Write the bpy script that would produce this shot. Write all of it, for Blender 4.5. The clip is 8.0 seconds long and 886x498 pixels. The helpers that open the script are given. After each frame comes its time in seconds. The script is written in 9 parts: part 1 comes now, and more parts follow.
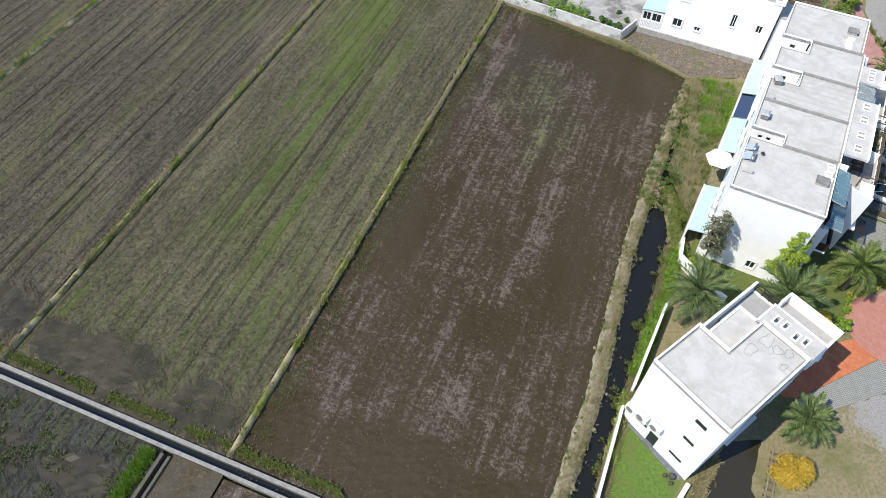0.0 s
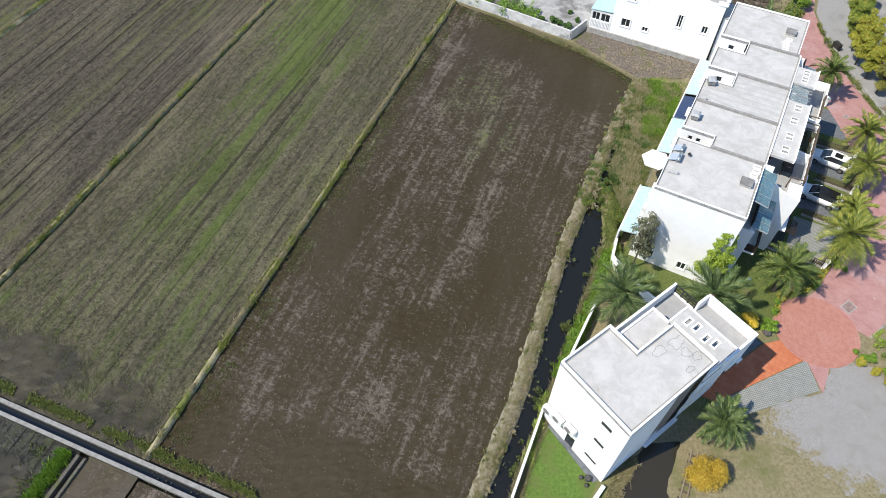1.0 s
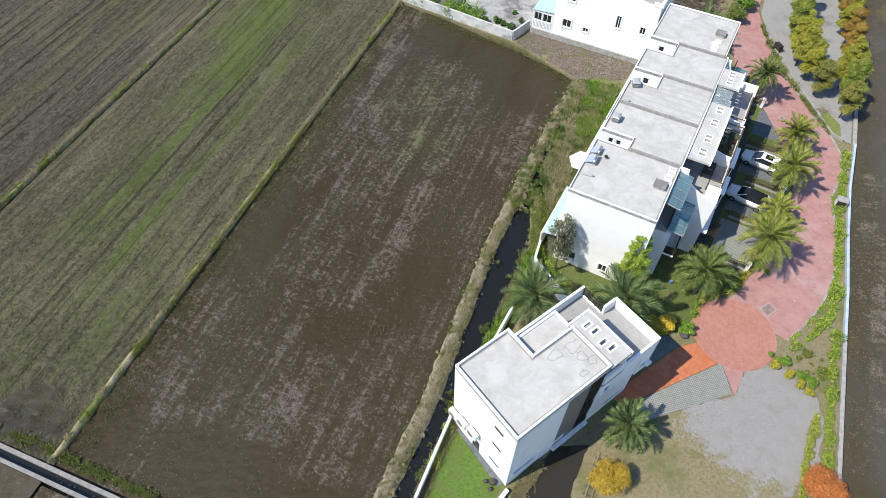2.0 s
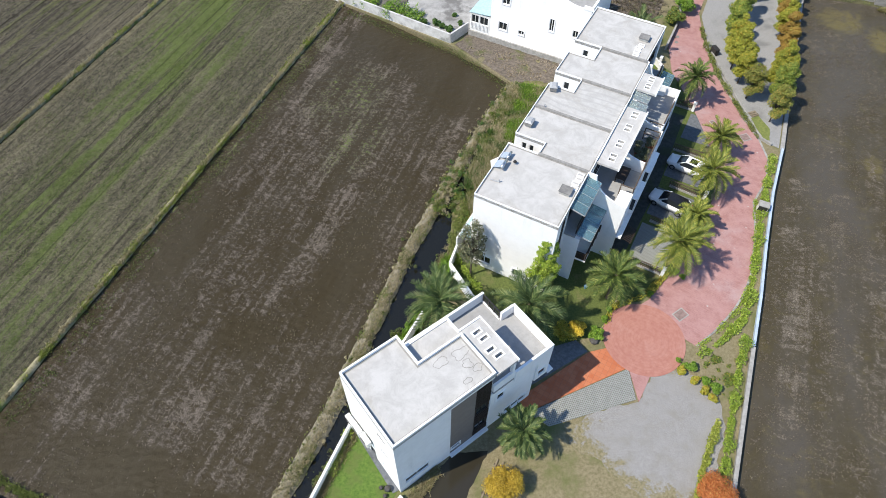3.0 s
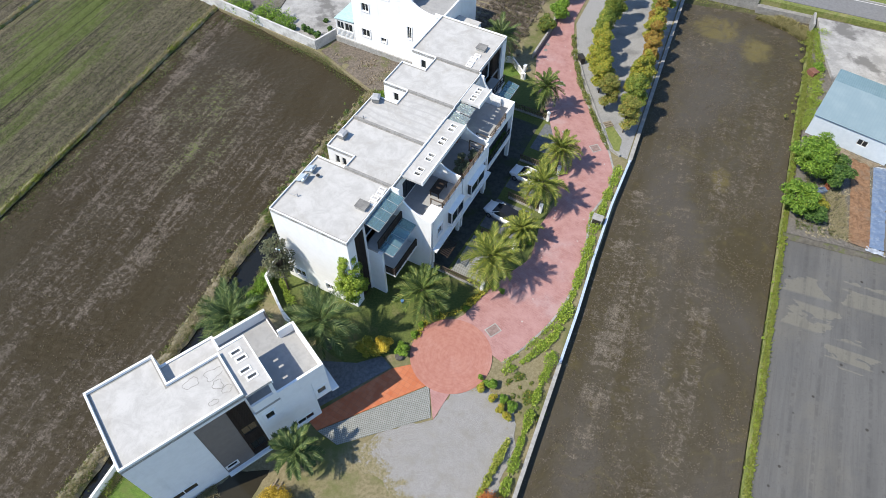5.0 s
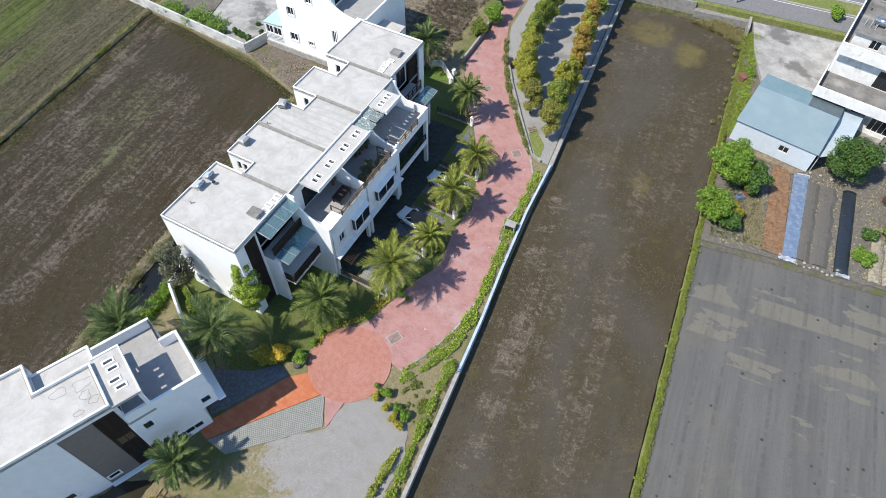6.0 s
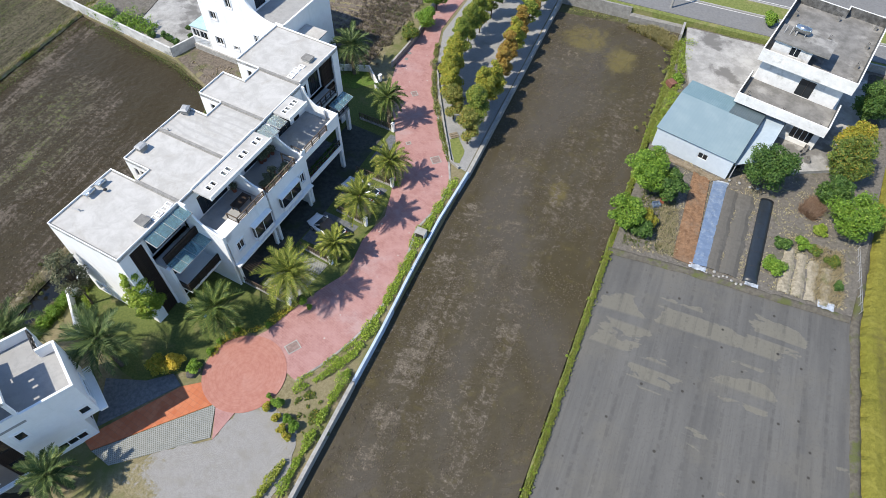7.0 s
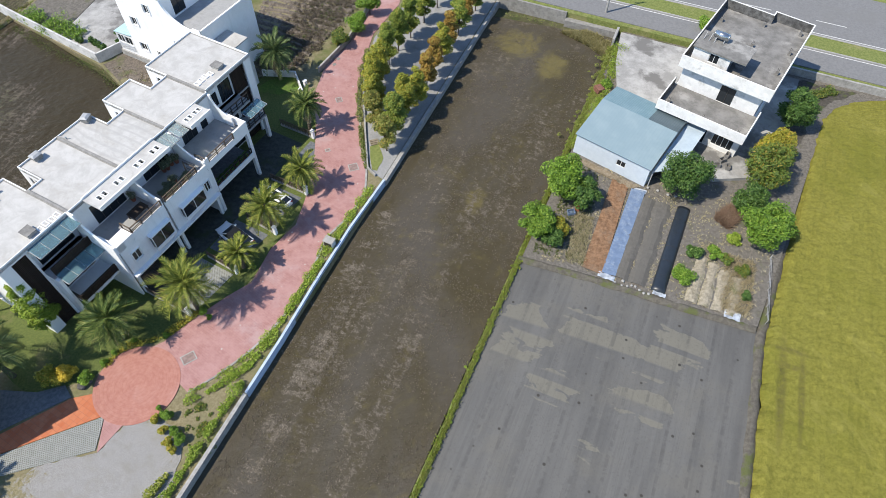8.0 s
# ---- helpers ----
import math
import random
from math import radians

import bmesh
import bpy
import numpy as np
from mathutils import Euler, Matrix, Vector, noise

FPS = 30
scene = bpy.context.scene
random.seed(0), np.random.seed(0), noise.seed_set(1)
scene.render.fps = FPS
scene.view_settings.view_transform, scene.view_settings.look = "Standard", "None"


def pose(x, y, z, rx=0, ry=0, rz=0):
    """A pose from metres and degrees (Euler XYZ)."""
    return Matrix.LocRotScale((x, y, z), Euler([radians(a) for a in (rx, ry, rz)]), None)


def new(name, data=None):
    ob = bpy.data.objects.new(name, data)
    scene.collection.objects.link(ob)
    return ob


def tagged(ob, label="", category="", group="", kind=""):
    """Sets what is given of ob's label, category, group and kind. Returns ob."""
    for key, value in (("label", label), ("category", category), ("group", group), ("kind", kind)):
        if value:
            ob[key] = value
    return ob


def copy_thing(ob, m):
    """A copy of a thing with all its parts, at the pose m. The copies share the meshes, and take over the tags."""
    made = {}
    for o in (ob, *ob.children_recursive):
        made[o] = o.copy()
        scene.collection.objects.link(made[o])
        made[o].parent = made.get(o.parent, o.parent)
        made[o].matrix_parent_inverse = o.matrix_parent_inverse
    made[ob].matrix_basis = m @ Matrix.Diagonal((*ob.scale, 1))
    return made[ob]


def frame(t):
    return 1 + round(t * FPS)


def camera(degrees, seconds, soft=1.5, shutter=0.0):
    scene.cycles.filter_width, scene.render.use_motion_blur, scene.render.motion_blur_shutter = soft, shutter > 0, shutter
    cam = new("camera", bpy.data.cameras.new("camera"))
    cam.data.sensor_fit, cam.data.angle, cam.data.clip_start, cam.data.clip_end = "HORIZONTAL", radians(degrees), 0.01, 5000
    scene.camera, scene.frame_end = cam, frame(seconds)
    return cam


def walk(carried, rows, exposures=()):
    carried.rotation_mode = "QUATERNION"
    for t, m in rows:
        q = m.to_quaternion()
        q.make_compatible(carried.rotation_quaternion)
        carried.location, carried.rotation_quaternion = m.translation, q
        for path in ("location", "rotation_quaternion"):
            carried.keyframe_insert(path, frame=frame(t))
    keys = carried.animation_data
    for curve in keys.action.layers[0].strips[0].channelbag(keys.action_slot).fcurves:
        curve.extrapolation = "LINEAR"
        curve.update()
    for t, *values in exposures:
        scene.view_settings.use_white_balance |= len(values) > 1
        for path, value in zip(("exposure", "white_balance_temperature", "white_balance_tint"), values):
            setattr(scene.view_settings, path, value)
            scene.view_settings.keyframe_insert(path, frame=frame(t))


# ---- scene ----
# ---- camera and its flight ----
cam = camera(70.31, 8.0, soft=0.6)
ROWS = [
    (0.0, 1.553, 7.487, 51.100, 36.709, 0.588, 0.603),
    (0.5, 4.650, 7.642, 50.991, 36.686, 0.497, 0.571),
    (1.0, 7.990, 7.799, 50.915, 36.659, 0.333, 0.506),
    (1.5, 11.532, 8.037, 50.887, 36.574, 0.209, 0.392),
    (3.0, 23.279, 8.913, 51.204, 36.342, -0.134, 0.268),
    (3.5, 27.482, 9.383, 51.374, 36.188, -0.278, 0.301),
    (4.0, 31.785, 9.818, 51.511, 36.102, -0.395, 0.341),
    (4.5, 36.167, 10.294, 51.589, 36.055, -0.477, 0.359),
    (6.0, 49.605, 11.618, 51.869, 35.980, -0.646, 0.380),
    (6.5, 54.079, 12.055, 51.885, 36.020, -0.821, 0.389),
    (7.0, 58.636, 12.589, 52.001, 36.016, -0.893, 0.374),
    (7.5, 63.228, 13.170, 52.162, 36.007, -0.914, 0.342),
    (8.0, 67.947, 13.741, 52.281, 35.961, -0.872, 0.374),
]
walk(cam, [(t, pose(x, y, z, rx, ry, rz)) for t, x, y, z, rx, ry, rz in ROWS])

# ---- daylight: high clear sun, blue sky ----
SUN_UP, SUN_TO = 53.0, 24.0          # elevation; heading of the shadows, degrees from +x
sun_to = radians(SUN_TO)
sun = new("sun", bpy.data.lights.new("sun", "SUN"))
sun.data.energy, sun.data.angle, sun.data.color = 4.3, radians(0.53), (1.0, 0.925, 0.80)
sun_way = Vector((math.cos(sun_to) * math.cos(radians(SUN_UP)), math.sin(sun_to) * math.cos(radians(SUN_UP)), -math.sin(radians(SUN_UP))))
sun.matrix_world = Matrix.Translation((0, 0, 80)) @ sun_way.to_track_quat("-Z", "Y").to_matrix().to_4x4()

world = bpy.data.worlds.new("sky")
world.use_nodes = True
scene.world = world
sky = world.node_tree.nodes.new("ShaderNodeTexSky")
sky.sky_type, sky.sun_disc = "NISHITA", False
sky.sun_elevation = radians(SUN_UP)
sky.sun_rotation = radians(90 - (SUN_TO + 180))
sky.altitude, sky.air_density, sky.dust_density, sky.ozone_density = 20, 1.0, 0.15, 4.2
world.node_tree.links.new(sky.outputs[0], world.node_tree.nodes["Background"].inputs[0])
world.node_tree.nodes["Background"].inputs[1].default_value = 0.15
scene.view_settings.exposure = 0.53

# ---- small tools ----
class Geo:
    """Vertices and faces of one mesh."""
    def __init__(self):
        self.v, self.f = [], []

    def add(self, verts, faces):
        k = len(self.v)
        self.v += [tuple(p) for p in verts]
        self.f += [tuple(i + k for i in face) for face in faces]
        return self

    def box(self, x0, y0, z0, x1, y1, z1):
        return self.add([(x0, y0, z0), (x1, y0, z0), (x1, y1, z0), (x0, y1, z0), (x0, y0, z1), (x1, y0, z1), (x1, y1, z1), (x0, y1, z1)],
                        [(0, 3, 2, 1), (4, 5, 6, 7), (0, 1, 5, 4), (1, 2, 6, 5), (2, 3, 7, 6), (3, 0, 4, 7)])

    def bar(self, p, q, w, h):
        """A straight bar of w by h from p to q."""
        p, q = Vector(p), Vector(q)
        d = (q - p).normalized()
        side = d.cross(Vector((0, 0, 1)))
        side = side.normalized() if side.length > 1e-4 else Vector((1, 0, 0))
        up = side.cross(d).normalized()
        ring = [side * (w / 2) * a + up * (h / 2) * b for a, b in ((-1, -1), (1, -1), (1, 1), (-1, 1))]
        return self.add([p + r for r in ring] + [q + r for r in ring],
                        [(3, 2, 1, 0), (4, 5, 6, 7), (0, 1, 5, 4), (1, 2, 6, 5), (2, 3, 7, 6), (3, 0, 4, 7)])

    def prism(self, pts, z0, z1):
        pts = list(pts)
        area = sum(a[0] * b[1] - b[0] * a[1] for a, b in zip(pts, pts[1:] + pts[:1]))
        if area < 0:
            pts.reverse()
        n = len(pts)
        low, top = [(x, y, z0) for x, y in pts], [(x, y, z1) for x, y in pts]
        return self.add(low + top, [tuple(range(n - 1, -1, -1)), tuple(range(n, 2 * n))] + [(i, (i + 1) % n, n + (i + 1) % n, n + i) for i in range(n)])

    def tube(self, p, q, r0, r1, sides=8, caps=True):
        p, q = Vector(p), Vector(q)
        d = (q - p).normalized()
        a = d.orthogonal().normalized()
        b = d.cross(a)
        ring = [(math.cos(2 * math.pi * i / sides), math.sin(2 * math.pi * i / sides)) for i in range(sides)]
        verts = [p + (a * c + b * s) * r0 for c, s in ring] + [q + (a * c + b * s) * r1 for c, s in ring]
        faces = [(i, (i + 1) % sides, sides + (i + 1) % sides, sides + i) for i in range(sides)]
        if caps:
            faces += [tuple(range(sides - 1, -1, -1)), tuple(range(sides, 2 * sides))]
        return self.add(verts, faces)

    def ring(self, outer, inner, z0, z1):
        """A wall of z0 to z1 between two loops of the same number of points."""
        n = len(outer)
        verts = [(x, y, z) for z in (z0, z1) for x, y in list(outer) + list(inner)]
        faces = []
        for i in range(n):
            j = (i + 1) % n
            faces += [(i, j, 2 * n + j, 2 * n + i), (n + j, n + i, 3 * n + i, 3 * n + j), (2 * n + i, 2 * n + j, 3 * n + j, 3 * n + i), (j, i, n + i, n + j)]
        return self.add(verts, faces)


def part(name, geo, material, parent=None, label="", smooth=False):
    me = bpy.data.meshes.new(name)
    me.from_pydata(geo.v, [], geo.f)
    me.update()
    if material:
        me.materials.append(material)
    if smooth:
        me.polygons.foreach_set("use_smooth", [True] * len(me.polygons))
    ob = new(name, me)
    ob.parent = parent
    return tagged(ob, label)


def alike(name, me, parent, m):
    """One more object on a mesh that is already there, at the pose m within its parent."""
    ob = new(name, me)
    ob.parent, ob.matrix_basis = parent, m
    return ob


def thing(name, m, label, category, group="", kind=""):
    ob = new(name)
    ob.empty_display_size = 0.3
    ob.matrix_basis = m
    return tagged(ob, label, category, group, kind)


def setting(name, geo, material, label="", category="", kind="structure", smooth=False):
    return tagged(part(name, geo, material, None, label, smooth), "", category, "", kind)


# ---- materials ----
class Shade:
    """A node material in a few words."""
    def __init__(self, name, rough=0.8, metal=0.0, spec=0.5):
        self.m = bpy.data.materials.new(name)
        self.m.use_nodes = True
        self.t = self.m.node_tree
        self.b = self.t.nodes["Principled BSDF"]
        self.b.inputs["Roughness"].default_value = rough
        self.b.inputs["Metallic"].default_value = metal
        self.b.inputs["Specular IOR Level"].default_value = spec
        self.coord = self.t.nodes.new("ShaderNodeTexCoord").outputs["Object"]

    def put(self, socket, value):
        if hasattr(value, "links"):
            self.t.links.new(value, socket)
        elif isinstance(value, (tuple, list)) and len(value) == 3 and socket.type == "RGBA":
            socket.default_value = (*value, 1)
        else:
            socket.default_value = value

    def turned(self, degrees=0.0, scale=(1, 1, 1)):
        n = self.t.nodes.new("ShaderNodeMapping")
        n.vector_type = "POINT"
        n.inputs["Rotation"].default_value = (0, 0, radians(degrees))
        m = self.t.nodes.new("ShaderNodeVectorMath")
        m.operation = "MULTIPLY"
        m.inputs[1].default_value = scale
        self.t.links.new(self.coord, n.inputs[0])
        self.t.links.new(n.outputs[0], m.inputs[0])
        return m.outputs[0]

    def noise(self, scale, detail=4.0, rough=0.6, vec=None, warp=0.0):
        n = self.t.nodes.new("ShaderNodeTexNoise")
        n.inputs["Scale"].default_value, n.inputs["Detail"].default_value, n.inputs["Roughness"].default_value = scale, detail, rough
        n.inputs["Distortion"].default_value = warp
        self.t.links.new(vec or self.coord, n.inputs["Vector"])
        return n.outputs["Fac"]

    def cells(self, scale, vec=None, what="Distance", feature="F1", jitter=1.0):
        n = self.t.nodes.new("ShaderNodeTexVoronoi")
        n.feature = feature
        n.inputs["Scale"].default_value, n.inputs["Randomness"].default_value = scale, jitter
        self.t.links.new(vec or self.coord, n.inputs["Vector"])
        return n.outputs[what]

    def wave(self, scale, vec, warp=1.0, detail=2.0, warp_scale=1.0):
        n = self.t.nodes.new("ShaderNodeTexWave")
        n.wave_type, n.bands_direction = "BANDS", "X"
        n.inputs["Scale"].default_value, n.inputs["Distortion"].default_value = scale, warp
        n.inputs["Detail"].default_value, n.inputs["Detail Scale"].default_value = detail, warp_scale
        self.t.links.new(vec, n.inputs["Vector"])
        return n.outputs["Fac"]

    def brick(self, vec, scale, width, height, mortar, a, b, c, offset=0.5):
        n = self.t.nodes.new("ShaderNodeTexBrick")
        n.offset = offset
        self.t.links.new(vec, n.inputs["Vector"])
        for key, value in (("Scale", scale), ("Brick Width", width), ("Row Height", height), ("Mortar Size", mortar), ("Color1", a), ("Color2", b), ("Mortar", c)):
            self.put(n.inputs[key], value)
        return n.outputs["Color"], n.outputs["Fac"]

    def step(self, fac, low, high):
        n = self.t.nodes.new("ShaderNodeMapRange")
        n.interpolation_type = "SMOOTHSTEP"
        self.put(n.inputs["Value"], fac)
        n.inputs["From Min"].default_value, n.inputs["From Max"].default_value = low, high
        return n.outputs["Result"]

    def spot(self, x, y, rx, ry, degrees=0.0, vec=None):
        """1 at the middle of an ellipse, 0 at its rim and beyond."""
        n = self.t.nodes.new("ShaderNodeVectorMath")
        n.operation = "SUBTRACT"
        n.inputs[1].default_value = (x, y, 0)
        self.t.links.new(vec or self.coord, n.inputs[0])
        r = self.t.nodes.new("ShaderNodeVectorRotate")
        r.rotation_type = "Z_AXIS"
        r.inputs["Angle"].default_value = radians(degrees)
        self.t.links.new(n.outputs[0], r.inputs["Vector"])
        k = self.t.nodes.new("ShaderNodeVectorMath")
        k.operation = "MULTIPLY"
        k.inputs[1].default_value = (1 / rx, 1 / ry, 0)
        self.t.links.new(r.outputs[0], k.inputs[0])
        d = self.t.nodes.new("ShaderNodeVectorMath")
        d.operation = "LENGTH"
        self.t.links.new(k.outputs[0], d.inputs[0])
        return self.step(d.outputs["Value"], 1.0, 0.35)

    def spots(self, places):
        """Several ellipses (a, b, ra, rb), in the furrows' axes from the middle berm's foot."""
        v, total = self.turned(ROWS_AT), None
        for a, b, ra, rb in places:
            q = self.spot(a - 24.09, b + 18.86, ra, rb, 0.0, v)
            total = q if total is None else self.math("MAXIMUM", total, q)
        return total

    def math(self, op, a, b=0.0):
        n = self.t.nodes.new("ShaderNodeMath")
        n.operation = op
        self.put(n.inputs[0], a)
        self.put(n.inputs[1], b)
        return n.outputs[0]

    def mix(self, fac, a, b, kind="MIX"):
        n = self.t.nodes.new("ShaderNodeMix")
        n.data_type, n.blend_type = "RGBA", kind
        self.put(n.inputs[0], fac)
        self.put(n.inputs[6], a)
        self.put(n.inputs[7], b)
        return n.outputs[2]

    def random(self):
        return self.t.nodes.new("ShaderNodeObjectInfo").outputs["Random"]

    def island(self):
        return self.t.nodes.new("ShaderNodeNewGeometry").outputs["Random Per Island"]

    def bump(self, height, strength=0.5, distance=0.02):
        n = self.t.nodes.new("ShaderNodeBump")
        n.inputs["Strength"].default_value, n.inputs["Distance"].default_value = strength, distance
        self.t.links.new(height, n.inputs["Height"])
        self.t.links.new(n.outputs[0], self.b.inputs["Normal"])
        return self

    def done(self, color, rough=None):
        self.put(self.b.inputs["Base Color"], color)
        if rough is not None:
            self.put(self.b.inputs["Roughness"], rough)
        return self.m


ROWS_AT = 20.86      # the furrows' heading, degrees east of +y


def ploughed_soil(name, dark, light, green, green_low, green_high, straw, wet_places, green_places=(), tracks=(), lines=0.75):
    """Fine-clodded soil with straw flecks, seedlings in drifts, broken furrow lines, wheel tracks and wet hollows."""
    s = Shade(name, 0.95, spec=0.12)
    clods = s.noise(2.8, 8, 0.85, s.turned(ROWS_AT, (1, 0.7, 1)))
    rows = s.noise(1.5, 5, 0.75, s.turned(ROWS_AT, (1, 0.035, 1)))
    fine = s.noise(6.0, 6, 0.88, s.turned(ROWS_AT, (0.7, 1, 1)))
    wide = s.noise(0.09, 6, 0.70, s.turned(ROWS_AT, (1, 0.5, 1)), 0.4)
    c = s.mix(s.step(clods, 0.42, 0.58), dark, light)
    dry = s.math("ADD", fine, s.math("MULTIPLY", s.math("SUBTRACT", s.math("ADD", wide, s.math("MULTIPLY", rows, 0.5)), 0.75), 0.35))
    c = s.mix(s.math("MULTIPLY", s.step(dry, 0.50, 0.60), 0.85), c, straw)
    patch = s.math("ADD", s.math("MULTIPLY", s.noise(0.055, 7, 0.76, s.turned(ROWS_AT, (1, 0.35, 1)), 0.3), 0.60), s.math("MULTIPLY", rows, 0.40))
    if green_places:
        patch = s.math("ADD", patch, s.math("MULTIPLY", s.spots(green_places), 0.075))
    film = s.step(patch, green_low, green_high)
    seed = s.math("ADD", s.noise(6.5, 6, 0.92, s.turned(ROWS_AT, (1, 0.8, 1))), s.math("MULTIPLY", film, 0.17))
    weeds = s.math("MULTIPLY", s.step(seed, 0.56, 0.61), s.math("ADD", s.math("MULTIPLY", film, 0.52), 0.14))
    c = s.mix(weeds, c, green)
    line = s.math("MULTIPLY", s.step(s.wave(0.21, s.turned(ROWS_AT, (1, 0.03, 1)), 2.4, 4.0, 2.0), 0.90, 0.99), s.step(s.noise(0.26, 6, 0.75, s.turned(ROWS_AT, (1, 0.16, 1))), 0.40, 0.58))
    c = s.mix(s.math("MULTIPLY", line, lines), c, tuple(0.45 * a for a in dark))
    c = s.mix(s.math("MULTIPLY", s.step(rows, 0.47, 0.36), 0.50), c, tuple(0.75 * a for a in dark))
    if tracks:
        rut = s.math("MULTIPLY", s.spots(tracks), s.step(s.noise(0.5, 6, 0.8, s.turned(ROWS_AT, (1, 0.2, 1))), 0.38, 0.52))
        c = s.mix(s.math("MULTIPLY", rut, 0.75), c, tuple(0.55 * a for a in dark))
    level = s.math("ADD", s.math("MULTIPLY", s.spots(wet_places), 1.15), s.math("MULTIPLY", s.math("SUBTRACT", s.noise(0.34, 9, 0.76, s.turned(ROWS_AT, (0.6, 1, 1)), 1.2), 0.5), 4.2))
    wet = s.step(level, 0.50, 0.85)
    shallow = s.math("MULTIPLY", s.step(s.spots(wet_places), 0.0, 0.35), s.step(level, -0.50, 0.45))
    churned = s.mix(s.step(s.noise(2.6, 7, 0.85, s.turned(ROWS_AT - 50, (1, 0.22, 1)), 0.8), 0.44, 0.58), tuple(0.62 * a for a in dark), tuple(1.05 * a for a in light))
    c = s.mix(s.math("MULTIPLY", shallow, 0.70), c, churned)
    murk = s.mix(s.step(s.noise(0.22, 5, 0.65), 0.38, 0.62), (0.030, 0.027, 0.021), (0.050, 0.044, 0.029))
    murk = s.mix(s.math("MULTIPLY", s.step(fine, 0.56, 0.64), 0.30), murk, light)
    c = s.mix(s.math("MULTIPLY", wet, 0.95), c, murk)
    s.bump(s.math("MULTIPLY", s.math("ADD", s.math("SUBTRACT", clods, 0.85), s.math("MULTIPLY", fine, 0.7)), s.math("SUBTRACT", 1.0, s.math("MULTIPLY", wet, 0.90))), 1.0, 0.20)
    return s.done(c, s.math("SUBTRACT", 0.95, s.math("MULTIPLY", wet, 0.55)))


def flooded_mud(name, mud, mud_light, water, water_two, cover, straw, weed, pools, weed_places=(), bands=0.30, algae=(), relief=0.045, lines=0.45, drifts=()):
    """Murky flood water over mud; clods and stubble stand out of it in broken rows and ragged drifts."""
    s = Shade(name, 0.8, spec=0.09)
    blotch = s.noise(0.075, 6, 0.70, s.turned(ROWS_AT, (1, 0.55, 1)), 0.6)
    band = s.noise(0.42, 4, 0.65, s.turned(ROWS_AT, (1.0, 0.06, 1)))
    cross = s.noise(0.55, 7, 0.80, s.turned(ROWS_AT, (0.55, 1.0, 1)), 0.7)
    rows = s.noise(1.9, 4, 0.7, s.turned(ROWS_AT, (1, 0.07, 1)), 0.15)
    level = s.math("ADD", s.math("MULTIPLY", blotch, 0.34), s.math("ADD", s.math("MULTIPLY", band, bands), s.math("MULTIPLY", cross, 0.66 - bands)))
    level = s.math("ADD", level, s.math("MULTIPLY", s.math("SUBTRACT", rows, 0.5), lines))
    level = s.math("SUBTRACT", level, s.math("MULTIPLY", s.spots(pools), 0.15))
    if drifts:
        ribs = s.step(s.noise(0.75, 4, 0.6, s.turned(ROWS_AT - 14, (0.22, 1, 1)), 0.5), 0.42, 0.62)
        level = s.math("ADD", level, s.math("MULTIPLY", s.math("MULTIPLY", s.step(s.spots(drifts), 0.0, 0.5), ribs), 0.085))
    fine = s.noise(2.6, 8, 0.86, s.turned(ROWS_AT, (0.8, 1, 1)), 0.4)
    grain = s.noise(6.5, 6, 0.88)
    height = s.math("ADD", s.math("MULTIPLY", fine, 1.1), level)
    fleck = s.step(height, cover, cover + 0.05)
    damp = s.step(height, cover - 0.08, cover + 0.01)
    c_mud = s.mix(s.step(grain, 0.42, 0.58), mud, mud_light)
    c_mud = s.mix(s.math("MULTIPLY", s.step(s.noise(8.5, 5, 0.88), 0.52, 0.61), 0.85), c_mud, straw)
    if weed_places:
        green = s.math("MULTIPLY", s.spots(weed_places), s.step(s.noise(2.8, 8, 0.88), 0.46, 0.58))
        c_mud = s.mix(green, c_mud, weed)
    murk = s.mix(s.step(s.noise(0.11, 5, 0.65, s.turned(ROWS_AT, (1, 0.35, 1)), 0.4), 0.36, 0.64), water, water_two)
    murk = s.mix(s.math("MULTIPLY", damp, 0.45), murk, mud)
    if algae:
        film = s.step(s.math("ADD", s.spots(algae), s.math("MULTIPLY", s.math("SUBTRACT", s.noise(0.4, 5, 0.7, None, 1.6), 0.5), 3.0)), 0.0, 1.3)
        murk = s.mix(s.math("MULTIPLY", film, 0.80), murk, (0.135, 0.112, 0.042))
    s.bump(s.math("ADD", grain, s.math("MULTIPLY", s.math("MULTIPLY", s.math("SUBTRACT", fine, 0.45), fleck), 1.4)), 1.0, relief)
    return s.done(s.mix(fleck, murk, c_mud), s.math("ADD", s.math("MULTIPLY", fleck, 0.52), 0.28))


M = {}
M["soil_dark"] = ploughed_soil("ploughed_soil", (0.040, 0.034, 0.025), (0.112, 0.098, 0.073), (0.105, 0.125, 0.030), 0.47, 0.64, (0.190, 0.165, 0.108), [(-28, 2.5, 5.0, 4.0), (-38, 3, 6, 3), (-44, -12, 9, 6), (-20, -9, 7, 4)], [(-29, 14, 5, 9)])
M["soil_green"] = ploughed_soil("weedy_soil", (0.050, 0.045, 0.030), (0.135, 0.120, 0.081), (0.092, 0.138, 0.022), 0.46, 0.65, (0.208, 0.183, 0.116), [(-14.5, 1.6, 8.0, 3.6), (-4.3, 0.4, 5.2, 4.2), (-21, 1.5, 4.5, 3.0), (-12, -1.2, 14, 2.2)],
                                [(-12.9, 40, 1.6, 34), (-17, 52, 7, 22), (-14, 24, 5, 14), (-8.5, 34, 1.4, 26)], [(-10.2, 34, 0.45, 40), (-11.9, 34, 0.35, 40)], 0.45)
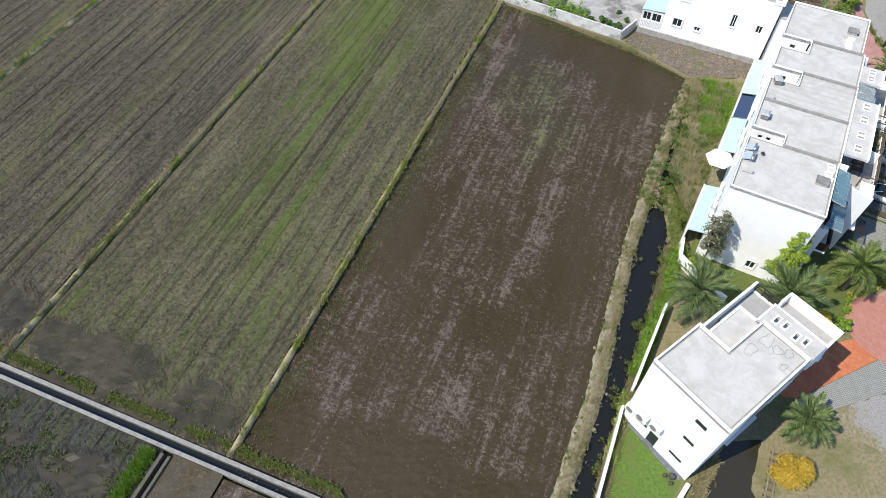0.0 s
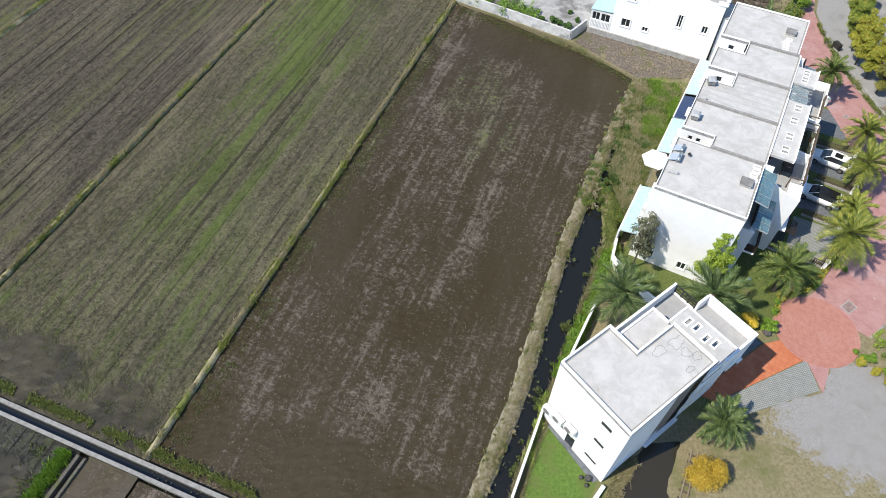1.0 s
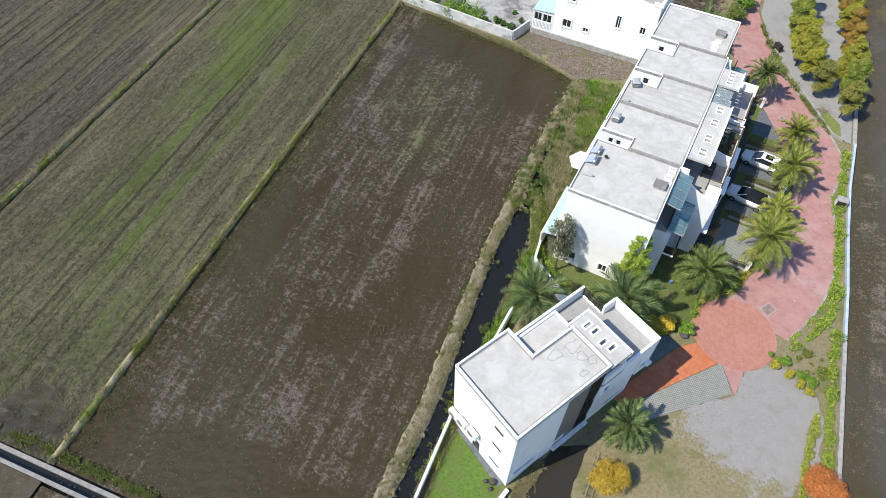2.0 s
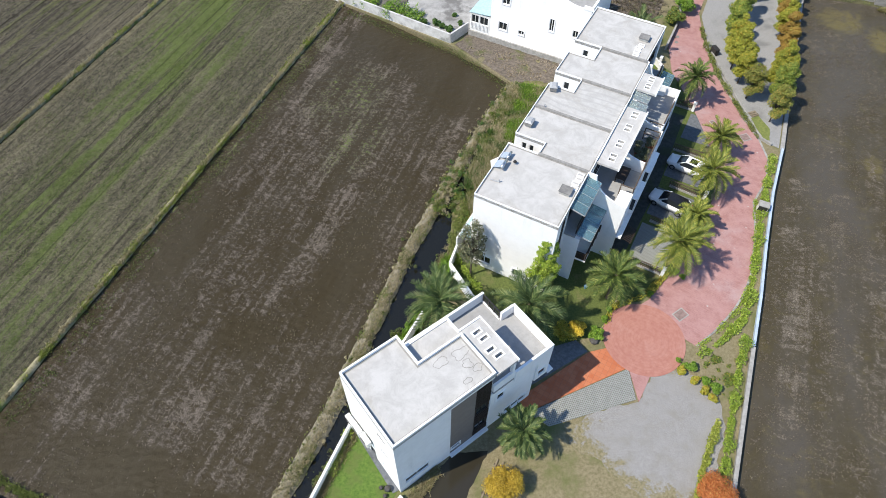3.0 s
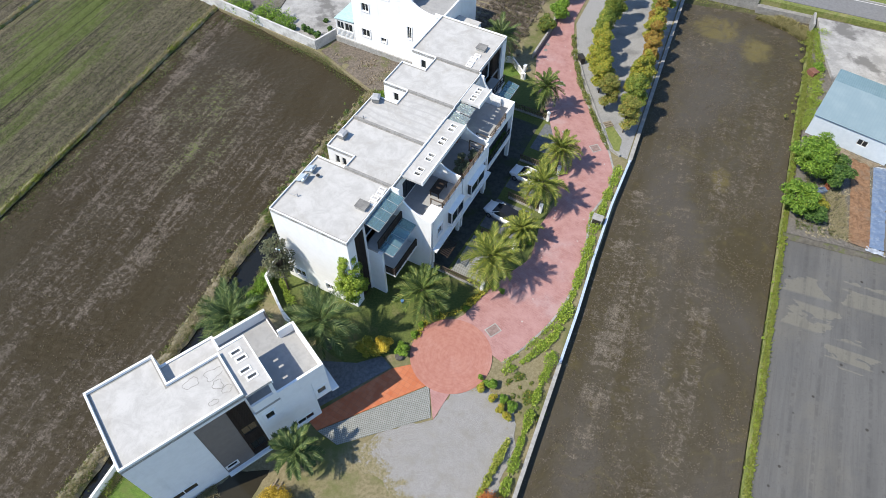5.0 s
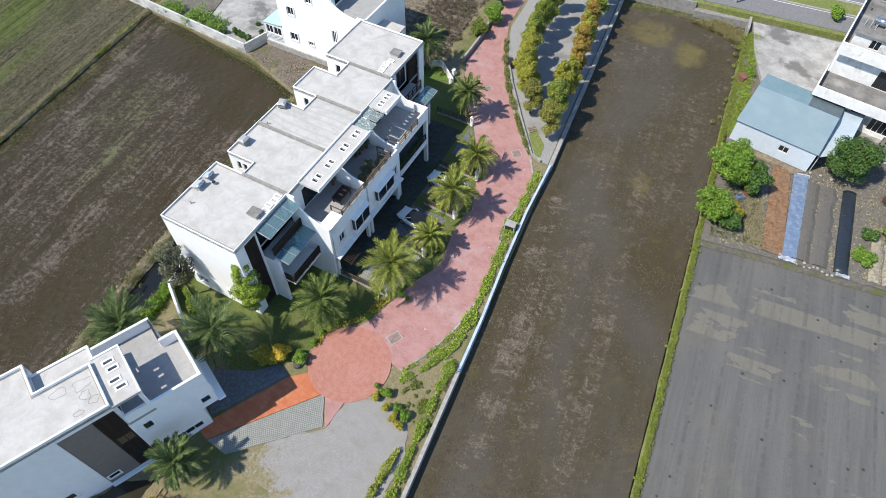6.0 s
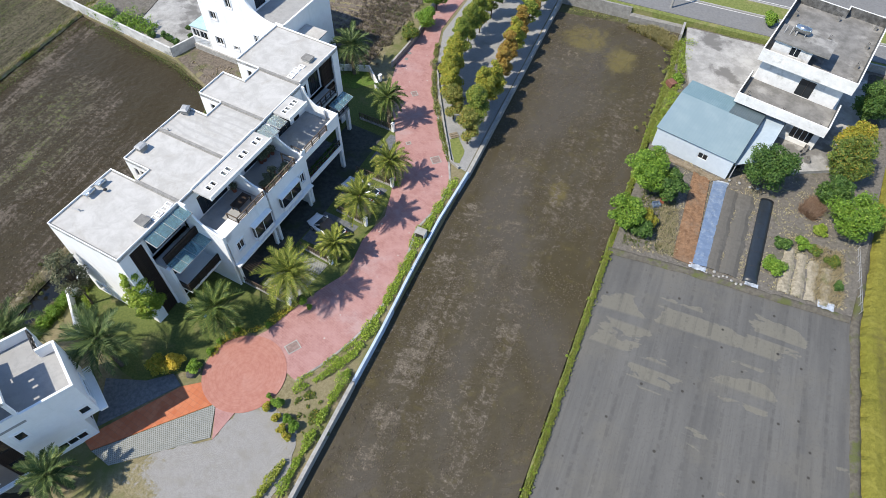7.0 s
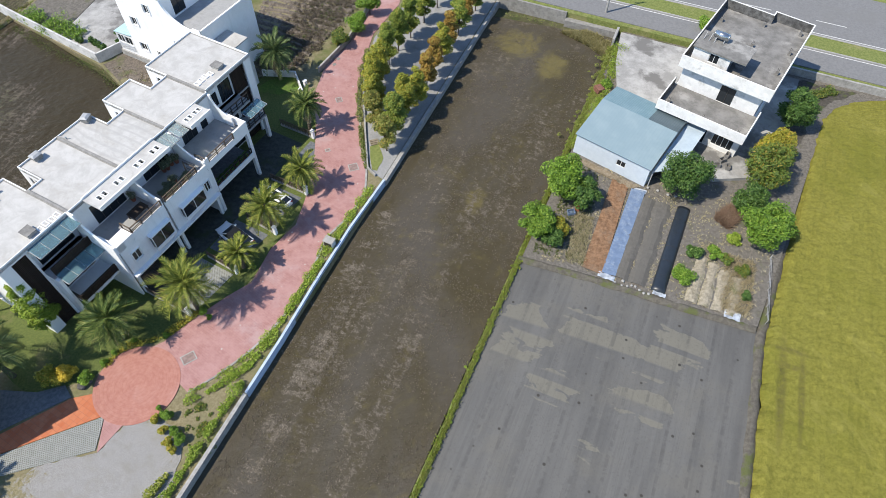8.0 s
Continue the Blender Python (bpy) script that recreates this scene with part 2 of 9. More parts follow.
M["mud"] = flooded_mud("flooded_mud", (0.061, 0.050, 0.039), (0.145, 0.123, 0.100), (0.039, 0.0300, 0.0155), (0.046, 0.0375, 0.0225), 1.088, (0.245, 0.210, 0.172), (0.100, 0.135, 0.030),
                       [(11.5, 2.0, 7.5, 5.0), (21, 2.5, 4.0, 3.0), (3, 2, 3.5, 5), (15, 63, 15, 7), (22, 58, 8, 7), (20.8, 27, 3.2, 11), (26.6, 22, 2.2, 30), (15.5, 17.5, 4, 3), (4, 26, 2.5, 9)], [(9.5, 51, 6, 8), (1.0, 40, 2.5, 30), (14, 44, 4, 8)])
M["mud_thin"] = flooded_mud("drowned_stubble_mud", (0.076, 0.063, 0.045), (0.158, 0.135, 0.106), (0.059, 0.0485, 0.0270), (0.076, 0.067, 0.054), 1.113, (0.29, 0.252, 0.205), (0.10, 0.092, 0.030),
                            [(67.5, 91, 7, 5), (73, 86, 5, 7), (74, 40, 3, 22)], [(67.5, 90, 5, 5)], 0.22, [(66.5, 90.5, 4.5, 4.0), (72.0, 87.5, 3.0, 4.0), (70.5, 62, 1.5, 3)], 0.05, 0.24, [(63.2, 34, 1.6, 14), (66.4, 30, 1.2, 9), (70.6, 38, 1.1, 24), (66.8, 58, 1.4, 14), (62.0, 52, 1.2, 9)])
M["soil_wet"] = ploughed_soil("sodden_grey_soil", (0.026, 0.025, 0.023), (0.080, 0.077, 0.070), (0.075, 0.095, 0.026), 0.50, 0.66, (0.130, 0.124, 0.106), [(-44, -12, 9, 6), (-20, -9, 7, 4), (-12, -16, 8, 4), (-11, -7.5, 5, 2.5)])


def grey_mud():
    """Smoothed grey paddy mud with thin pale pools and faint machine lines."""
    s = Shade("puddled_grey_mud", 0.6, spec=0.4)
    along_rows = s.turned(ROWS_AT + 2, (1, 0.10, 1))
    streak = s.noise(0.55, 5, 0.65, along_rows)
    across = s.noise(0.45, 4, 0.6, s.turned(ROWS_AT + 2, (0.35, 1, 1)))
    c = s.mix(s.step(streak, 0.34, 0.68), (0.088, 0.086, 0.081), (0.120, 0.117, 0.109))
    c = s.mix(s.math("MULTIPLY", s.step(s.noise(0.16, 6, 0.7), 0.46, 0.66), 0.5), c, (0.128, 0.120, 0.101))
    near = s.spots([(87.0, 50.5, 8.5, 4.2), (80.5, 48.0, 4.5, 4.5), (94.0, 50.5, 5.0, 4.5), (91.5, 44.5, 4.5, 3.5), (84.0, 43.5, 4.5, 3.0)])
    level = s.math("ADD", s.math("MULTIPLY", near, 0.26), s.math("ADD", s.math("MULTIPLY", s.noise(0.20, 5, 0.6, s.turned(ROWS_AT, (0.7, 1, 1)), 0.4), 1.0), s.math("MULTIPLY", across, 0.55)))
    pool = s.math("MULTIPLY", s.step(level, 0.955, 0.980), s.step(s.wave(0.10, s.turned(ROWS_AT + 92, (1, 0.08, 1)), 5.0, 3.0, 1.5), 0.10, 0.30))
    c = s.mix(s.math("MULTIPLY", pool, 0.80), c, (0.168, 0.157, 0.124))
    track = s.math("MULTIPLY", s.step(s.wave(0.145, along_rows, 1.4, 3.0, 2.0), 0.93, 0.99), s.step(s.noise(1.6, 5, 0.7, s.turned(ROWS_AT, (0.5, 1, 1))), 0.44, 0.56))
    c = s.mix(s.math("MULTIPLY", track, 0.32), c, (0.050, 0.048, 0.045))
    comb = s.noise(2.2, 4, 0.7, s.turned(ROWS_AT + 2, (1, 0.04, 1)))
    c = s.mix(s.math("MULTIPLY", s.step(comb, 0.50, 0.38), 0.25), c, (0.066, 0.064, 0.060))
    c = s.mix(s.math("MULTIPLY", s.step(s.noise(4.0, 7, 0.85), 0.53, 0.62), 0.35), c, (0.060, 0.056, 0.050))
    c = s.mix(s.step(s.cells(0.55, s.turned(ROWS_AT)), 0.10, 0.05), c, (0.040, 0.036, 0.030))
    s.bump(s.math("ADD", streak, s.math("MULTIPLY", s.noise(5, 5, 0.75), 0.5)), 0.4, 0.05)
    return s.done(c, s.math("SUBTRACT", 0.72, s.math("MULTIPLY", pool, 0.40)))


M["mud_grey"] = grey_mud()


def ripe_rice():
    """Ripe rice from above: fine tufts, faint rows, wheel tracks along its edge."""
    s = Shade("ripe_rice", 0.9, spec=0.15)
    n = s.noise(3.0, 7, 0.8)
    c = s.mix(s.step(n, 0.34, 0.66), (0.138, 0.132, 0.023), (0.214, 0.200, 0.040))
    c = s.mix(s.math("MULTIPLY", s.step(s.noise(0.10, 6, 0.7), 0.45, 0.68), 0.6), c, (0.132, 0.136, 0.019))
    c = s.mix(s.math("MULTIPLY", s.step(s.noise(1.2, 4, 0.7, s.turned(ROWS_AT, (1, 0.06, 1))), 0.5, 0.36), 0.20), c, (0.095, 0.092, 0.014))
    lodged = s.noise(0.55, 6, 0.75, s.turned(-35, (1, 0.45, 1)), 1.0)
    c = s.mix(s.math("MULTIPLY", s.step(lodged, 0.54, 0.66), 0.45), c, (0.245, 0.226, 0.055))
    track = None
    for x, y, rx, ry, deg in ((98.6, 36.6, 0.55, 8.0, 20), (100.2, 36.0, 0.40, 7.0, 20), (100.6, 40.4, 2.6, 0.45, 20), (100.2, 38.8, 2.2, 0.40, 20)):
        q = s.spot(x, y, rx, ry, deg)
        track = q if track is None else s.math("MAXIMUM", track, q)
    c = s.mix(s.math("MULTIPLY", s.math("MULTIPLY", track, 0.55), s.step(n, 0.36, 0.56)), c, (0.070, 0.058, 0.026))
    s.bump(n, 0.8, 0.14)
    return s.done(c)


M["rice"] = ripe_rice()


def mottled(name, a, b, scale, c=None, c_scale=0.2, c_low=0.5, c_high=0.7, rough=0.9, bump=0.5, depth=0.05, detail=6, spec=0.3, fine=0.0):
    """Two colours in noise, a third in wider patches, and relief."""
    s = Shade(name, rough, spec=spec)
    n = s.noise(scale, detail, 0.7)
    col = s.mix(s.step(n, 0.32, 0.68), a, b)
    if c:
        col = s.mix(s.step(s.math("ADD", s.noise(c_scale, 6, 0.65), s.math("MULTIPLY", n, 0.12)), c_low + 0.06, c_high + 0.06), col, c)
    if fine:
        col = s.mix(s.math("MULTIPLY", s.step(s.noise(scale * 6, 3, 0.6), 0.45, 0.7), fine), col, tuple(0.5 * q for q in a))
    s.bump(n, bump, depth)
    return s.done(col)


M["ground"] = mottled("rough_ground", (0.0518, 0.0555, 0.0222), (0.118, 0.104, 0.0592), 0.9, (0.0444, 0.0666, 0.0163), 0.05, 0.45, 0.6, 0.95, 0.6, 0.2)
M["lawn"] = mottled("mown_lawn", (0.062, 0.086, 0.022), (0.120, 0.145, 0.040), 5.0, (0.150, 0.140, 0.064), 0.35, 0.52, 0.72, 0.9, 0.6, 0.04, fine=0.3)
M["lawn_bright"] = mottled("lush_lawn", (0.060, 0.112, 0.018), (0.115, 0.182, 0.032), 4.0, (0.100, 0.130, 0.034), 0.6, 0.46, 0.66, 0.9, 0.8, 0.06, fine=0.35)
M["dry_lawn"] = mottled("dry_lawn", (0.150, 0.130, 0.070), (0.245, 0.212, 0.130), 4.0, (0.105, 0.120, 0.038), 0.18, 0.46, 0.66, 0.95, 0.6, 0.04, fine=0.3)
M["bank"] = mottled("weedy_bank", (0.105, 0.105, 0.036), (0.215, 0.190, 0.100), 1.6, (0.080, 0.105, 0.026), 0.25, 0.50, 0.62, 0.95, 1.0, 0.25, fine=0.3)
M["dry_bank"] = mottled("dry_grass_bank", (0.185, 0.165, 0.115), (0.345, 0.305, 0.225), 2.4, (0.105, 0.122, 0.036), 0.3, 0.54, 0.66, 0.95, 1.0, 0.2, fine=0.35)
M["berm"] = mottled("straw_covered_berm", (0.215, 0.195, 0.105), (0.400, 0.352, 0.225), 2.8, (0.130, 0.155, 0.034), 0.35, 0.50, 0.62, 0.95, 1.0, 0.15, fine=0.2)
M["verge"] = mottled("sunny_verge_grass", (0.110, 0.138, 0.034), (0.195, 0.215, 0.066), 3.0, (0.235, 0.215, 0.100), 0.2, 0.52, 0.7, 0.9, 0.6, 0.05, fine=0.3)
M["dirt"] = mottled("bare_dirt", (0.085, 0.070, 0.056), (0.190, 0.160, 0.130), 2.6, (0.105, 0.108, 0.050), 0.35, 0.52, 0.66, 0.95, 0.9, 0.10, fine=0.45)
# dark soil tone that also holds shade
M["dark_dirt"] = mottled("dark_soil_and_shade", (0.040, 0.036, 0.030), (0.085, 0.077, 0.064), 3.0, (0.070, 0.080, 0.030), 0.5, 0.52, 0.64, 0.95, 0.8, 0.06)
M["earth_bank"] = mottled("trodden_earth_bank", (0.075, 0.068, 0.056), (0.125, 0.114, 0.094), 2.6, (0.082, 0.092, 0.034), 0.35, 0.50, 0.62, 0.95, 0.8, 0.10)
M["plot"] = mottled("ploughed_brown_plot", (0.085, 0.070, 0.056), (0.215, 0.182, 0.148), 1.3, (0.105, 0.115, 0.045), 0.3, 0.60, 0.70, 0.95, 1.0, 0.3, fine=0.4)
M["garden_soil"] = mottled("garden_soil", (0.100, 0.090, 0.077), (0.180, 0.166, 0.144), 3.0, (0.092, 0.096, 0.045), 0.35, 0.56, 0.7, 0.95, 0.8, 0.08, fine=0.5)
M["red_soil"] = mottled("fern_mulch", (0.150, 0.082, 0.044), (0.285, 0.170, 0.098), 3.4, (0.200, 0.140, 0.095), 0.6, 0.5, 0.7, 0.95, 0.9, 0.10, fine=0.4)
M["ash_soil"] = mottled("raked_grey_soil", (0.0925, 0.0873, 0.0777), (0.126, 0.118, 0.105), 3.0, (0.107, 0.101, 0.0888), 0.4, 0.4, 0.7, 0.95, 0.5, 0.05)
M["straw"] = mottled("straw_litter", (0.163, 0.13, 0.0851), (0.266, 0.222, 0.163), 4.0, (0.118, 0.0962, 0.0629), 0.8, 0.5, 0.7, 0.95, 0.8, 0.08)
M["pale_straw"] = mottled("pale_bed_straw", (0.200, 0.175, 0.125), (0.370, 0.330, 0.255), 3.2, (0.150, 0.150, 0.075), 0.6, 0.54, 0.7, 0.95, 0.8, 0.08, fine=0.3)
M["lane"] = mottled("pale_lane_gravel", (0.2, 0.2, 0.196), (0.311, 0.307, 0.3), 7.0, (0.163, 0.163, 0.159), 0.3, 0.5, 0.72, 0.95, 0.4, 0.03)
M["concrete"] = mottled("weathered_concrete", (0.244, 0.237, 0.222), (0.348, 0.34, 0.322), 2.0, (0.148, 0.144, 0.133), 0.45, 0.56, 0.74, 0.9, 0.3, 0.02)
M["drain_concrete"] = mottled("grey_drain_concrete", (0.185, 0.180, 0.168), (0.275, 0.268, 0.252), 2.0, (0.120, 0.118, 0.105), 0.45, 0.56, 0.74, 0.9, 0.3, 0.02)
M["concrete_dark"] = mottled("stained_concrete", (0.148, 0.144, 0.137), (0.252, 0.244, 0.229), 1.3, (0.0814, 0.0799, 0.074), 0.3, 0.52, 0.72, 0.9, 0.3, 0.02)
M["yard"] = mottled("yard_concrete", (0.235, 0.230, 0.220), (0.385, 0.378, 0.362), 0.5, (0.150, 0.145, 0.137), 0.18, 0.50, 0.60, 0.88, 0.25, 0.02)
M["asphalt"] = mottled("road_asphalt", (0.150, 0.150, 0.151), (0.190, 0.190, 0.190), 3.0, (0.165, 0.164, 0.160), 0.2, 0.5, 0.7, 0.9, 0.3, 0.02)
M["roof_grey"] = mottled("dark_roof_screed", (0.133, 0.13, 0.122), (0.229, 0.222, 0.211), 0.8, (0.296, 0.289, 0.274), 0.35, 0.54, 0.68, 0.9, 0.25, 0.02, 8)
M["deck"] = mottled("terrace_screed", (0.27, 0.27, 0.268), (0.335, 0.335, 0.33), 1.6, (0.285, 0.283, 0.275), 0.4, 0.5, 0.7, 0.85, 0.2, 0.02)
# grey of roof tide marks, and of parapet shadow put into colour
M["roof_edge"] = mottled("roof_shadow_and_stain", (0.205, 0.198, 0.185), (0.285, 0.277, 0.262), 2.5, rough=0.9, bump=0.2, depth=0.01)
M["white_worn"] = mottled("worn_white_wall", (0.60, 0.60, 0.585), (0.72, 0.715, 0.70), 1.1, (0.40, 0.40, 0.385), 0.5, 0.55, 0.70, 0.85, 0.25, 0.02)
M["wall_old"] = mottled("mouldy_plaster_wall", (0.40, 0.395, 0.38), (0.56, 0.555, 0.54), 0.9, (0.24, 0.24, 0.225), 0.5, 0.50, 0.66, 0.9, 0.3, 0.02)
# dark stained concrete; on the parapets it also holds shade as colour
M["stain_shade_wall"] = mottled("stained_and_shaded_wall", (0.055, 0.054, 0.052), (0.150, 0.148, 0.142), 1.6, (0.24, 0.237, 0.228), 0.6, 0.56, 0.72, 0.9, 0.3, 0.02)
M["pale_sheet"] = mottled("pale_blue_roof_sheet", (0.33, 0.40, 0.46), (0.39, 0.46, 0.51), 1.2, rough=0.55, bump=0.1, depth=0.01)
# front ground, darkened by the shade below the balconies
M["shade_apron"] = mottled("shaded_front_ground", (0.036, 0.040, 0.036), (0.070, 0.074, 0.066), 2.0, (0.045, 0.056, 0.030), 0.4, 0.5, 0.66, 0.9, 0.2, 0.01)
M["taupe"] = mottled("taupe_cladding", (0.174, 0.152, 0.141), (0.196, 0.174, 0.159), 2.0, rough=0.6, bump=0.1, depth=0.01)
M["brown"] = mottled("dark_brown_cladding", (0.0259, 0.0178, 0.0133), (0.0444, 0.0311, 0.0237), 3.0, rough=0.6, bump=0.2, depth=0.01)
M["wood_rail"] = mottled("stained_wood_rail", (0.074, 0.0555, 0.0407), (0.126, 0.0962, 0.074), 6.0, rough=0.7, bump=0.2, depth=0.005)
M["dark_metal"] = mottled("dark_metal", (0.0222, 0.0207, 0.0192), (0.037, 0.0348, 0.0333), 5.0, rough=0.5, bump=0.1, depth=0.003)
M["grey_metal"] = mottled("galvanised_metal", (0.296, 0.303, 0.311), (0.385, 0.392, 0.4), 4.0, rough=0.45, bump=0.1, depth=0.003)
M["slate"] = mottled("grey_slate_paving", (0.0888, 0.0962, 0.107), (0.148, 0.159, 0.17), 3.0, rough=0.8, bump=0.2, depth=0.01)
M["blue_wall"] = mottled("pale_blue_sheet", (0.47, 0.535, 0.60), (0.53, 0.59, 0.65), 1.5, rough=0.55, bump=0.1, depth=0.01)
M["pale_paint"] = mottled("road_line_paint", (0.444, 0.444, 0.429), (0.548, 0.548, 0.533), 3.0, (0.296, 0.296, 0.289), 1.0, 0.6, 0.75, 0.8, 0.2, 0.01)
M["stone_dark"] = mottled("garden_boulder", (0.0518, 0.0481, 0.0444), (0.118, 0.111, 0.104), 3.0, rough=0.9, bump=0.6, depth=0.05)


def roof_screed(name="roof_screed", ripples=0.0):
    """Pale cement screed: cloudy warm stains, fine grit, swept ripples where it was raked."""
    s = Shade(name, 0.9, spec=0.25)
    c = s.mix(s.step(s.noise(0.7, 8, 0.72, None, 0.5), 0.36, 0.64), (0.385, 0.376, 0.358), (0.475, 0.466, 0.448))
    c = s.mix(s.math("MULTIPLY", s.step(s.noise(0.26, 7, 0.72, None, 0.8), 0.50, 0.66), 0.55), c, (0.335, 0.318, 0.285))
    c = s.mix(s.math("MULTIPLY", s.step(s.noise(2.2, 7, 0.8), 0.56, 0.70), 0.35), c, (0.31, 0.302, 0.285))
    if ripples:
        wave = s.step(s.wave(0.42, s.turned(90, (1, 0.55, 1)), 9.0, 3.0, 0.55), 0.62, 0.95)
        c = s.mix(s.math("MULTIPLY", wave, ripples), c, (0.34, 0.335, 0.32))
    c = s.mix(s.math("MULTIPLY", s.step(s.noise(9.0, 5, 0.75), 0.54, 0.66), 0.25), c, (0.31, 0.303, 0.288))
    s.bump(s.noise(3.0, 6, 0.7), 0.25, 0.02)
    return s.done(c)


M["roof_rippled"] = roof_screed("raked_roof_screed", 0.5)
M["roof"] = roof_screed()


def white_render():
    """White painted render with faint rain streaks and grime."""
    s = Shade("white_render", 0.75, spec=0.3)
    n = s.noise(1.4, 6, 0.7)
    c = s.mix(s.step(n, 0.32, 0.68), (0.765, 0.767, 0.765), (0.81, 0.812, 0.81))
    streak = s.math("MULTIPLY", s.step(s.noise(1.3, 5, 0.65, s.turned(0, (1, 1, 0.10))), 0.52, 0.70), s.step(s.noise(0.28, 5, 0.6), 0.42, 0.62))
    c = s.mix(s.math("MULTIPLY", streak, 0.28), c, (0.50, 0.50, 0.48))
    c = s.mix(s.math("MULTIPLY", s.step(s.noise(0.6, 7, 0.75), 0.54, 0.72), 0.22), c, (0.60, 0.60, 0.585))
    s.bump(n, 0.15, 0.01)
    return s.done(c)


M["white"] = white_render()


def gravel_lot():
    """Grey gravel that thins out into dry grass towards the lot's edge."""
    s = Shade("grey_gravel", 0.95, spec=0.2)
    fine = s.noise(16.0, 6, 0.8)
    c = s.mix(s.step(fine, 0.40, 0.60), (0.180, 0.175, 0.168), (0.320, 0.314, 0.305))
    c = s.mix(s.math("MULTIPLY", s.step(s.noise(0.8, 6, 0.7), 0.46, 0.66), 0.4), c, (0.19, 0.175, 0.14))
    edge = s.math("ADD", s.spot(41.9, 28.4, 8.6, 7.0, 20), s.math("MULTIPLY", s.math("SUBTRACT", s.noise(0.6, 9, 0.82), 0.5), 3.6))
    grass = s.mix(s.step(s.noise(5.0, 6, 0.75), 0.36, 0.62), (0.140, 0.125, 0.066), (0.240, 0.210, 0.130))
    c = s.mix(s.step(edge, 0.42, 0.10), c, grass)
    s.bump(fine, 0.6, 0.03)
    return s.done(c)


M["gravel"] = gravel_lot()


def simple(name, color, rough=0.5, metal=0.0, spec=0.5, vary=0.12):
    s = Shade(name, rough, metal, spec)
    return s.done(s.mix(s.step(s.noise(3.0, 4, 0.6), 0.3, 0.7), tuple((1 - vary) * a for a in color), tuple(min(1, (1 + vary) * a) for a in color)))


def glass(name, color, rough=0.08, see=0.0):
    s = Shade(name, rough)
    s.b.inputs["IOR"].default_value = 1.5
    s.b.inputs["Transmission Weight"].default_value = see
    return s.done(color)


M["pane"] = glass("dark_window_glass", (0.018, 0.022, 0.026), 0.06)
M["teal_glass"] = glass("tinted_canopy_glass", (0.32, 0.52, 0.58), 0.10, 0.75)
M["green_glass"] = glass("pale_green_sheet", (0.72, 0.82, 0.79), 0.15, 0.8)

M["water"] = glass("ditch_water", (0.010, 0.010, 0.007), 0.12)
M["pond"] = glass("muddy_ditch_water", (0.030, 0.026, 0.017), 0.10)
M["aqua_sheet"] = simple("aqua_plastic_sheet", (0.37, 0.518, 0.533), 0.45)
M["navy_sheet"] = simple("navy_plastic_sheet", (0.0259, 0.0444, 0.0962), 0.35)
M["frame"] = simple("aluminium_frame", (0.62, 0.62, 0.61), 0.45)
M["rubber"] = simple("black_rubber", (0.015, 0.015, 0.015), 0.7)
M["car_white"] = simple("white_car_paint", (0.78, 0.79, 0.80), 0.22, vary=0.02)
M["car_black"] = simple("black_car_roof", (0.012, 0.012, 0.014), 0.12)
M["chrome"] = simple("bright_rim_metal", (0.407, 0.414, 0.422), 0.3, 0.9)
M["red_lamp"] = simple("red_tail_lamp", (0.259, 0.00888, 0.00888), 0.3)
M["clear_lamp"] = simple("clear_head_lamp", (0.65, 0.68, 0.70), 0.2)
M["solar"] = simple("solar_collector", (0.34, 0.39, 0.45), 0.15)
M["steel"] = simple("stainless_tank", (0.444, 0.459, 0.474), 0.25, 0.9)
M["ac_white"] = simple("ivory_appliance_shell", (0.66, 0.66, 0.63), 0.5)
M["bark"] = mottled("bark", (0.0555, 0.0444, 0.0333), (0.118, 0.0962, 0.074), 6.0, rough=0.95, bump=0.8, depth=0.03)
M["palm_bark"] = mottled("palm_trunk", (0.0666, 0.0533, 0.0385), (0.148, 0.122, 0.0925), 7.0, rough=0.95, bump=0.9, depth=0.05)
M["tile_stack"] = simple("weathered_clay_tiles", (0.17, 0.075, 0.05), 0.85, vary=0.3)
M["terracotta"] = simple("terracotta", (0.244, 0.0814, 0.0407), 0.8)


def leaves(name, a, b, c, rough=0.55):
    s = Shade(name, rough, spec=0.35)
    s.b.inputs["Transmission Weight"].default_value = 0.0
    r = s.island()
    col = s.mix(s.step(r, 0.0, 0.75), a, b)
    col = s.mix(s.step(r, 0.82, 0.95), col, c)
    col = s.mix(s.math("MULTIPLY", s.random(), 0.25), col, tuple(0.6 * q for q in a))
    sub = s.t.nodes.new("ShaderNodeBsdfTranslucent")
    s.put(sub.inputs[0], col)
    both = s.t.nodes.new("ShaderNodeMixShader")
    both.inputs[0].default_value = 0.3
    s.t.links.new(s.b.outputs[0], both.inputs[1])
    s.t.links.new(sub.outputs[0], both.inputs[2])
    s.t.links.new(both.outputs[0], s.t.nodes["Material Output"].inputs[0])
    return s.done(col)


M["leaf_palm"] = leaves("palm_leaflets", (0.068, 0.115, 0.030), (0.150, 0.212, 0.050), (0.290, 0.315, 0.085))
M["leaf_palm_gold"] = leaves("sunlit_palm_leaflets", (0.125, 0.170, 0.030), (0.270, 0.310, 0.055), (0.450, 0.425, 0.095))
M["leaf_palm_dull"] = leaves("grey_palm_leaflets", (0.060, 0.105, 0.036), (0.130, 0.190, 0.062), (0.260, 0.300, 0.115))
M["leaf_dry"] = leaves("dead_palm_leaflets", (0.285, 0.233, 0.13), (0.427, 0.362, 0.221), (0.518, 0.466, 0.324))
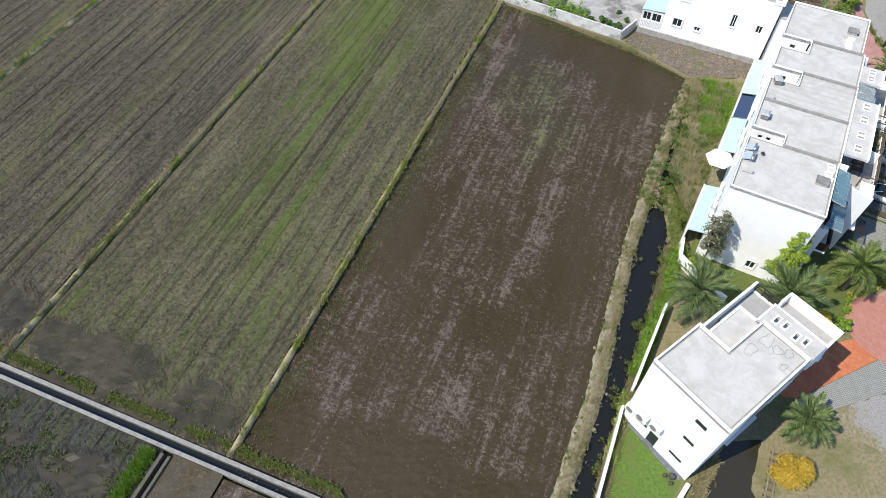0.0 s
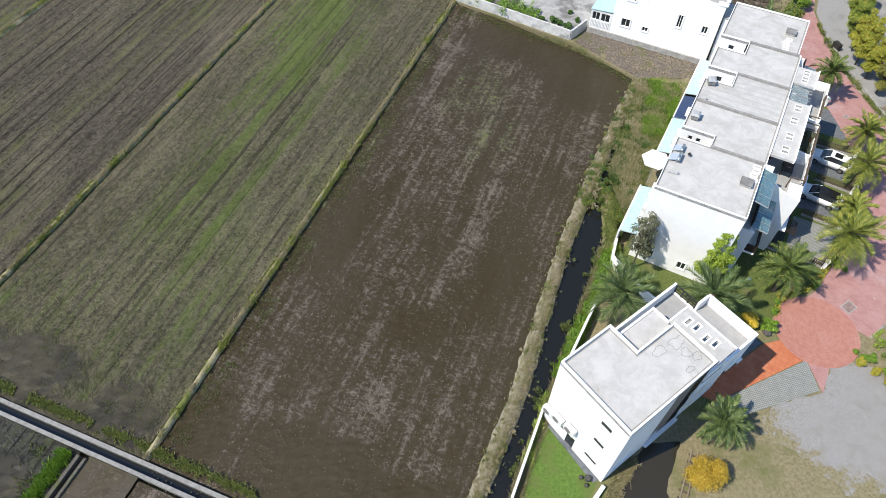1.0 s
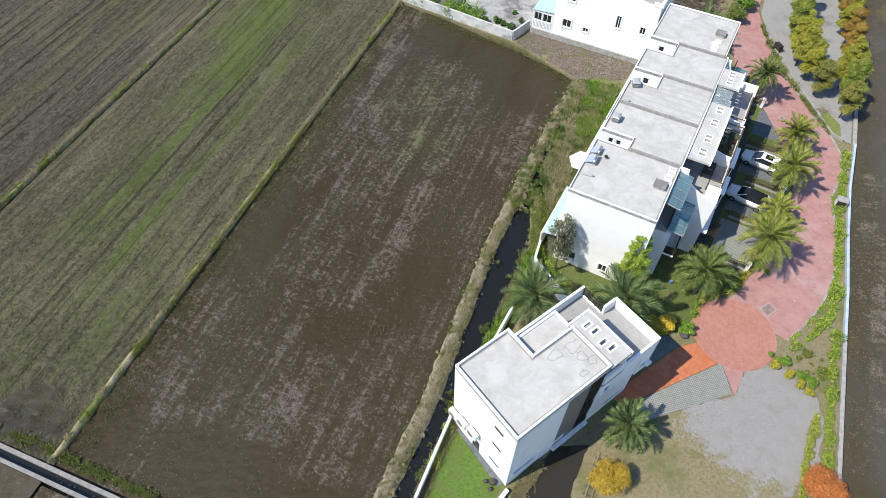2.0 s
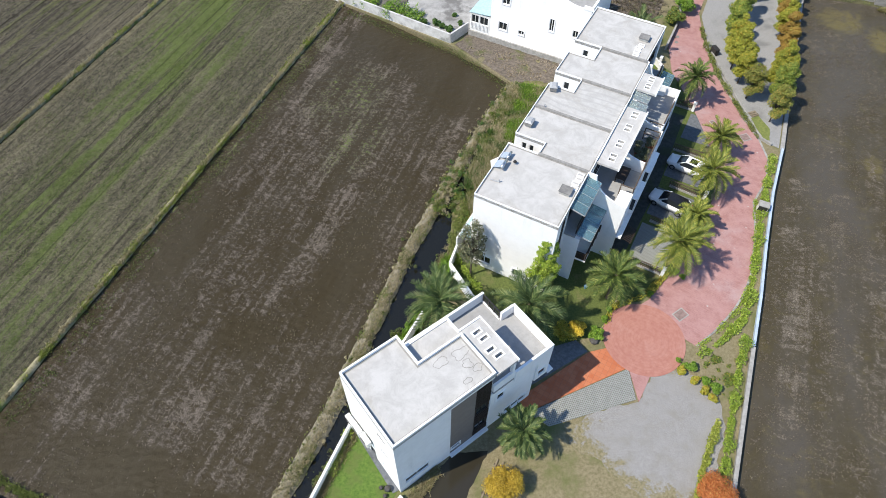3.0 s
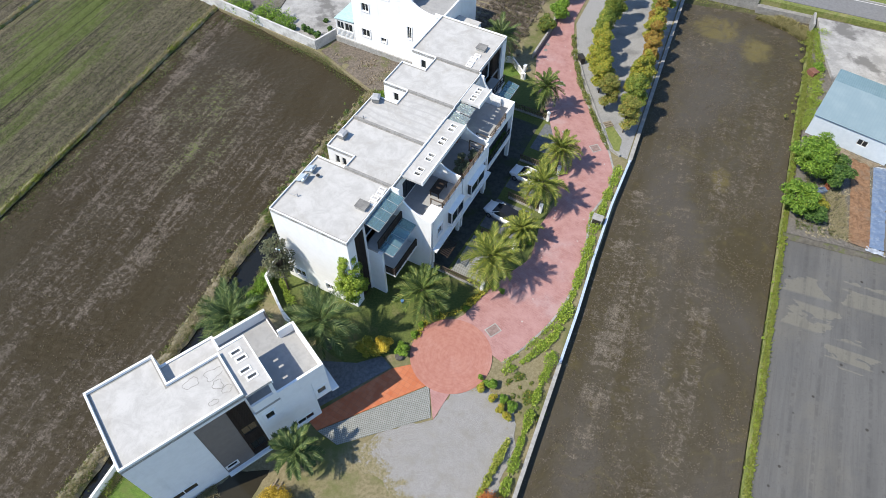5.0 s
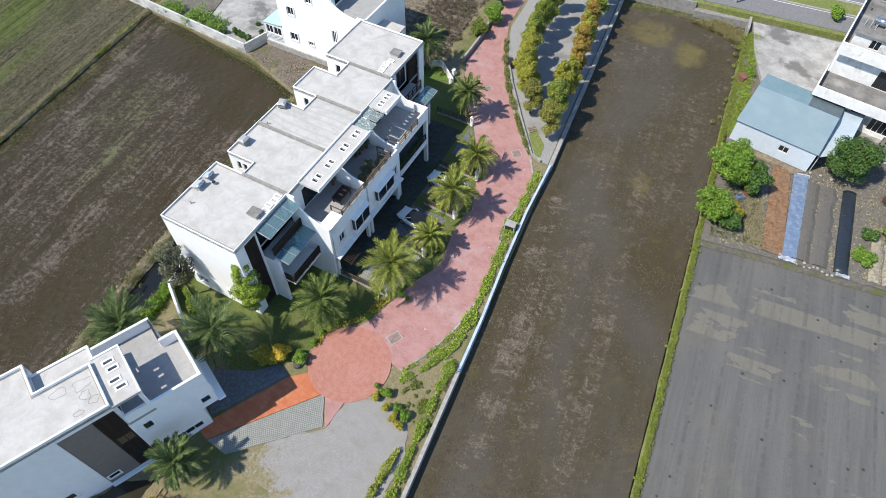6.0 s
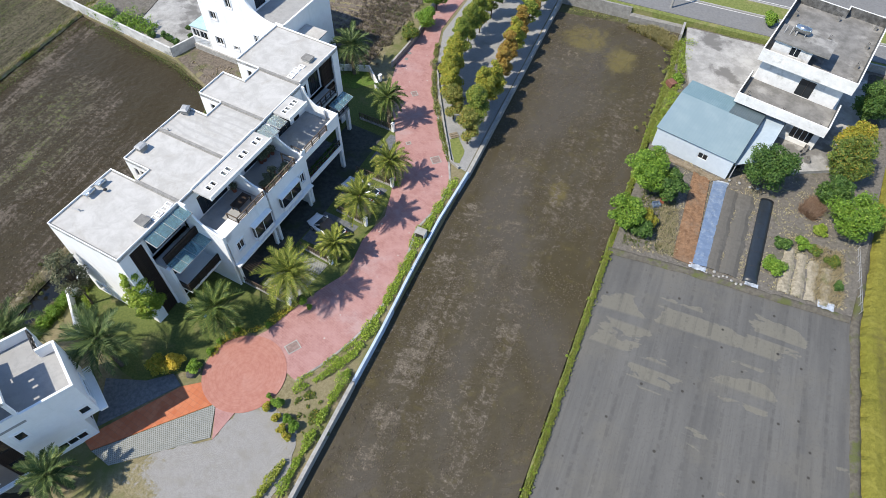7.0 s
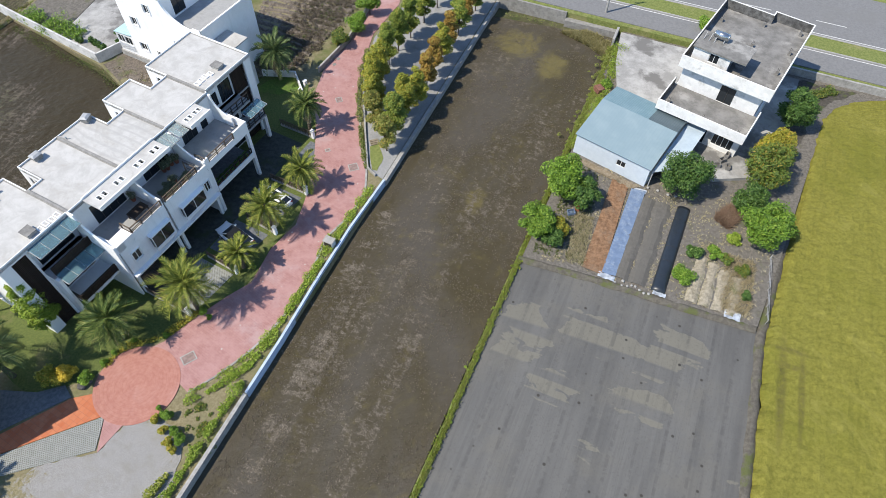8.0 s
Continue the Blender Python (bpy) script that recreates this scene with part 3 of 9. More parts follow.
M["leaf_deep"] = leaves("deep_green_leaves", (0.0389, 0.0906, 0.0182), (0.0971, 0.187, 0.0362), (0.182, 0.271, 0.0648))
M["leaf_bright"] = leaves("bright_green_leaves", (0.092, 0.180, 0.020), (0.198, 0.335, 0.036), (0.330, 0.455, 0.070))
M["leaf_lime"] = leaves("lime_leaves", (0.160, 0.250, 0.026), (0.300, 0.400, 0.050), (0.450, 0.510, 0.090))
M["leaf_lemon"] = leaves("yellow_green_leaves", (0.190, 0.235, 0.030), (0.360, 0.400, 0.065), (0.520, 0.500, 0.130))
M["leaf_olive"] = leaves("sparse_olive_leaves", (0.0842, 0.0971, 0.0518), (0.182, 0.194, 0.11), (0.285, 0.259, 0.155))
M["leaf_mix"] = leaves("turning_green_leaves", (0.070, 0.118, 0.022), (0.165, 0.225, 0.040), (0.330, 0.260, 0.048))
M["leaf_gold"] = leaves("golden_green_leaves", (0.206, 0.221, 0.0259), (0.389, 0.362, 0.0453), (0.518, 0.35, 0.0518))
M["leaf_cypress"] = leaves("golden_feathery_leaves", (0.198, 0.238, 0.032), (0.396, 0.396, 0.053), (0.581, 0.436, 0.066))
M["leaf_lane"] = leaves("green_feathery_leaves", (0.125, 0.185, 0.029), (0.264, 0.330, 0.053), (0.462, 0.409, 0.073))
M["leaf_olive_gold"] = leaves("olive_feathery_leaves", (0.158, 0.185, 0.040), (0.304, 0.310, 0.069), (0.502, 0.356, 0.092))
M["leaf_russet"] = leaves("russet_feathery_leaves", (0.251, 0.172, 0.040), (0.436, 0.264, 0.055), (0.396, 0.356, 0.066))
M["leaf_yellow"] = leaves("yellow_bush_leaves", (0.441, 0.324, 0.0324), (0.674, 0.506, 0.0518), (0.75, 0.595, 0.104))
M["leaf_ochre"] = leaves("ochre_bush_leaves", (0.34, 0.235, 0.028), (0.53, 0.37, 0.040), (0.62, 0.47, 0.080))
M["leaf_orange"] = leaves("orange_bush_leaves", (0.42, 0.135, 0.042), (0.60, 0.220, 0.066), (0.58, 0.33, 0.10))
M["grass_green"] = leaves("fresh_grass_blades", (0.11, 0.145, 0.030), (0.205, 0.240, 0.056), (0.34, 0.325, 0.125))
M["grass_dry"] = leaves("dry_grass_blades", (0.271, 0.24, 0.13), (0.441, 0.382, 0.233), (0.544, 0.492, 0.324))
M["reed"] = leaves("reed_blades", (0.259, 0.228, 0.123), (0.427, 0.369, 0.221), (0.206, 0.247, 0.0648))
M["berm_green"] = leaves("sunny_berm_grass", (0.15, 0.19, 0.034), (0.27, 0.31, 0.060), (0.40, 0.38, 0.12))
M["marsh"] = leaves("marsh_grass_blades", (0.200, 0.182, 0.072), (0.330, 0.295, 0.130), (0.430, 0.385, 0.215))
M["brush"] = leaves("dry_brushwood", (0.210, 0.130, 0.085), (0.340, 0.235, 0.165), (0.430, 0.340, 0.250))
M["weed_dull"] = leaves("young_weed_blades", (0.062, 0.088, 0.020), (0.120, 0.152, 0.036), (0.19, 0.18, 0.075))
M["stubble"] = leaves("rice_stubble", (0.115, 0.094, 0.070), (0.195, 0.160, 0.122), (0.14, 0.135, 0.055))


def paving_pink():
    s = Shade("pink_stamped_paving", 0.85, spec=0.3)
    v = s.turned(35, (1, 1, 1))
    col, joint = s.brick(v, 1.0, 0.42, 0.21, 0.012, (0.300, 0.152, 0.140), (0.355, 0.197, 0.182), (0.250, 0.135, 0.126))
    col = s.mix(s.step(s.noise(0.7, 6, 0.7), 0.35, 0.7), col, (0.380, 0.222, 0.208))
    col = s.mix(s.math("MULTIPLY", s.step(s.noise(0.18, 6, 0.7), 0.50, 0.70), 0.6), col, (0.40, 0.30, 0.30))
    col = s.mix(s.math("MULTIPLY", s.step(s.noise(2.4, 6, 0.75), 0.55, 0.68), 0.4), col, (0.21, 0.10, 0.10))
    col = s.mix(s.step(s.cells(0.8, None, "Distance"), 0.10, 0.04), col, (0.407, 0.355, 0.34))
    s.bump(s.math("ADD", s.noise(6, 4, 0.7), joint), 0.2, 0.01)
    return s.done(col)


def paving_rings():
    """Bricks in rings round the object's own origin."""
    s = Shade("ringed_brick_paving", 0.85, spec=0.3)
    grad = s.t.nodes.new("ShaderNodeVectorMath")
    grad.operation = "LENGTH"
    s.t.links.new(s.coord, grad.inputs[0])
    rings = s.math("FRACT", s.math("MULTIPLY", grad.outputs["Value"], 3.2))
    line = s.step(rings, 0.14, 0.05)
    col = s.mix(s.step(s.noise(2.2, 6, 0.7), 0.3, 0.7), (0.32, 0.138, 0.108), (0.385, 0.190, 0.150))
    col = s.mix(s.math("MULTIPLY", s.step(s.noise(0.4, 5, 0.65), 0.5, 0.75), 0.4), col, (0.42, 0.25, 0.215))
    col = s.mix(s.math("MULTIPLY", line, 0.4), col, (0.245, 0.105, 0.085))
    s.bump(rings, 0.15, 0.01)
    return s.done(col)


def paving_orange():
    s = Shade("orange_tile_paving", 0.8, spec=0.3)
    col, joint = s.brick(s.turned(30), 1.0, 0.45, 0.45, 0.016, (0.385, 0.107, 0.0444), (0.444, 0.155, 0.074), (0.296, 0.111, 0.0629), 0.0)
    col = s.mix(s.math("MULTIPLY", s.step(s.noise(1.4, 5, 0.7), 0.42, 0.75), 0.45), col, (0.459, 0.2, 0.111))
    s.bump(s.noise(5, 4, 0.6), 0.15, 0.01)
    return s.done(col)


def paving_lattice():
    s = Shade("grass_paver_lattice", 0.9, spec=0.3)
    hole = s.step(s.cells(6.2, s.turned(-15, (1, 1, 0)), "Distance", "F1", 0.12), 0.36, 0.26)
    col = s.mix(s.step(s.noise(2.0, 5, 0.7), 0.3, 0.7), (0.222, 0.229, 0.222), (0.281, 0.285, 0.274))
    col = s.mix(hole, col, (0.140, 0.148, 0.118))
    s.bump(s.math("SUBTRACT", 1.0, hole), 0.6, 0.04)
    return s.done(col)


def sheet_roof(name, a, b, heading, pitch, ribs=0.25):
    s = Shade(name, 0.5)
    v = s.turned(heading)
    rib = s.wave(pitch, v, 0.0, 0.0)
    c = s.mix(s.step(s.noise(0.5, 5, 0.65), 0.35, 0.7), a, b)
    s.bump(rib, 1.4 * ribs, 0.03)
    return s.done(s.mix(s.math("MULTIPLY", s.step(rib, 0.35, 0.0), ribs), c, tuple(0.6 * q for q in a)))


# whitewash, with the blue skylight of its shaded face mixed into the colour
M["skylit_wash"] = mottled("skylight_tinted_whitewash", (0.33, 0.41, 0.53), (0.45, 0.53, 0.64), 1.3, (0.28, 0.31, 0.35), 0.5, 0.56, 0.7, 0.85, 0.2, 0.02)
M["cover_plate"] = simple("dusty_cover_plate", (0.215, 0.150, 0.135), 0.8, vary=0.25)
M["film"] = simple("pale_plastic_film", (0.33, 0.36, 0.40), 0.35, vary=0.3)
M["net"] = simple("black_shade_net", (0.020, 0.026, 0.034), 0.38)
M["bucket"] = simple("blue_plastic", (0.074, 0.178, 0.355), 0.4)
M["pink"] = paving_pink()
M["rings"] = paving_rings()
M["orange"] = paving_orange()
M["lattice"] = paving_lattice()
M["blue_roof"] = sheet_roof("blue_grey_sheet_roof", (0.192, 0.262, 0.290), (0.222, 0.292, 0.318), 0.0, 0.9, 0.07)
M["blue_roof_ribbed"] = sheet_roof("ribbed_blue_sheet_roof", (0.148, 0.237, 0.266), (0.192, 0.281, 0.311), 0.0, 1.3)
M["dark_sheet"] = sheet_roof("dark_ribbed_sheet", (0.0629, 0.0925, 0.107), (0.0888, 0.122, 0.137), 0.0, 1.3)
# ---- the land ----
# Field axes: A across the furrows, B along them, from the foot of the middle berm.
FO, FA, FB = Vector((-15.8, 26.2)), Vector((0.9345, -0.356)), Vector((0.356, 0.9345))


def fld(a, b):
    p = FO + FA * a + FB * b
    return (p.x, p.y)


def bumpy(x, y, scale, seed=0.0):
    return noise.fractal(Vector((x / scale, y / scale, seed)), 1.0, 2.1, 4)


def sheet(quad, z, step, height=None):
    """A grid over four corners, in order round, with a relief of height(x, y)."""
    p = [Vector(q) for q in quad]
    nu = max(1, round(max((p[1] - p[0]).length, (p[2] - p[3]).length) / step))
    nv = max(1, round(max((p[3] - p[0]).length, (p[2] - p[1]).length) / step))
    g = Geo()
    for j in range(nv + 1):
        for i in range(nu + 1):
            u, v = i / nu, j / nv
            q = (p[0] * (1 - u) + p[1] * u) * (1 - v) + (p[3] * (1 - u) + p[2] * u) * v
            g.v.append((q.x, q.y, z + (height(q.x, q.y) if height else 0.0)))
    g.f = [(j * (nu + 1) + i, j * (nu + 1) + i + 1, (j + 1) * (nu + 1) + i + 1, (j + 1) * (nu + 1) + i) for j in range(nv) for i in range(nu)]
    return g


def along(points, step):
    """Evenly spaced places and headings along a line of points."""
    out = []
    for p, q in zip(points, points[1:]):
        p, q = Vector(p), Vector(q)
        n = max(1, round((q - p).length / step))
        out += [(p + (q - p) * (i / n), (q - p).normalized()) for i in range(n)]
    return out + [(Vector(points[-1]), (Vector(points[-1]) - Vector(points[-2])).normalized())]


def ridge(points, width, height, z, rough=0.12, step=0.4, seed=0.0):
    """A low earth bank with a rounded, uneven back."""
    g = Geo()
    profile = ((-0.62, -0.10), (-0.5, 0.25), (-0.28, 0.85), (0.0, 1.0), (0.28, 0.85), (0.5, 0.25), (0.62, -0.10))
    rows = along(points, step)
    for k, (p, d) in enumerate(rows):
        side = Vector((d.y, -d.x))
        w = width * (1 + 0.28 * bumpy(p.x, p.y, 2.0, seed))
        for i, (a, h) in enumerate(profile):
            q = p + side * (a * w)
            g.v.append((q.x, q.y, z + height * h + (rough * bumpy(q.x, q.y, 0.7, seed + 3) if 0 < i < 6 else 0.0)))
    n = len(profile)
    g.f = [(k * n + i, k * n + i + 1, (k + 1) * n + i + 1, (k + 1) * n + i) for k in range(len(rows) - 1) for i in range(n - 1)]
    return g


def tufts(places, height, spread, blades, rng, width=0.035):
    """Small clumps of grass blades at the places (x, y, z)."""
    g = Geo()
    for x, y, z in places:
        for _ in range(blades):
            a, lean = rng.uniform(0, 2 * math.pi), rng.uniform(0.15, 1.0)
            h = height * rng.uniform(0.5, 1.2)
            bx, by = x + rng.uniform(-0.3, 0.3) * spread, y + rng.uniform(-0.3, 0.3) * spread
            dx, dy = math.cos(a), math.sin(a)
            g.add([(bx - dy * width, by + dx * width, z), (bx + dy * width, by - dx * width, z),
                   (bx + dx * lean * spread + dy * width * 0.5, by + dy * lean * spread - dx * width * 0.5, z + h)], [(0, 1, 2)])
    return g


def on_line(points, gap, spread, z, rng, keep=None):
    out = []
    for p, d in along(points, gap):
        side = Vector((d.y, -d.x))
        q = p + side * rng.gauss(0, spread) + d * rng.uniform(-gap, gap)
        if keep is None or keep(q.x, q.y):
            out.append((q.x, q.y, z))
    return out


def inside(x, y, poly):
    hit = False
    for (x0, y0), (x1, y1) in zip(poly, poly[1:] + poly[:1]):
        if (y0 > y) != (y1 > y) and x < (x1 - x0) * (y - y0) / (y1 - y0) + x0:
            hit = not hit
    return hit


def scatter(poly, count, z, rng, keep=None):
    xs, ys = [p[0] for p in poly], [p[1] for p in poly]
    out = []
    while len(out) < count:
        x, y = rng.uniform(min(xs), max(xs)), rng.uniform(min(ys), max(ys))
        if inside(x, y, poly) and (keep is None or rng.random() < keep(x, y)):
            out.append((x, y, z))
    return out


def ragged(points, amount, gap=0.6, seed=0.0):
    """A closed outline broken up into an uneven edge."""
    out = []
    for p, d in along(list(points) + [points[0]], gap)[:-1]:
        q = p + Vector((d.y, -d.x)) * (amount * 1.6 * bumpy(p.x, p.y, 1.3, seed))
        out.append((q.x, q.y))
    return out


rng = random.Random(7)

# one sheet to the horizon
setting("ground", Geo().add([(-2500, -2500, -0.95), (2500, -2500, -0.95), (2500, 2500, -0.95), (-2500, 2500, -0.95)], [(0, 1, 2, 3)]), M["ground"], "flat farmland of mixed soil and weeds", "ground")


def furrows(depth, gap, rough):
    def height(x, y):
        a = (Vector((x, y)) - FO).dot(FA)
        wob = 0.25 * bumpy(x, y, 9.0, 2.0)
        return depth * math.cos(2 * math.pi * (a + wob) / gap) + rough * bumpy(x, y, 0.8, 5.0) + 0.06 * bumpy(x, y, 6.0, 8.0)
    return height


setting("field", sheet([fld(-120, -2.05), fld(-56, -2.05), fld(-56, 140), fld(-120, 140)], -0.25, 1.0, furrows(0.04, 2.1, 0.05)), M["soil_dark"], "ploughed dark soil field with straw stubble", "field")
setting("field", sheet([fld(-54.6, -2.05), fld(-25.0, -2.05), fld(-25.0, 140), fld(-54.6, 140)], -0.25, 0.45, furrows(0.07, 1.9, 0.09)), M["soil_dark"], "ploughed grey-brown soil field in long furrows", "field")
setting("field", sheet([fld(-24.0, -2.05), fld(-0.6, -2.05), fld(-0.6, 140), fld(-24.0, 140)], -0.25, 0.4, furrows(0.06, 2.3, 0.08)), M["soil_green"], "soil field greening over with young weeds", "field")


def clods(rough, low):
    def height(x, y):
        return low * bumpy(x, y, 5.0, 1.0) + rough * bumpy(x, y, 0.7, 4.0)
    return height


setting("field", sheet([fld(0.2, -2.05), fld(25.4, -2.05), fld(27.2, 61), fld(0.2, 69)], -0.42, 0.4, clods(0.05, 0.05)), M["mud"], "flooded brown mud field with drowned rice stubble", "field")
setting("field", sheet([fld(0.3, -40), fld(26, -40), fld(26, -3.6), fld(0.3, -3.6)], -0.42, 0.5, clods(0.05, 0.05)), M["mud"], "flooded mud field beyond the drain", "field")
setting("field", sheet([fld(-70, -60), fld(-5.6, -60), fld(-5.6, -3.4), fld(-70, -3.4)], -0.30, 0.6, clods(0.09, 0.10)), M["soil_wet"], "wet dark mud field with trodden hollows", "field")
setting("field", sheet([fld(-4.6, -60), fld(0.2, -60), fld(0.2, -3.4), fld(-4.6, -3.4)], -0.25, 0.5, clods(0.07, 0.06)), M["mud_thin"], "wet grey mud beside the concrete drain", "field")
setting("field", sheet([(36.0, -2.0), (53.4, -2.0), (91.9, 88.4), (74.9, 93.4)], -0.62, 0.45, clods(0.035, 0.03)), M["mud_thin"], "long flooded paddy with scattered rice stubble", "field")
setting("field", sheet([(54.6, -2.0), (82.2, -2.0), (98.8, 42.6), (76.4, 50.8)], -0.30, 0.5, clods(0.02, 0.03)), M["mud_grey"], "smooth grey puddled mud paddy with shallow pools", "field")
rice_edge = [(82.0, -2.0), (93.0, 27.4), (98.5, 41.9), (103.3, 51.4), (108.0, 60.4), (113.9, 71.9), (116.2, 74.2), (119.6, 75.5), (123.6, 75.9)]


def standing_crop(line, reach, z, step):
    """A crop that stands from a bent edge line outwards, with a ragged, dropping edge."""
    g = Geo()
    rows = along(line, step)
    reach = Vector(reach)
    n = round(reach.length / step)
    for p, d in rows:
        for i in range(n + 1):
            q = p + reach * (i / n) + (reach.normalized() * (0.35 * bumpy(p.x, p.y, 1.1, 12.0)) if i < 3 else Vector((0, 0)))
            g.v.append((q.x, q.y, z + 0.12 * bumpy(q.x, q.y, 0.8, 3.0) + 0.07 * bumpy(q.x, q.y, 4.0, 6.0) - (0.75 if i == 0 else 0.12 if i == 1 else 0.0)))
    g.f = [(k * (n + 1) + i, k * (n + 1) + i + 1, (k + 1) * (n + 1) + i + 1, (k + 1) * (n + 1) + i) for k in range(len(rows) - 1) for i in range(n)]
    return g


setting("field", standing_crop([(x + 0.35, y - 0.1) for x, y in rice_edge], (62.0, -20.6), 0.28, 0.45), M["rice"], "ripe yellow-green rice standing dense", "rice field")

# berms between the fields, with grass on their backs
BERMS = [([fld(-55.3, -1.0), fld(-55.3, 140)], 0.9, 0.32), ([fld(-24.5, -2.0), fld(-24.5, 140)], 0.52, 0.34), ([fld(-0.2, -2.0), fld(-0.2, 40.0), fld(0.1, 69.0), fld(0.1, 140)], 0.55, 0.36)]
for k, (line, wide, high) in enumerate(BERMS):
    setting("field_berm", ridge(line, wide, high, -0.3, 0.10, 0.4, 10.0 * k), M["berm"], "narrow earth berm with dry and green grass", "berm", smooth=True)
    near = [line[0], fld(line[0][0] * 0 + (-55.3, -24.5, 0.0)[k], 72)]
    setting("berm_grass", tufts(on_line(near, 0.022, 0.14, -0.05, rng, lambda x, y: bumpy(x, y, 3.0, 20.0) < (0.16 if (Vector((x, y)) - FO).dot(FB) > 9 else -0.12)), 0.30, 0.22, 5, rng), M["grass_dry"], "dry grass along the berm", "grass", "stuff")
    setting("berm_grass", tufts(on_line(near, 0.016, 0.20, -0.10, rng, lambda x, y: bumpy(x, y, 3.0, 20.0) > (-0.08 if (Vector((x, y)) - FO).dot(FB) > 9 else 0.34)), 0.26, 0.22, 5, rng), M["berm_green"], "green grass along the berm", "grass", "stuff")
setting("field_berm", ridge([(53.9, -2.0), (76.0, 50.0), (82.6, 65.8), (92.2, 88.0)], 0.55, 0.40, -0.45, 0.08, 0.5, 50.0), M["verge"], "narrow green berm between two paddies", "berm", smooth=True)
setting("berm_grass", tufts(on_line([(62.0, 17.0), (76.0, 50.0), (82.6, 65.8), (91.5, 86.0)], 0.012, 0.15, -0.12, rng), 0.20, 0.15, 4, rng), M["berm_green"], "green grass along the paddy berm", "grass", "stuff")
setting("field_berm", ridge([(76.2, 50.8), (84.1, 48.2), (91.4, 45.4), (98.3, 42.9)], 0.7, 0.30, -0.22, 0.08, 0.4, 60.0), M["earth_bank"], "mud bank along the paddy edge", "berm", smooth=True)
setting("field_berm", ridge(rice_edge, 0.75, 0.26, -0.3, 0.06, 0.5, 70.0), M["earth_bank"], "grey-brown earth bank beside the rice", "berm", smooth=True)

# concrete drain with its two walls
drain = Geo()
for b0, b1 in ((-2.46, -2.12), (-3.36, -3.05)):
    drain.prism([fld(-70, b0), fld(27, b0), fld(27, b1), fld(-70, b1)], -0.9, -0.02 if b0 > -3 else -0.06)
setting("drain_wall", drain, M["drain_concrete"], "pale concrete walls of a straight field drain", "drain")
setting("drain_lining", Geo().prism([fld(-70, -2.48), fld(27, -2.48), fld(27, -2.46), fld(-70, -2.46)], -0.9, -0.10).prism([fld(-70, -3.05), fld(27, -3.05), fld(27, -3.03), fld(-70, -3.03)], -0.9, -0.12), M["stain_shade_wall"], "dark wet inner faces of the drain", "drain")
setting("drain_water", Geo().prism([fld(-70, -3.03), fld(27, -3.03), fld(27, -2.48), fld(-70, -2.48)], -0.9, -0.60), M["water"], "dark still water in the drain", "water")
setting("drain_wall", Geo().prism([fld(-5.55, -60), fld(-5.25, -60), fld(-5.25, -3.7), fld(-5.55, -3.7)], -0.9, 0.0).prism([fld(-4.85, -60), fld(-4.6, -60), fld(-4.6, -3.7), fld(-4.85, -3.7)], -0.9, -0.05), M["earth_bank"], "small concrete side drain", "drain")
setting("weed_bank", tufts(on_line([fld(-40, -1.2), fld(10, -1.2)], 0.010, 0.22, -0.2, rng, lambda x, y: bumpy(x, y, 2.0, 31.0) > -0.16), 0.20, 0.20, 4, rng), M["grass_green"], "weeds along the concrete drain", "weeds", "stuff")
setting("weed_bank", tufts(on_line([fld(-6.6, -3.8), fld(-6.6, -12.0)], 0.006, 0.34, -0.25, rng), 0.5, 0.35, 5, rng), M["leaf_bright"], "leafy weeds beside the side drain", "weeds", "stuff")
setting("weed_bank", tufts(scatter([fld(-40, -4.2), fld(-7, -4.2), fld(-7, -12), fld(-40, -12)], 1500, -0.3, rng, lambda x, y: 1.0 if bumpy(x, y, 3.0, 90.0) > 0.12 else 0.03), 0.3, 0.35, 4, rng), M["weed_dull"], "sparse weeds in the wet mud", "weeds", "stuff")

# the estate's raised ground, in one slab; lawns and paving lie on it
ESTATE = [(13.4, 10.0), (13.6, 21.6), (16.6, 28.6), (18.2, 32.0), (21.8, 38.9), (24.2, 44.4), (25.6, 47.2), (34.9, 71.0), (31.5, 72.6), (24.4, 80.0), (9.2, 89.6), (12.0, 140.0), (95.0, 140.0), (75.2, 93.7), (61.9, 60.8), (51.4, 35.6), (46.4, 23.6), (36.2, -2.0), (16.0, -2.0)]
setting("estate_ground", Geo().prism(ESTATE, -0.94, -0.03), M["dry_lawn"], "worn dry grass round the houses", "ground")
setting("lawn", Geo().prism(ragged([(25.6, 46.0), (23.9, 43.6), (26.9, 39.6), (30.9, 36.4), (33.5, 34.9), (37.6, 37.2), (38.6, 38.8), (40.0, 40.2), (42.4, 40.6), (45.3, 43.3), (49.3, 47.0), (51.0, 51.3), (53.4, 56.7), (53.8, 62.4), (53.3, 68.3), (52.2, 74.8), (49.0, 79.5), (44.0, 78.0), (36.0, 60.0)], 0.12, 0.6, 30), -0.20, 0.0), M["lawn"], "mown lawn round the row houses", "lawn")
setting("lawn", Geo().prism(ragged([(13.3, 21.8), (16.3, 28.2), (19.8, 22.7), (17.5, 20.0), (14.0, 18.0)], 0.15, 0.6, 32), -0.20, 0.0), M["lawn_bright"], "lush green lawn beside the house", "lawn")
setting("lawn", Geo().prism(ragged([(46.0, 36.0), (50.3, 39.3), (53.2, 43.4), (55.2, 48.6), (56.2, 52.9), (58.5, 55.9), (59.9, 60.9), (61.6, 60.6), (56.4, 48.2), (51.3, 36.0), (48.0, 28.0), (46.9, 30.6)], 0.2, 0.6, 33), -0.20, 0.0), M["dry_lawn"], "dry verge along the boundary wall", "lawn")
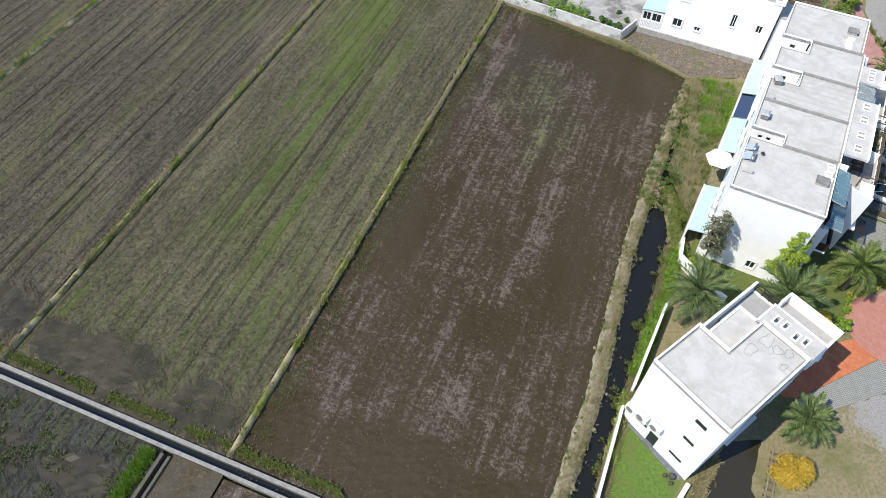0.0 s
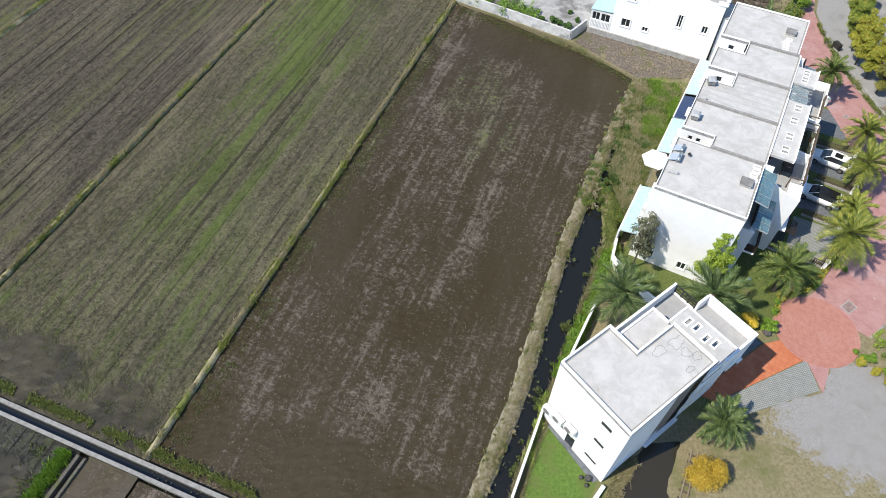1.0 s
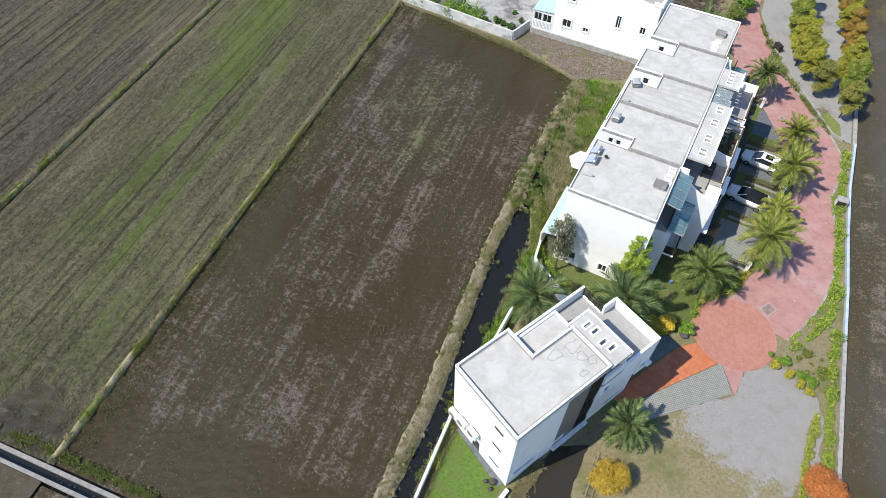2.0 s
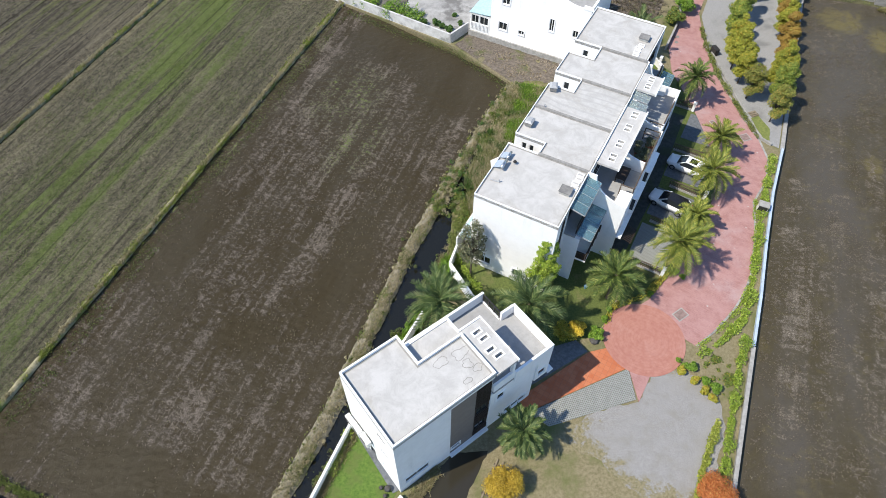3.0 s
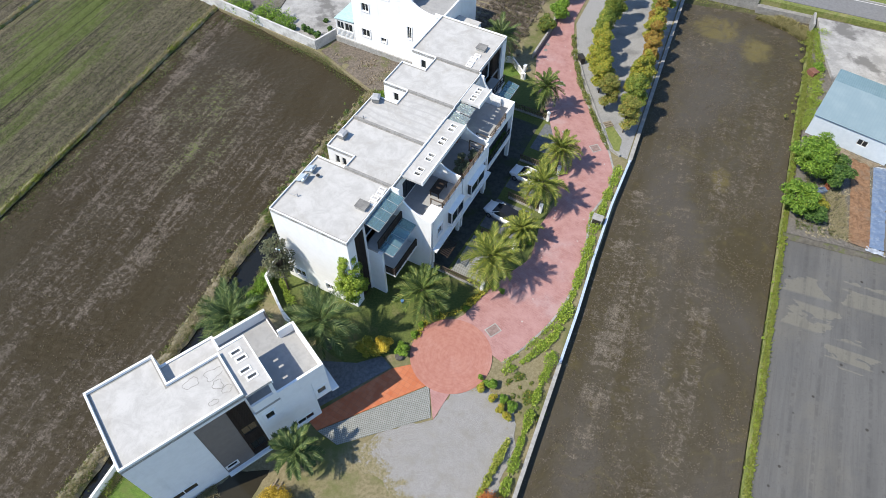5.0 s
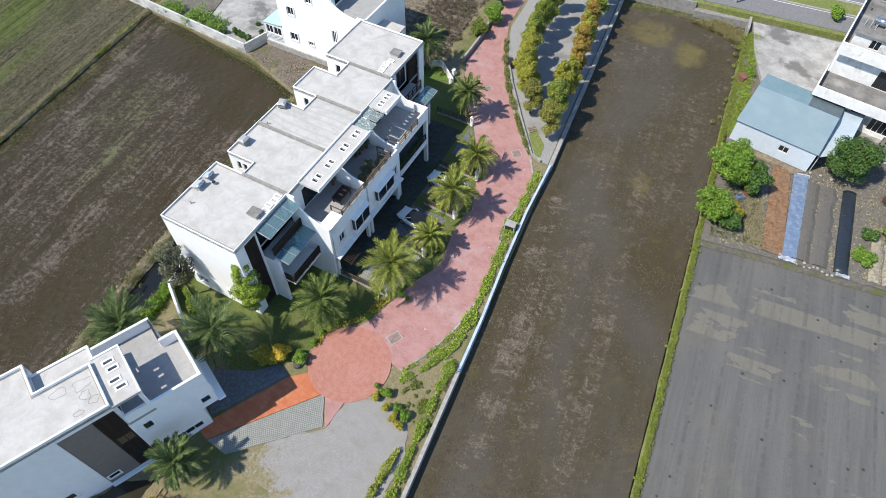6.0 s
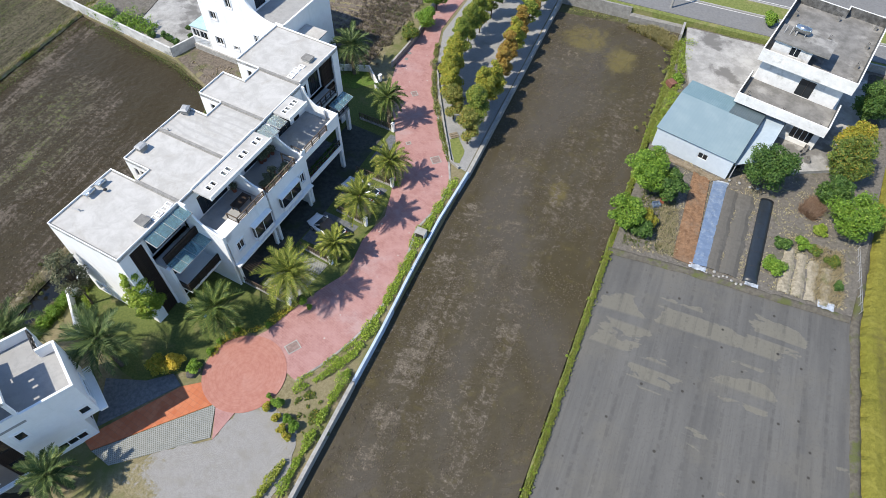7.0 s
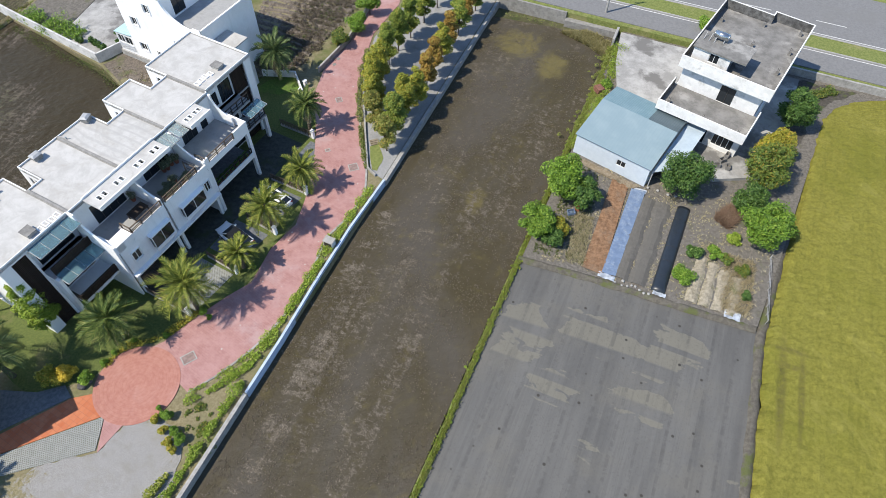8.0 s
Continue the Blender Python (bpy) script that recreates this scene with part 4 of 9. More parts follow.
setting("lawn", Geo().prism([(44.6, 75.6), (46.2, 77.6), (49.0, 79.0), (50.6, 76.0), (48.0, 75.0)], -0.20, 0.012), M["lawn_bright"], "small green lawn at the end house", "lawn")


# paved ways
LEFT = [(41.6, 39.9), (42.9, 40.7), (45.3, 43.4), (47.6, 45.6), (49.7, 47.3), (50.9, 51.4), (53.0, 54.6), (53.5, 58.0), (53.8, 62.5), (53.4, 68.4), (52.3, 74.9), (53.0, 80.4), (55.8, 85.8), (57.6, 94.0), (59.5, 110.0), (62.0, 140.0)]
RIGHT = [(46.2, 35.8), (48.2, 37.3), (50.4, 39.4), (52.0, 41.3), (53.3, 43.5), (55.3, 48.7), (56.3, 53.0), (58.6, 56.1), (59.8, 59.4), (59.7, 62.4), (58.9, 66.2), (57.8, 73.9), (57.8, 80.5), (58.8, 87.7), (61.9, 94.6), (64.0, 110.0), (67.0, 140.0)]
setting("paved_lane", Geo().prism(LEFT + RIGHT[::-1], -0.25, 0.035), M["pink"], "pink stamped paving of a winding lane", "road")
setting("kerb", Geo().prism([(x + 0.22, y - 0.05) for x, y in RIGHT[:13]] + RIGHT[12::-1], -0.25, 0.06), M["concrete"], "pale kerb along the pink lane", "kerb")
turn = setting("turning_circle", Geo().prism([(3.72 * math.cos(2 * math.pi * i / 96), 3.72 * math.sin(2 * math.pi * i / 96)) for i in range(96)], -0.25, 0.055), M["rings"], "round forecourt of red bricks laid in rings", "paving")
turn.location = (41.65, 36.45, 0)
setting("driveway", Geo().prism([(29.4, 30.4), (30.4, 29.4), (39.75, 33.6), (38.0, 35.5), (36.4, 35.1)], -0.25, 0.042), M["orange"], "orange tiled driveway to the house", "paving")
setting("driveway", Geo().prism([(39.75, 33.55), (40.1, 30.4), (41.6, 32.9)], -0.25, 0.040), M["pink"], "pink paved corner of the forecourt", "paving")
setting("paver_strip", Geo().prism([(30.45, 29.35), (32.2, 28.2), (39.9, 30.6), (39.72, 33.5)], -0.25, 0.045), M["lattice"], "grey grass-paver strip beside the driveway", "paving")
setting("slate_court", Geo().prism([(30.2, 31.4), (36.3, 35.2), (35.4, 36.3), (33.2, 35.6), (29.6, 35.8)], -0.25, 0.035), M["slate"], "dark slate paving in the shade of the house", "paving")
setting("slate_court", Geo().prism([(19.4, 22.7), (20.6, 23.4), (16.6, 28.9), (15.6, 28.2)], -0.95, 0.035), M["slate"], "narrow slate terrace at the foot of the house", "paving")
setting("gravel_lot", Geo().prism(ragged([(33.4, 28.3), (36.0, 29.35), (40.0, 30.45), (41.7, 32.9), (43.9, 33.6), (45.6, 33.0), (47.0, 31.2), (47.0, 28.6), (45.8, 25.6), (44.2, 23.2), (41.4, 21.8), (39.0, 22.0), (37.2, 24.0), (36.2, 25.4), (34.0, 26.2)], 0.30, 0.35, 23), -0.25, 0.015), M["gravel"], "grey gravel parking lot", "gravel")
setting("gravel_lane", Geo().prism([(58.2, 79.4), (58.4, 74.0), (59.4, 66.3), (60.4, 62.2), (61.7, 61.2), (75.0, 94.0), (93.0, 139.0), (70.0, 139.0), (62.6, 95.0), (59.0, 87.0)], -0.25, 0.02), M["lane"], "pale gravel lane between two rows of trees", "lane")
setting("lawn", Geo().prism(ragged([(59.9, 66.2), (60.9, 66.6), (61.6, 64.4), (61.0, 62.4), (60.3, 62.6)], 0.1, 0.6, 28), -0.2, 0.05), M["verge"], "small lawn at the lane's end", "lawn")
setting("plot", sheet([(41.5, 76.5), (49.5, 80.0), (57.0, 96.0), (44.0, 120.0)], 0.0, 0.3, lambda x, y: 0.13 * math.cos(2 * math.pi * ((Vector((x, y)) - FO).dot(FB) + 0.5 * bumpy(x, y, 4.0, 6.0)) / 1.15) + 0.22 * abs(bumpy(x, y, 0.7, 9.0))), M["plot"], "ploughed brown plot in rough ridges with dry weeds", "plot", smooth=True)
setting("dirt_patch", sheet([(24.6, 80.2), (31.8, 72.6), (40.4, 72.4), (40.0, 78.4)], -0.01, 0.3, lambda x, y: 0.12 * bumpy(x, y, 1.2, 2.0) + 0.05), M["dirt"], "bare dirt behind the houses", "dirt", smooth=True)
setting("dirt_patch", Geo().prism(ragged([(24.6, 80.3), (36.2, 77.7), (38.0, 80.0), (26.9, 83.6)], 0.4, 0.6, 32), -0.25, 0.01), M["dirt"], "bare dirt strip at the far house", "dirt")

# side lots between the row houses and the lane
for s0, s1, what in ((8.0, 13.0, "lattice"), (14.4, 18.6, "slate"), (20.6, 24.4, "slate"), (27.4, 32.0, "slate")):
    RVx, RVy, RUx, RUy = 0.8826, -0.470, 0.470, 0.8826
    pts = [(25.9 + RVx * d + RUx * s, 45.1 + RVy * d + RUy * s) for s, d in ((s0, 13.6), (s1, 13.6), (s1, 17.8), (s0, 17.4))]
    setting("parking_bay", Geo().prism(pts, -0.2, 0.022), M[what], "grey paved parking bay before a house", "paving")

# ground under the row's fronts, the balconies' shade put into its colour
shade_apron = [(25.9 + 0.8826 * d + 0.470 * s, 45.1 - 0.470 * d + 0.8826 * s) for s, d in ((7.3, 8.5), (31.2, 8.3), (31.2, 13.0), (19.0, 13.6), (7.3, 13.2))]
setting("front_apron", Geo().prism(shade_apron, -0.2, 0.018), M["shade_apron"], "dark ground under the balconies, their shade put into its colour", "paving")

# ditch, its banks, the weedy strip behind the houses
setting("ditch_water", Geo().prism(ragged([(8.0, 10.0), (10.6, 21.4), (14.4, 30.0), (18.4, 41.4), (21.2, 49.8), (23.6, 55.0), (24.4, 54.6), (24.1, 50.4), (23.7, 46.6), (22.4, 41.4), (18.2, 32.6), (13.9, 22.0), (13.4, 10.0)], 0.45, 0.6, 33), -0.94, -0.62), M["water"], "dark still water in a weedy ditch", "water")
setting("ditch_water", Geo().prism(ragged([(23.9, 54.4), (25.0, 54.2), (27.3, 59.2), (29.6, 64.6), (28.7, 65.0), (26.2, 59.8)], 0.25, 0.5, 35), -0.94, -0.58), M["water"], "dark trench water under the weeds", "water")
# pool drawn wider, so its dark also stands for the house's shadow
setting("ditch_water", Geo().prism(ragged([(20.9, 18.0), (21.2, 21.7), (22.9, 24.7), (24.7, 26.0), (27.0, 26.1), (26.4, 24.4), (25.2, 22.6), (24.9, 17.0)], 0.3, 0.5, 41), -0.3, -0.018), M["pond"], "dark muddy pool, widened to hold the house's shadow", "water")
setting("ditch_bank", ridge([(5.4, 10.0), (10.0, 21.3), (13.6, 29.4), (17.5, 40.4), (19.7, 46.6), (24.4, 57.2), (29.2, 67.6), (31.8, 72.4)], 1.25, 0.42, -0.5, 0.16, 0.4, 5.0), M["dry_bank"], "dry grassy bank along the ditch", "bank", smooth=True)
setting("weed_strip", sheet([(25.7, 56.2), (26.4, 48.4), (37.2, 72.6), (32.2, 72.8)], -0.02, 0.35, lambda x, y: 0.30 * bumpy(x, y, 1.6, 7.0)), M["bank"], "rough weedy strip behind the row houses", "weeds", smooth=True)
setting("ditch_bank", ridge([(22.9, 41.8), (24.5, 46.6), (25.0, 50.4), (25.3, 54.0)], 1.5, 0.55, -0.62, 0.16, 0.4, 25.0), M["bank"], "weedy bank between ditch and back yards", "bank", smooth=True)
bank_line = [(8.1, 17.0), (10.1, 21.3), (13.7, 29.4), (17.6, 40.4), (19.8, 46.6), (24.5, 57.2), (29.3, 67.6), (31.8, 72.4)]
setting("bank_grass", tufts(on_line(bank_line, 0.011, 0.30, -0.18, rng), 0.26, 0.22, 4, rng, 0.025), M["grass_dry"], "dry grass on the ditch bank", "grass", "stuff")
setting("bank_grass", tufts(on_line(bank_line, 0.016, 0.40, -0.2, rng, lambda x, y: bumpy(x, y, 2.5, 40.0) > 0.05), 0.26, 0.22, 4, rng, 0.025), M["grass_green"], "green grass on the ditch bank", "grass", "stuff")
setting("bank_grass", tufts(on_line([(12.6, 19.0), (13.6, 22.6), (17.6, 31.6), (21.8, 41.2), (23.9, 46.6)], 0.004, 0.20, -0.2, rng, lambda x, y: y < 36 or bumpy(x, y, 2.0, 44.0) > -0.1), 0.55, 0.42, 4, rng), M["reed"], "dry reeds along the ditch", "reeds", "stuff")
setting("bank_shrubs", tufts(on_line([(17.6, 31.6), (19.3, 35.0), (22.2, 40.8), (23.9, 45.4)], 0.0035, 0.22, -0.1, rng), 0.55, 0.45, 4, rng, 0.06), M["leaf_bright"], "bright leafy shrubs along the ditch wall", "shrubs", "stuff")
strip = [(25.6, 56.0), (26.4, 49.0), (36.6, 71.0), (31.8, 72.2)]
setting("bank_grass", tufts(scatter(strip, 6000, 0.0, rng, lambda x, y: 1.0 if bumpy(x, y, 2.2, 12.0) > 0.02 else 0.15), 0.55, 0.5, 5, rng, 0.03), M["grass_dry"], "dry tall grass behind the houses", "grass", "stuff")
setting("bank_grass", tufts(scatter(strip, 9500, 0.0, rng, lambda x, y: 1.0 if bumpy(x, y, 2.4, 15.0) > -0.08 else 0.12), 0.40, 0.42, 5, rng, 0.035), M["grass_green"], "green tall grass behind the houses", "grass", "stuff")
setting("bank_weeds", tufts(scatter(strip, 1200, 0.0, rng, lambda x, y: 1.0 if bumpy(x, y, 1.4, 17.0) > 0.30 else 0.005), 0.55, 0.40, 6, rng, 0.06), M["leaf_deep"], "dark leafy weeds behind the houses", "weeds", "stuff")
setting("bank_weeds", tufts(scatter([(30.0, 62.0), (33.4, 62.0), (36.6, 71.0), (33.0, 72.0)], 2600, 0.05, rng, lambda x, y: 1.0 if bumpy(x, y, 1.8, 19.0) > 0.0 else 0.1), 0.5, 0.45, 6, rng, 0.06), M["leaf_bright"], "fresh green weeds near the dirt patch", "weeds", "stuff")
setting("bank_grass", tufts(on_line([(9.5, 88.4), (18.0, 82.6), (24.2, 79.4), (31.2, 72.0)], 0.030, 0.4, -0.35, rng), 0.14, 0.20, 3, rng), M["weed_dull"], "weeds at the field's end", "grass", "stuff")
setting("pool_reeds", tufts(on_line([(20.2, 20.4), (20.9, 22.0), (22.0, 23.4), (22.9, 24.6)], 0.006, 0.22, 0.0, rng), 0.4, 0.35, 4, rng), M["reed"], "dry reeds round the dark pool", "reeds", "stuff")

# stubble left standing in the fields
setting("stubble", tufts(scatter([fld(0.8, -4), fld(25.5, -4), fld(26.5, 50), fld(0.8, 52)], 4500, -0.42, rng, lambda x, y: 1.0 if bumpy(x, y, 5.0, 33.0) > -0.05 else 0.25), 0.11, 0.16, 3, rng, 0.03), M["stubble"], "sodden rice stubble in the mud", "stubble", "stuff")
setting("stubble", tufts(scatter([(47.5, 24.0), (64.5, 24.0), (91.0, 87.0), (74.5, 91.0)], 9000, -0.60, rng, lambda x, y: 1.0 if bumpy(x, y, 4.0, 36.0) > 0.08 else 0.10), 0.09, 0.14, 3, rng, 0.03), M["stubble"], "scattered stubble in the flooded paddy", "stubble", "stuff")
setting("field_weeds", tufts(scatter([fld(-25, 0), fld(-1, 0), fld(-1, 72), fld(-25, 72)], 20000, -0.24, rng, lambda x, y: 1.0 if bumpy(x, y, 6.0, 52.0) > 0.02 else 0.25), 0.10, 0.15, 3, rng, 0.028), M["weed_dull"], "young weeds between the furrows", "weeds", "stuff")
setting("field_weeds", tufts(scatter([fld(0.3, 0), fld(2.2, 0), fld(2.2, 66), fld(0.3, 66)], 2400, -0.4, rng, lambda x, y: 1.0 if bumpy(x, y, 4.0, 57.0) > 0.02 else 0.30), 0.12, 0.15, 3, rng, 0.03), M["weed_dull"], "weeds at the foot of the berm", "weeds", "stuff")

# boundary wall beside the long paddy
def run_wall(line, half, z0, z1):
    """A wall along a line of points, in one piece."""
    left, right = [], []
    for i, p in enumerate(line):
        p = Vector(p)
        a = (p - Vector(line[i - 1])).normalized() if i else (Vector(line[1]) - p).normalized()
        b = (Vector(line[i + 1]) - p).normalized() if i < len(line) - 1 else a
        d = (a + b).normalized()
        left.append((p + Vector((-d.y, d.x)) * half).to_tuple())
        right.append((p + Vector((d.y, -d.x)) * half).to_tuple())
    return Geo().prism(right + left[::-1], z0, z1)


setting("boundary_wall", run_wall([(36.0, -2.0), (46.5, 23.8), (51.35, 35.6)], 0.17, -0.94, 0.30), M["concrete"], "low grey concrete wall along the paddy", "wall")
# this stretch carries the skylight's blue in its wall colour
setting("boundary_wall", run_wall([(51.4, 35.7), (53.6, 41.0), (56.0, 47.3), (58.8, 54.2), (61.9, 60.8)], 0.12, -0.94, 0.36), M["skylit_wash"], "low whitewashed wall along the paddy, blue skylight in its colour", "wall")
g = Geo()
for a, b in zip([(61.9, 60.8), (75.2, 93.4)], [(75.2, 93.4), (93.0, 139.0)]):
    p, q = Vector(a), Vector(b)
    n = (q - p).normalized()
    side = Vector((n.y, -n.x)) * 0.22
    g.prism([(p + side).to_tuple(), (q + side).to_tuple(), (q - side).to_tuple(), (p - side).to_tuple()], -0.94, 0.16)
setting("boundary_wall", g, M["concrete"], "low concrete kerb wall along the lane", "wall")

# road, verge and the retaining wall at the paddies' head
RD = Vector((0.926, -0.378))
RN = Vector((0.378, 0.926))
R0 = Vector((89.9, 91.2))


def rd(a, b):
    p = R0 + RD * a + RN * b
    return (p.x, p.y)


setting("road_bed", Geo().prism([rd(-16, -0.6), rd(110, -0.6), rd(110, 60), rd(-16, 60)], -0.94, 0.80), M["verge"], "grass verges beside the road", "verge")
setting("road", Geo().prism([rd(-16, 0.2), rd(110, 0.2), rd(110, 4.4), rd(-16, 4.4)], 0.5, 0.90), M["asphalt"], "grey asphalt service road", "road")
setting("road", Geo().prism([rd(-16, 7.9), rd(110, 7.9), rd(110, 20.0), rd(-16, 20.0)], 0.5, 0.90), M["asphalt"], "wide grey asphalt main road", "road")
setting("road_verge", Geo().prism([rd(-16, 4.65), rd(110, 4.65), rd(110, 7.6), rd(-16, 7.6)], 0.5, 0.96), M["verge"], "mown grass median between two roads", "verge")
for b0, b1 in ((4.4, 4.65), (7.6, 7.9)):
    setting("kerb", Geo().prism([rd(-16, b0), rd(110, b0), rd(110, b1), rd(-16, b1)], 0.5, 1.02), M["concrete"], "pale concrete kerb of the median", "kerb")
setting("road_line", Geo().prism([rd(-16, 4.1), rd(110, 4.1), rd(110, 4.25), rd(-16, 4.25)], 0.85, 0.905), M["pale_paint"], "white edge line on the road", "marking")
setting("road_line", Geo().prism([rd(-16, 8.3), rd(110, 8.3), rd(110, 8.45), rd(-16, 8.45)], 0.85, 0.905), M["pale_paint"], "white edge line on the main road", "marking")
for k in range(12):
    tagged(setting("road_line", Geo().prism([rd(8 + 10 * k, 11.4), rd(12 + 10 * k, 11.4), rd(12 + 10 * k, 11.55), rd(8 + 10 * k, 11.55)], 0.85, 0.906), M["pale_paint"], "white dash of the main road's lane line", "marking"), group="lane dashes")
setting("retaining_wall", Geo().prism([rd(-16, -0.9), rd(-4.4, -0.9), rd(-4.4, -0.6), rd(-16, -0.6)], -0.94, 0.92), M["drain_concrete"], "pale concrete retaining wall below the road", "wall")
setting("retaining_wall", Geo().prism([rd(-4.4, -1.5), rd(3.2, -1.3), rd(3.2, -0.6), rd(-4.4, -0.6)], -0.94, 0.05), M["drain_concrete"], "low sloping concrete bank below the road", "wall")
setting("retaining_wall", Geo().prism([rd(2.9, -4.2), rd(3.2, -4.2), rd(3.2, -1.3), rd(2.9, -1.3)], -0.94, 0.95), M["concrete"], "short concrete wall end beside the yard", "wall")
setting("retaining_wall", Geo().prism([rd(24.5, -0.9), rd(110, -0.9), rd(110, -0.6), rd(24.5, -0.6)], -0.94, 1.05), M["concrete"], "concrete retaining wall beside the rice", "wall")
setting("yard_ground", Geo().prism([(98.4, 43.0), (91.4, 45.5), (84.1, 48.3), (76.6, 50.9), (83.2, 65.8), (92.6, 88.6), (93.4, 89.4), (125.5, 76.2), (114.8, 71.6), (103.9, 52.4)], -0.94, 0.02), M["garden_soil"], "trodden soil of the farmyard", "ground")
setting("yard", Geo().prism([(92.6, 88.4), (103.2, 84.0), (114.0, 79.0), (110.6, 72.2), (104.5, 62.0), (98.6, 61.5), (94.0, 65.0), (90.0, 75.0), (90.9, 82.0)], -0.2, 0.45), M["yard"], "stained concrete yard of the farmhouse", "yard")
# dark soil patch; the shade right of the farmhouse is in its colour
setting("dirt_patch", Geo().prism(ragged([(104.6, 60.6), (108.6, 64.4), (113.2, 71.9), (116.4, 75.0), (121.0, 77.0), (113.8, 79.6), (108.8, 71.6)], 0.3, 0.6, 44), -0.2, 0.035), M["dark_dirt"], "dark soil beside the farmhouse, shade put into its colour", "dirt")
# ---- houses ----
def holed(u0, u1, w0, w1, holes, place):
    """One closed shell: the rectangle u0..u1 by w0..w1 with the holes cut through; place(u, w, side) gives the points of its two faces."""
    us = sorted({u0, u1, *(h for q in holes for h in (q[0], q[1]) if u0 < h < u1)})
    ws = sorted({w0, w1, *(h for q in holes for h in (q[2], q[3]) if w0 < h < w1)})
    nu, nw = len(us), len(ws)
    solid = [[not any(q[0] < (us[i] + us[i + 1]) / 2 < q[1] and q[2] < (ws[j] + ws[j + 1]) / 2 < q[3] for q in holes) for j in range(nw - 1)] for i in range(nu - 1)]

    def full(i, j):
        return 0 <= i < nu - 1 and 0 <= j < nw - 1 and solid[i][j]
    g = Geo()
    g.v = [place(u, w, side) for side in (0, 1) for u in us for w in ws]

    def at(i, j, side):
        return side * nu * nw + i * nw + j
    for i in range(nu - 1):
        for j in range(nw - 1):
            if not solid[i][j]:
                continue
            g.f += [(at(i, j, 0), at(i + 1, j, 0), at(i + 1, j + 1, 0), at(i, j + 1, 0)), (at(i, j, 1), at(i, j + 1, 1), at(i + 1, j + 1, 1), at(i + 1, j, 1))]
            for di, dj, p, q in ((-1, 0, (i, j + 1), (i, j)), (1, 0, (i + 1, j), (i + 1, j + 1)), (0, -1, (i, j), (i + 1, j)), (0, 1, (i + 1, j + 1), (i, j + 1))):
                if not full(i + di, j + dj):
                    g.f.append((at(*q, 0), at(*p, 0), at(*p, 1), at(*q, 1)))
    used = sorted({k for f in g.f for k in f})
    index = {k: n for n, k in enumerate(used)}
    g.v, g.f = [g.v[k] for k in used], [tuple(index[k] for k in f) for f in g.f]
    return g


def outward(me):
    bm = bmesh.new()
    bm.from_mesh(me)
    bmesh.ops.recalc_face_normals(bm, faces=bm.faces)
    bm.to_mesh(me)
    bm.free()


def wall(parent, axis, at, thick, u0, u1, z0, z1, material, holes=(), name="wall", label=""):
    """A wall whose outer face lies at x or y = at; thick, signed, points inward."""
    g = holed(u0, u1, z0, z1, holes, (lambda u, w, side: (at + thick * side, u, w)) if axis == "x" else (lambda u, w, side: (u, at + thick * side, w)))
    ob = part(name, g, material, parent, label)
    outward(ob.data)
    return ob


def slab(parent, name, x0, y0, x1, y1, z0, z1, material, holes=(), label=""):
    ob = part(name, holed(x0, x1, y0, y1, holes, lambda u, w, side: (u, w, z1 if side else z0)), material, parent, label)
    outward(ob.data)
    return ob


def window(parent, axis, at, out, u0, u1, z0, z1, surround=0.0, bars=1, frame="frame", proud=0.09, deep=0.05):
    """A window in an opening: a frame with its bars, the panes, and a raised surround; out is +1 or -1, the way the wall faces."""
    w = 0.06
    edges = [u0 + w] + [u0 + (u1 - u0) * (k + 1) / (bars + 1) for k in range(bars)] + [u1 - w]
    lights = [(a + (0.03 if i else 0), b - (0.03 if i < bars else 0), z0 + w, z1 - w) for i, (a, b) in enumerate(zip(edges, edges[1:]))]

    def place(d0, d1):
        near, far = at - out * d0, at - out * d1
        return (lambda u, z, side: (far if side else near, u, z)) if axis == "x" else (lambda u, z, side: (u, far if side else near, z))
    win = part("window", holed(u0, u1, z0, z1, lights, place(deep, deep + 0.08)), M["white"] if surround else M[frame], parent)
    outward(win.data)
    if surround:
        s = surround
        rim = part("surround", holed(u0 - s, u1 + s, z0 - s, z1 + s, [(u0, u1, z0, z1)], place(-proud, 0.0)), M["white"], win, "white raised window surround")
        outward(rim.data)
    p = Geo()
    a, b = sorted((at - out * (deep + 0.03), at - out * (deep + 0.05)))
    p.box(a, u0 + 0.01, z0 + 0.01, b, u1 - 0.01, z1 - 0.01) if axis == "x" else p.box(u0 + 0.01, a, z0 + 0.01, u1 - 0.01, b, z1 - 0.01)
    part("pane", p, M["pane"], win, "dark reflective window glass")
    return win


def parapet(parent, loop, z0, z1, thick=0.22, material=None, name="parapet"):
    """An upstand round a loop of right angles (counter-clockwise), its outer face on the loop."""
    n = len(loop)
    inner = []
    for i in range(n):
        p, q, r = Vector(loop[i - 1]), Vector(loop[i]), Vector(loop[(i + 1) % n])
        a, b = (q - p).normalized(), (r - q).normalized()
        inner.append((q + Vector((-a.y, a.x)) * thick + Vector((-b.y, b.x)) * thick).to_tuple())
    part(name, Geo().ring(loop, inner, z0, z1), material or M["white"], parent)
    return inner


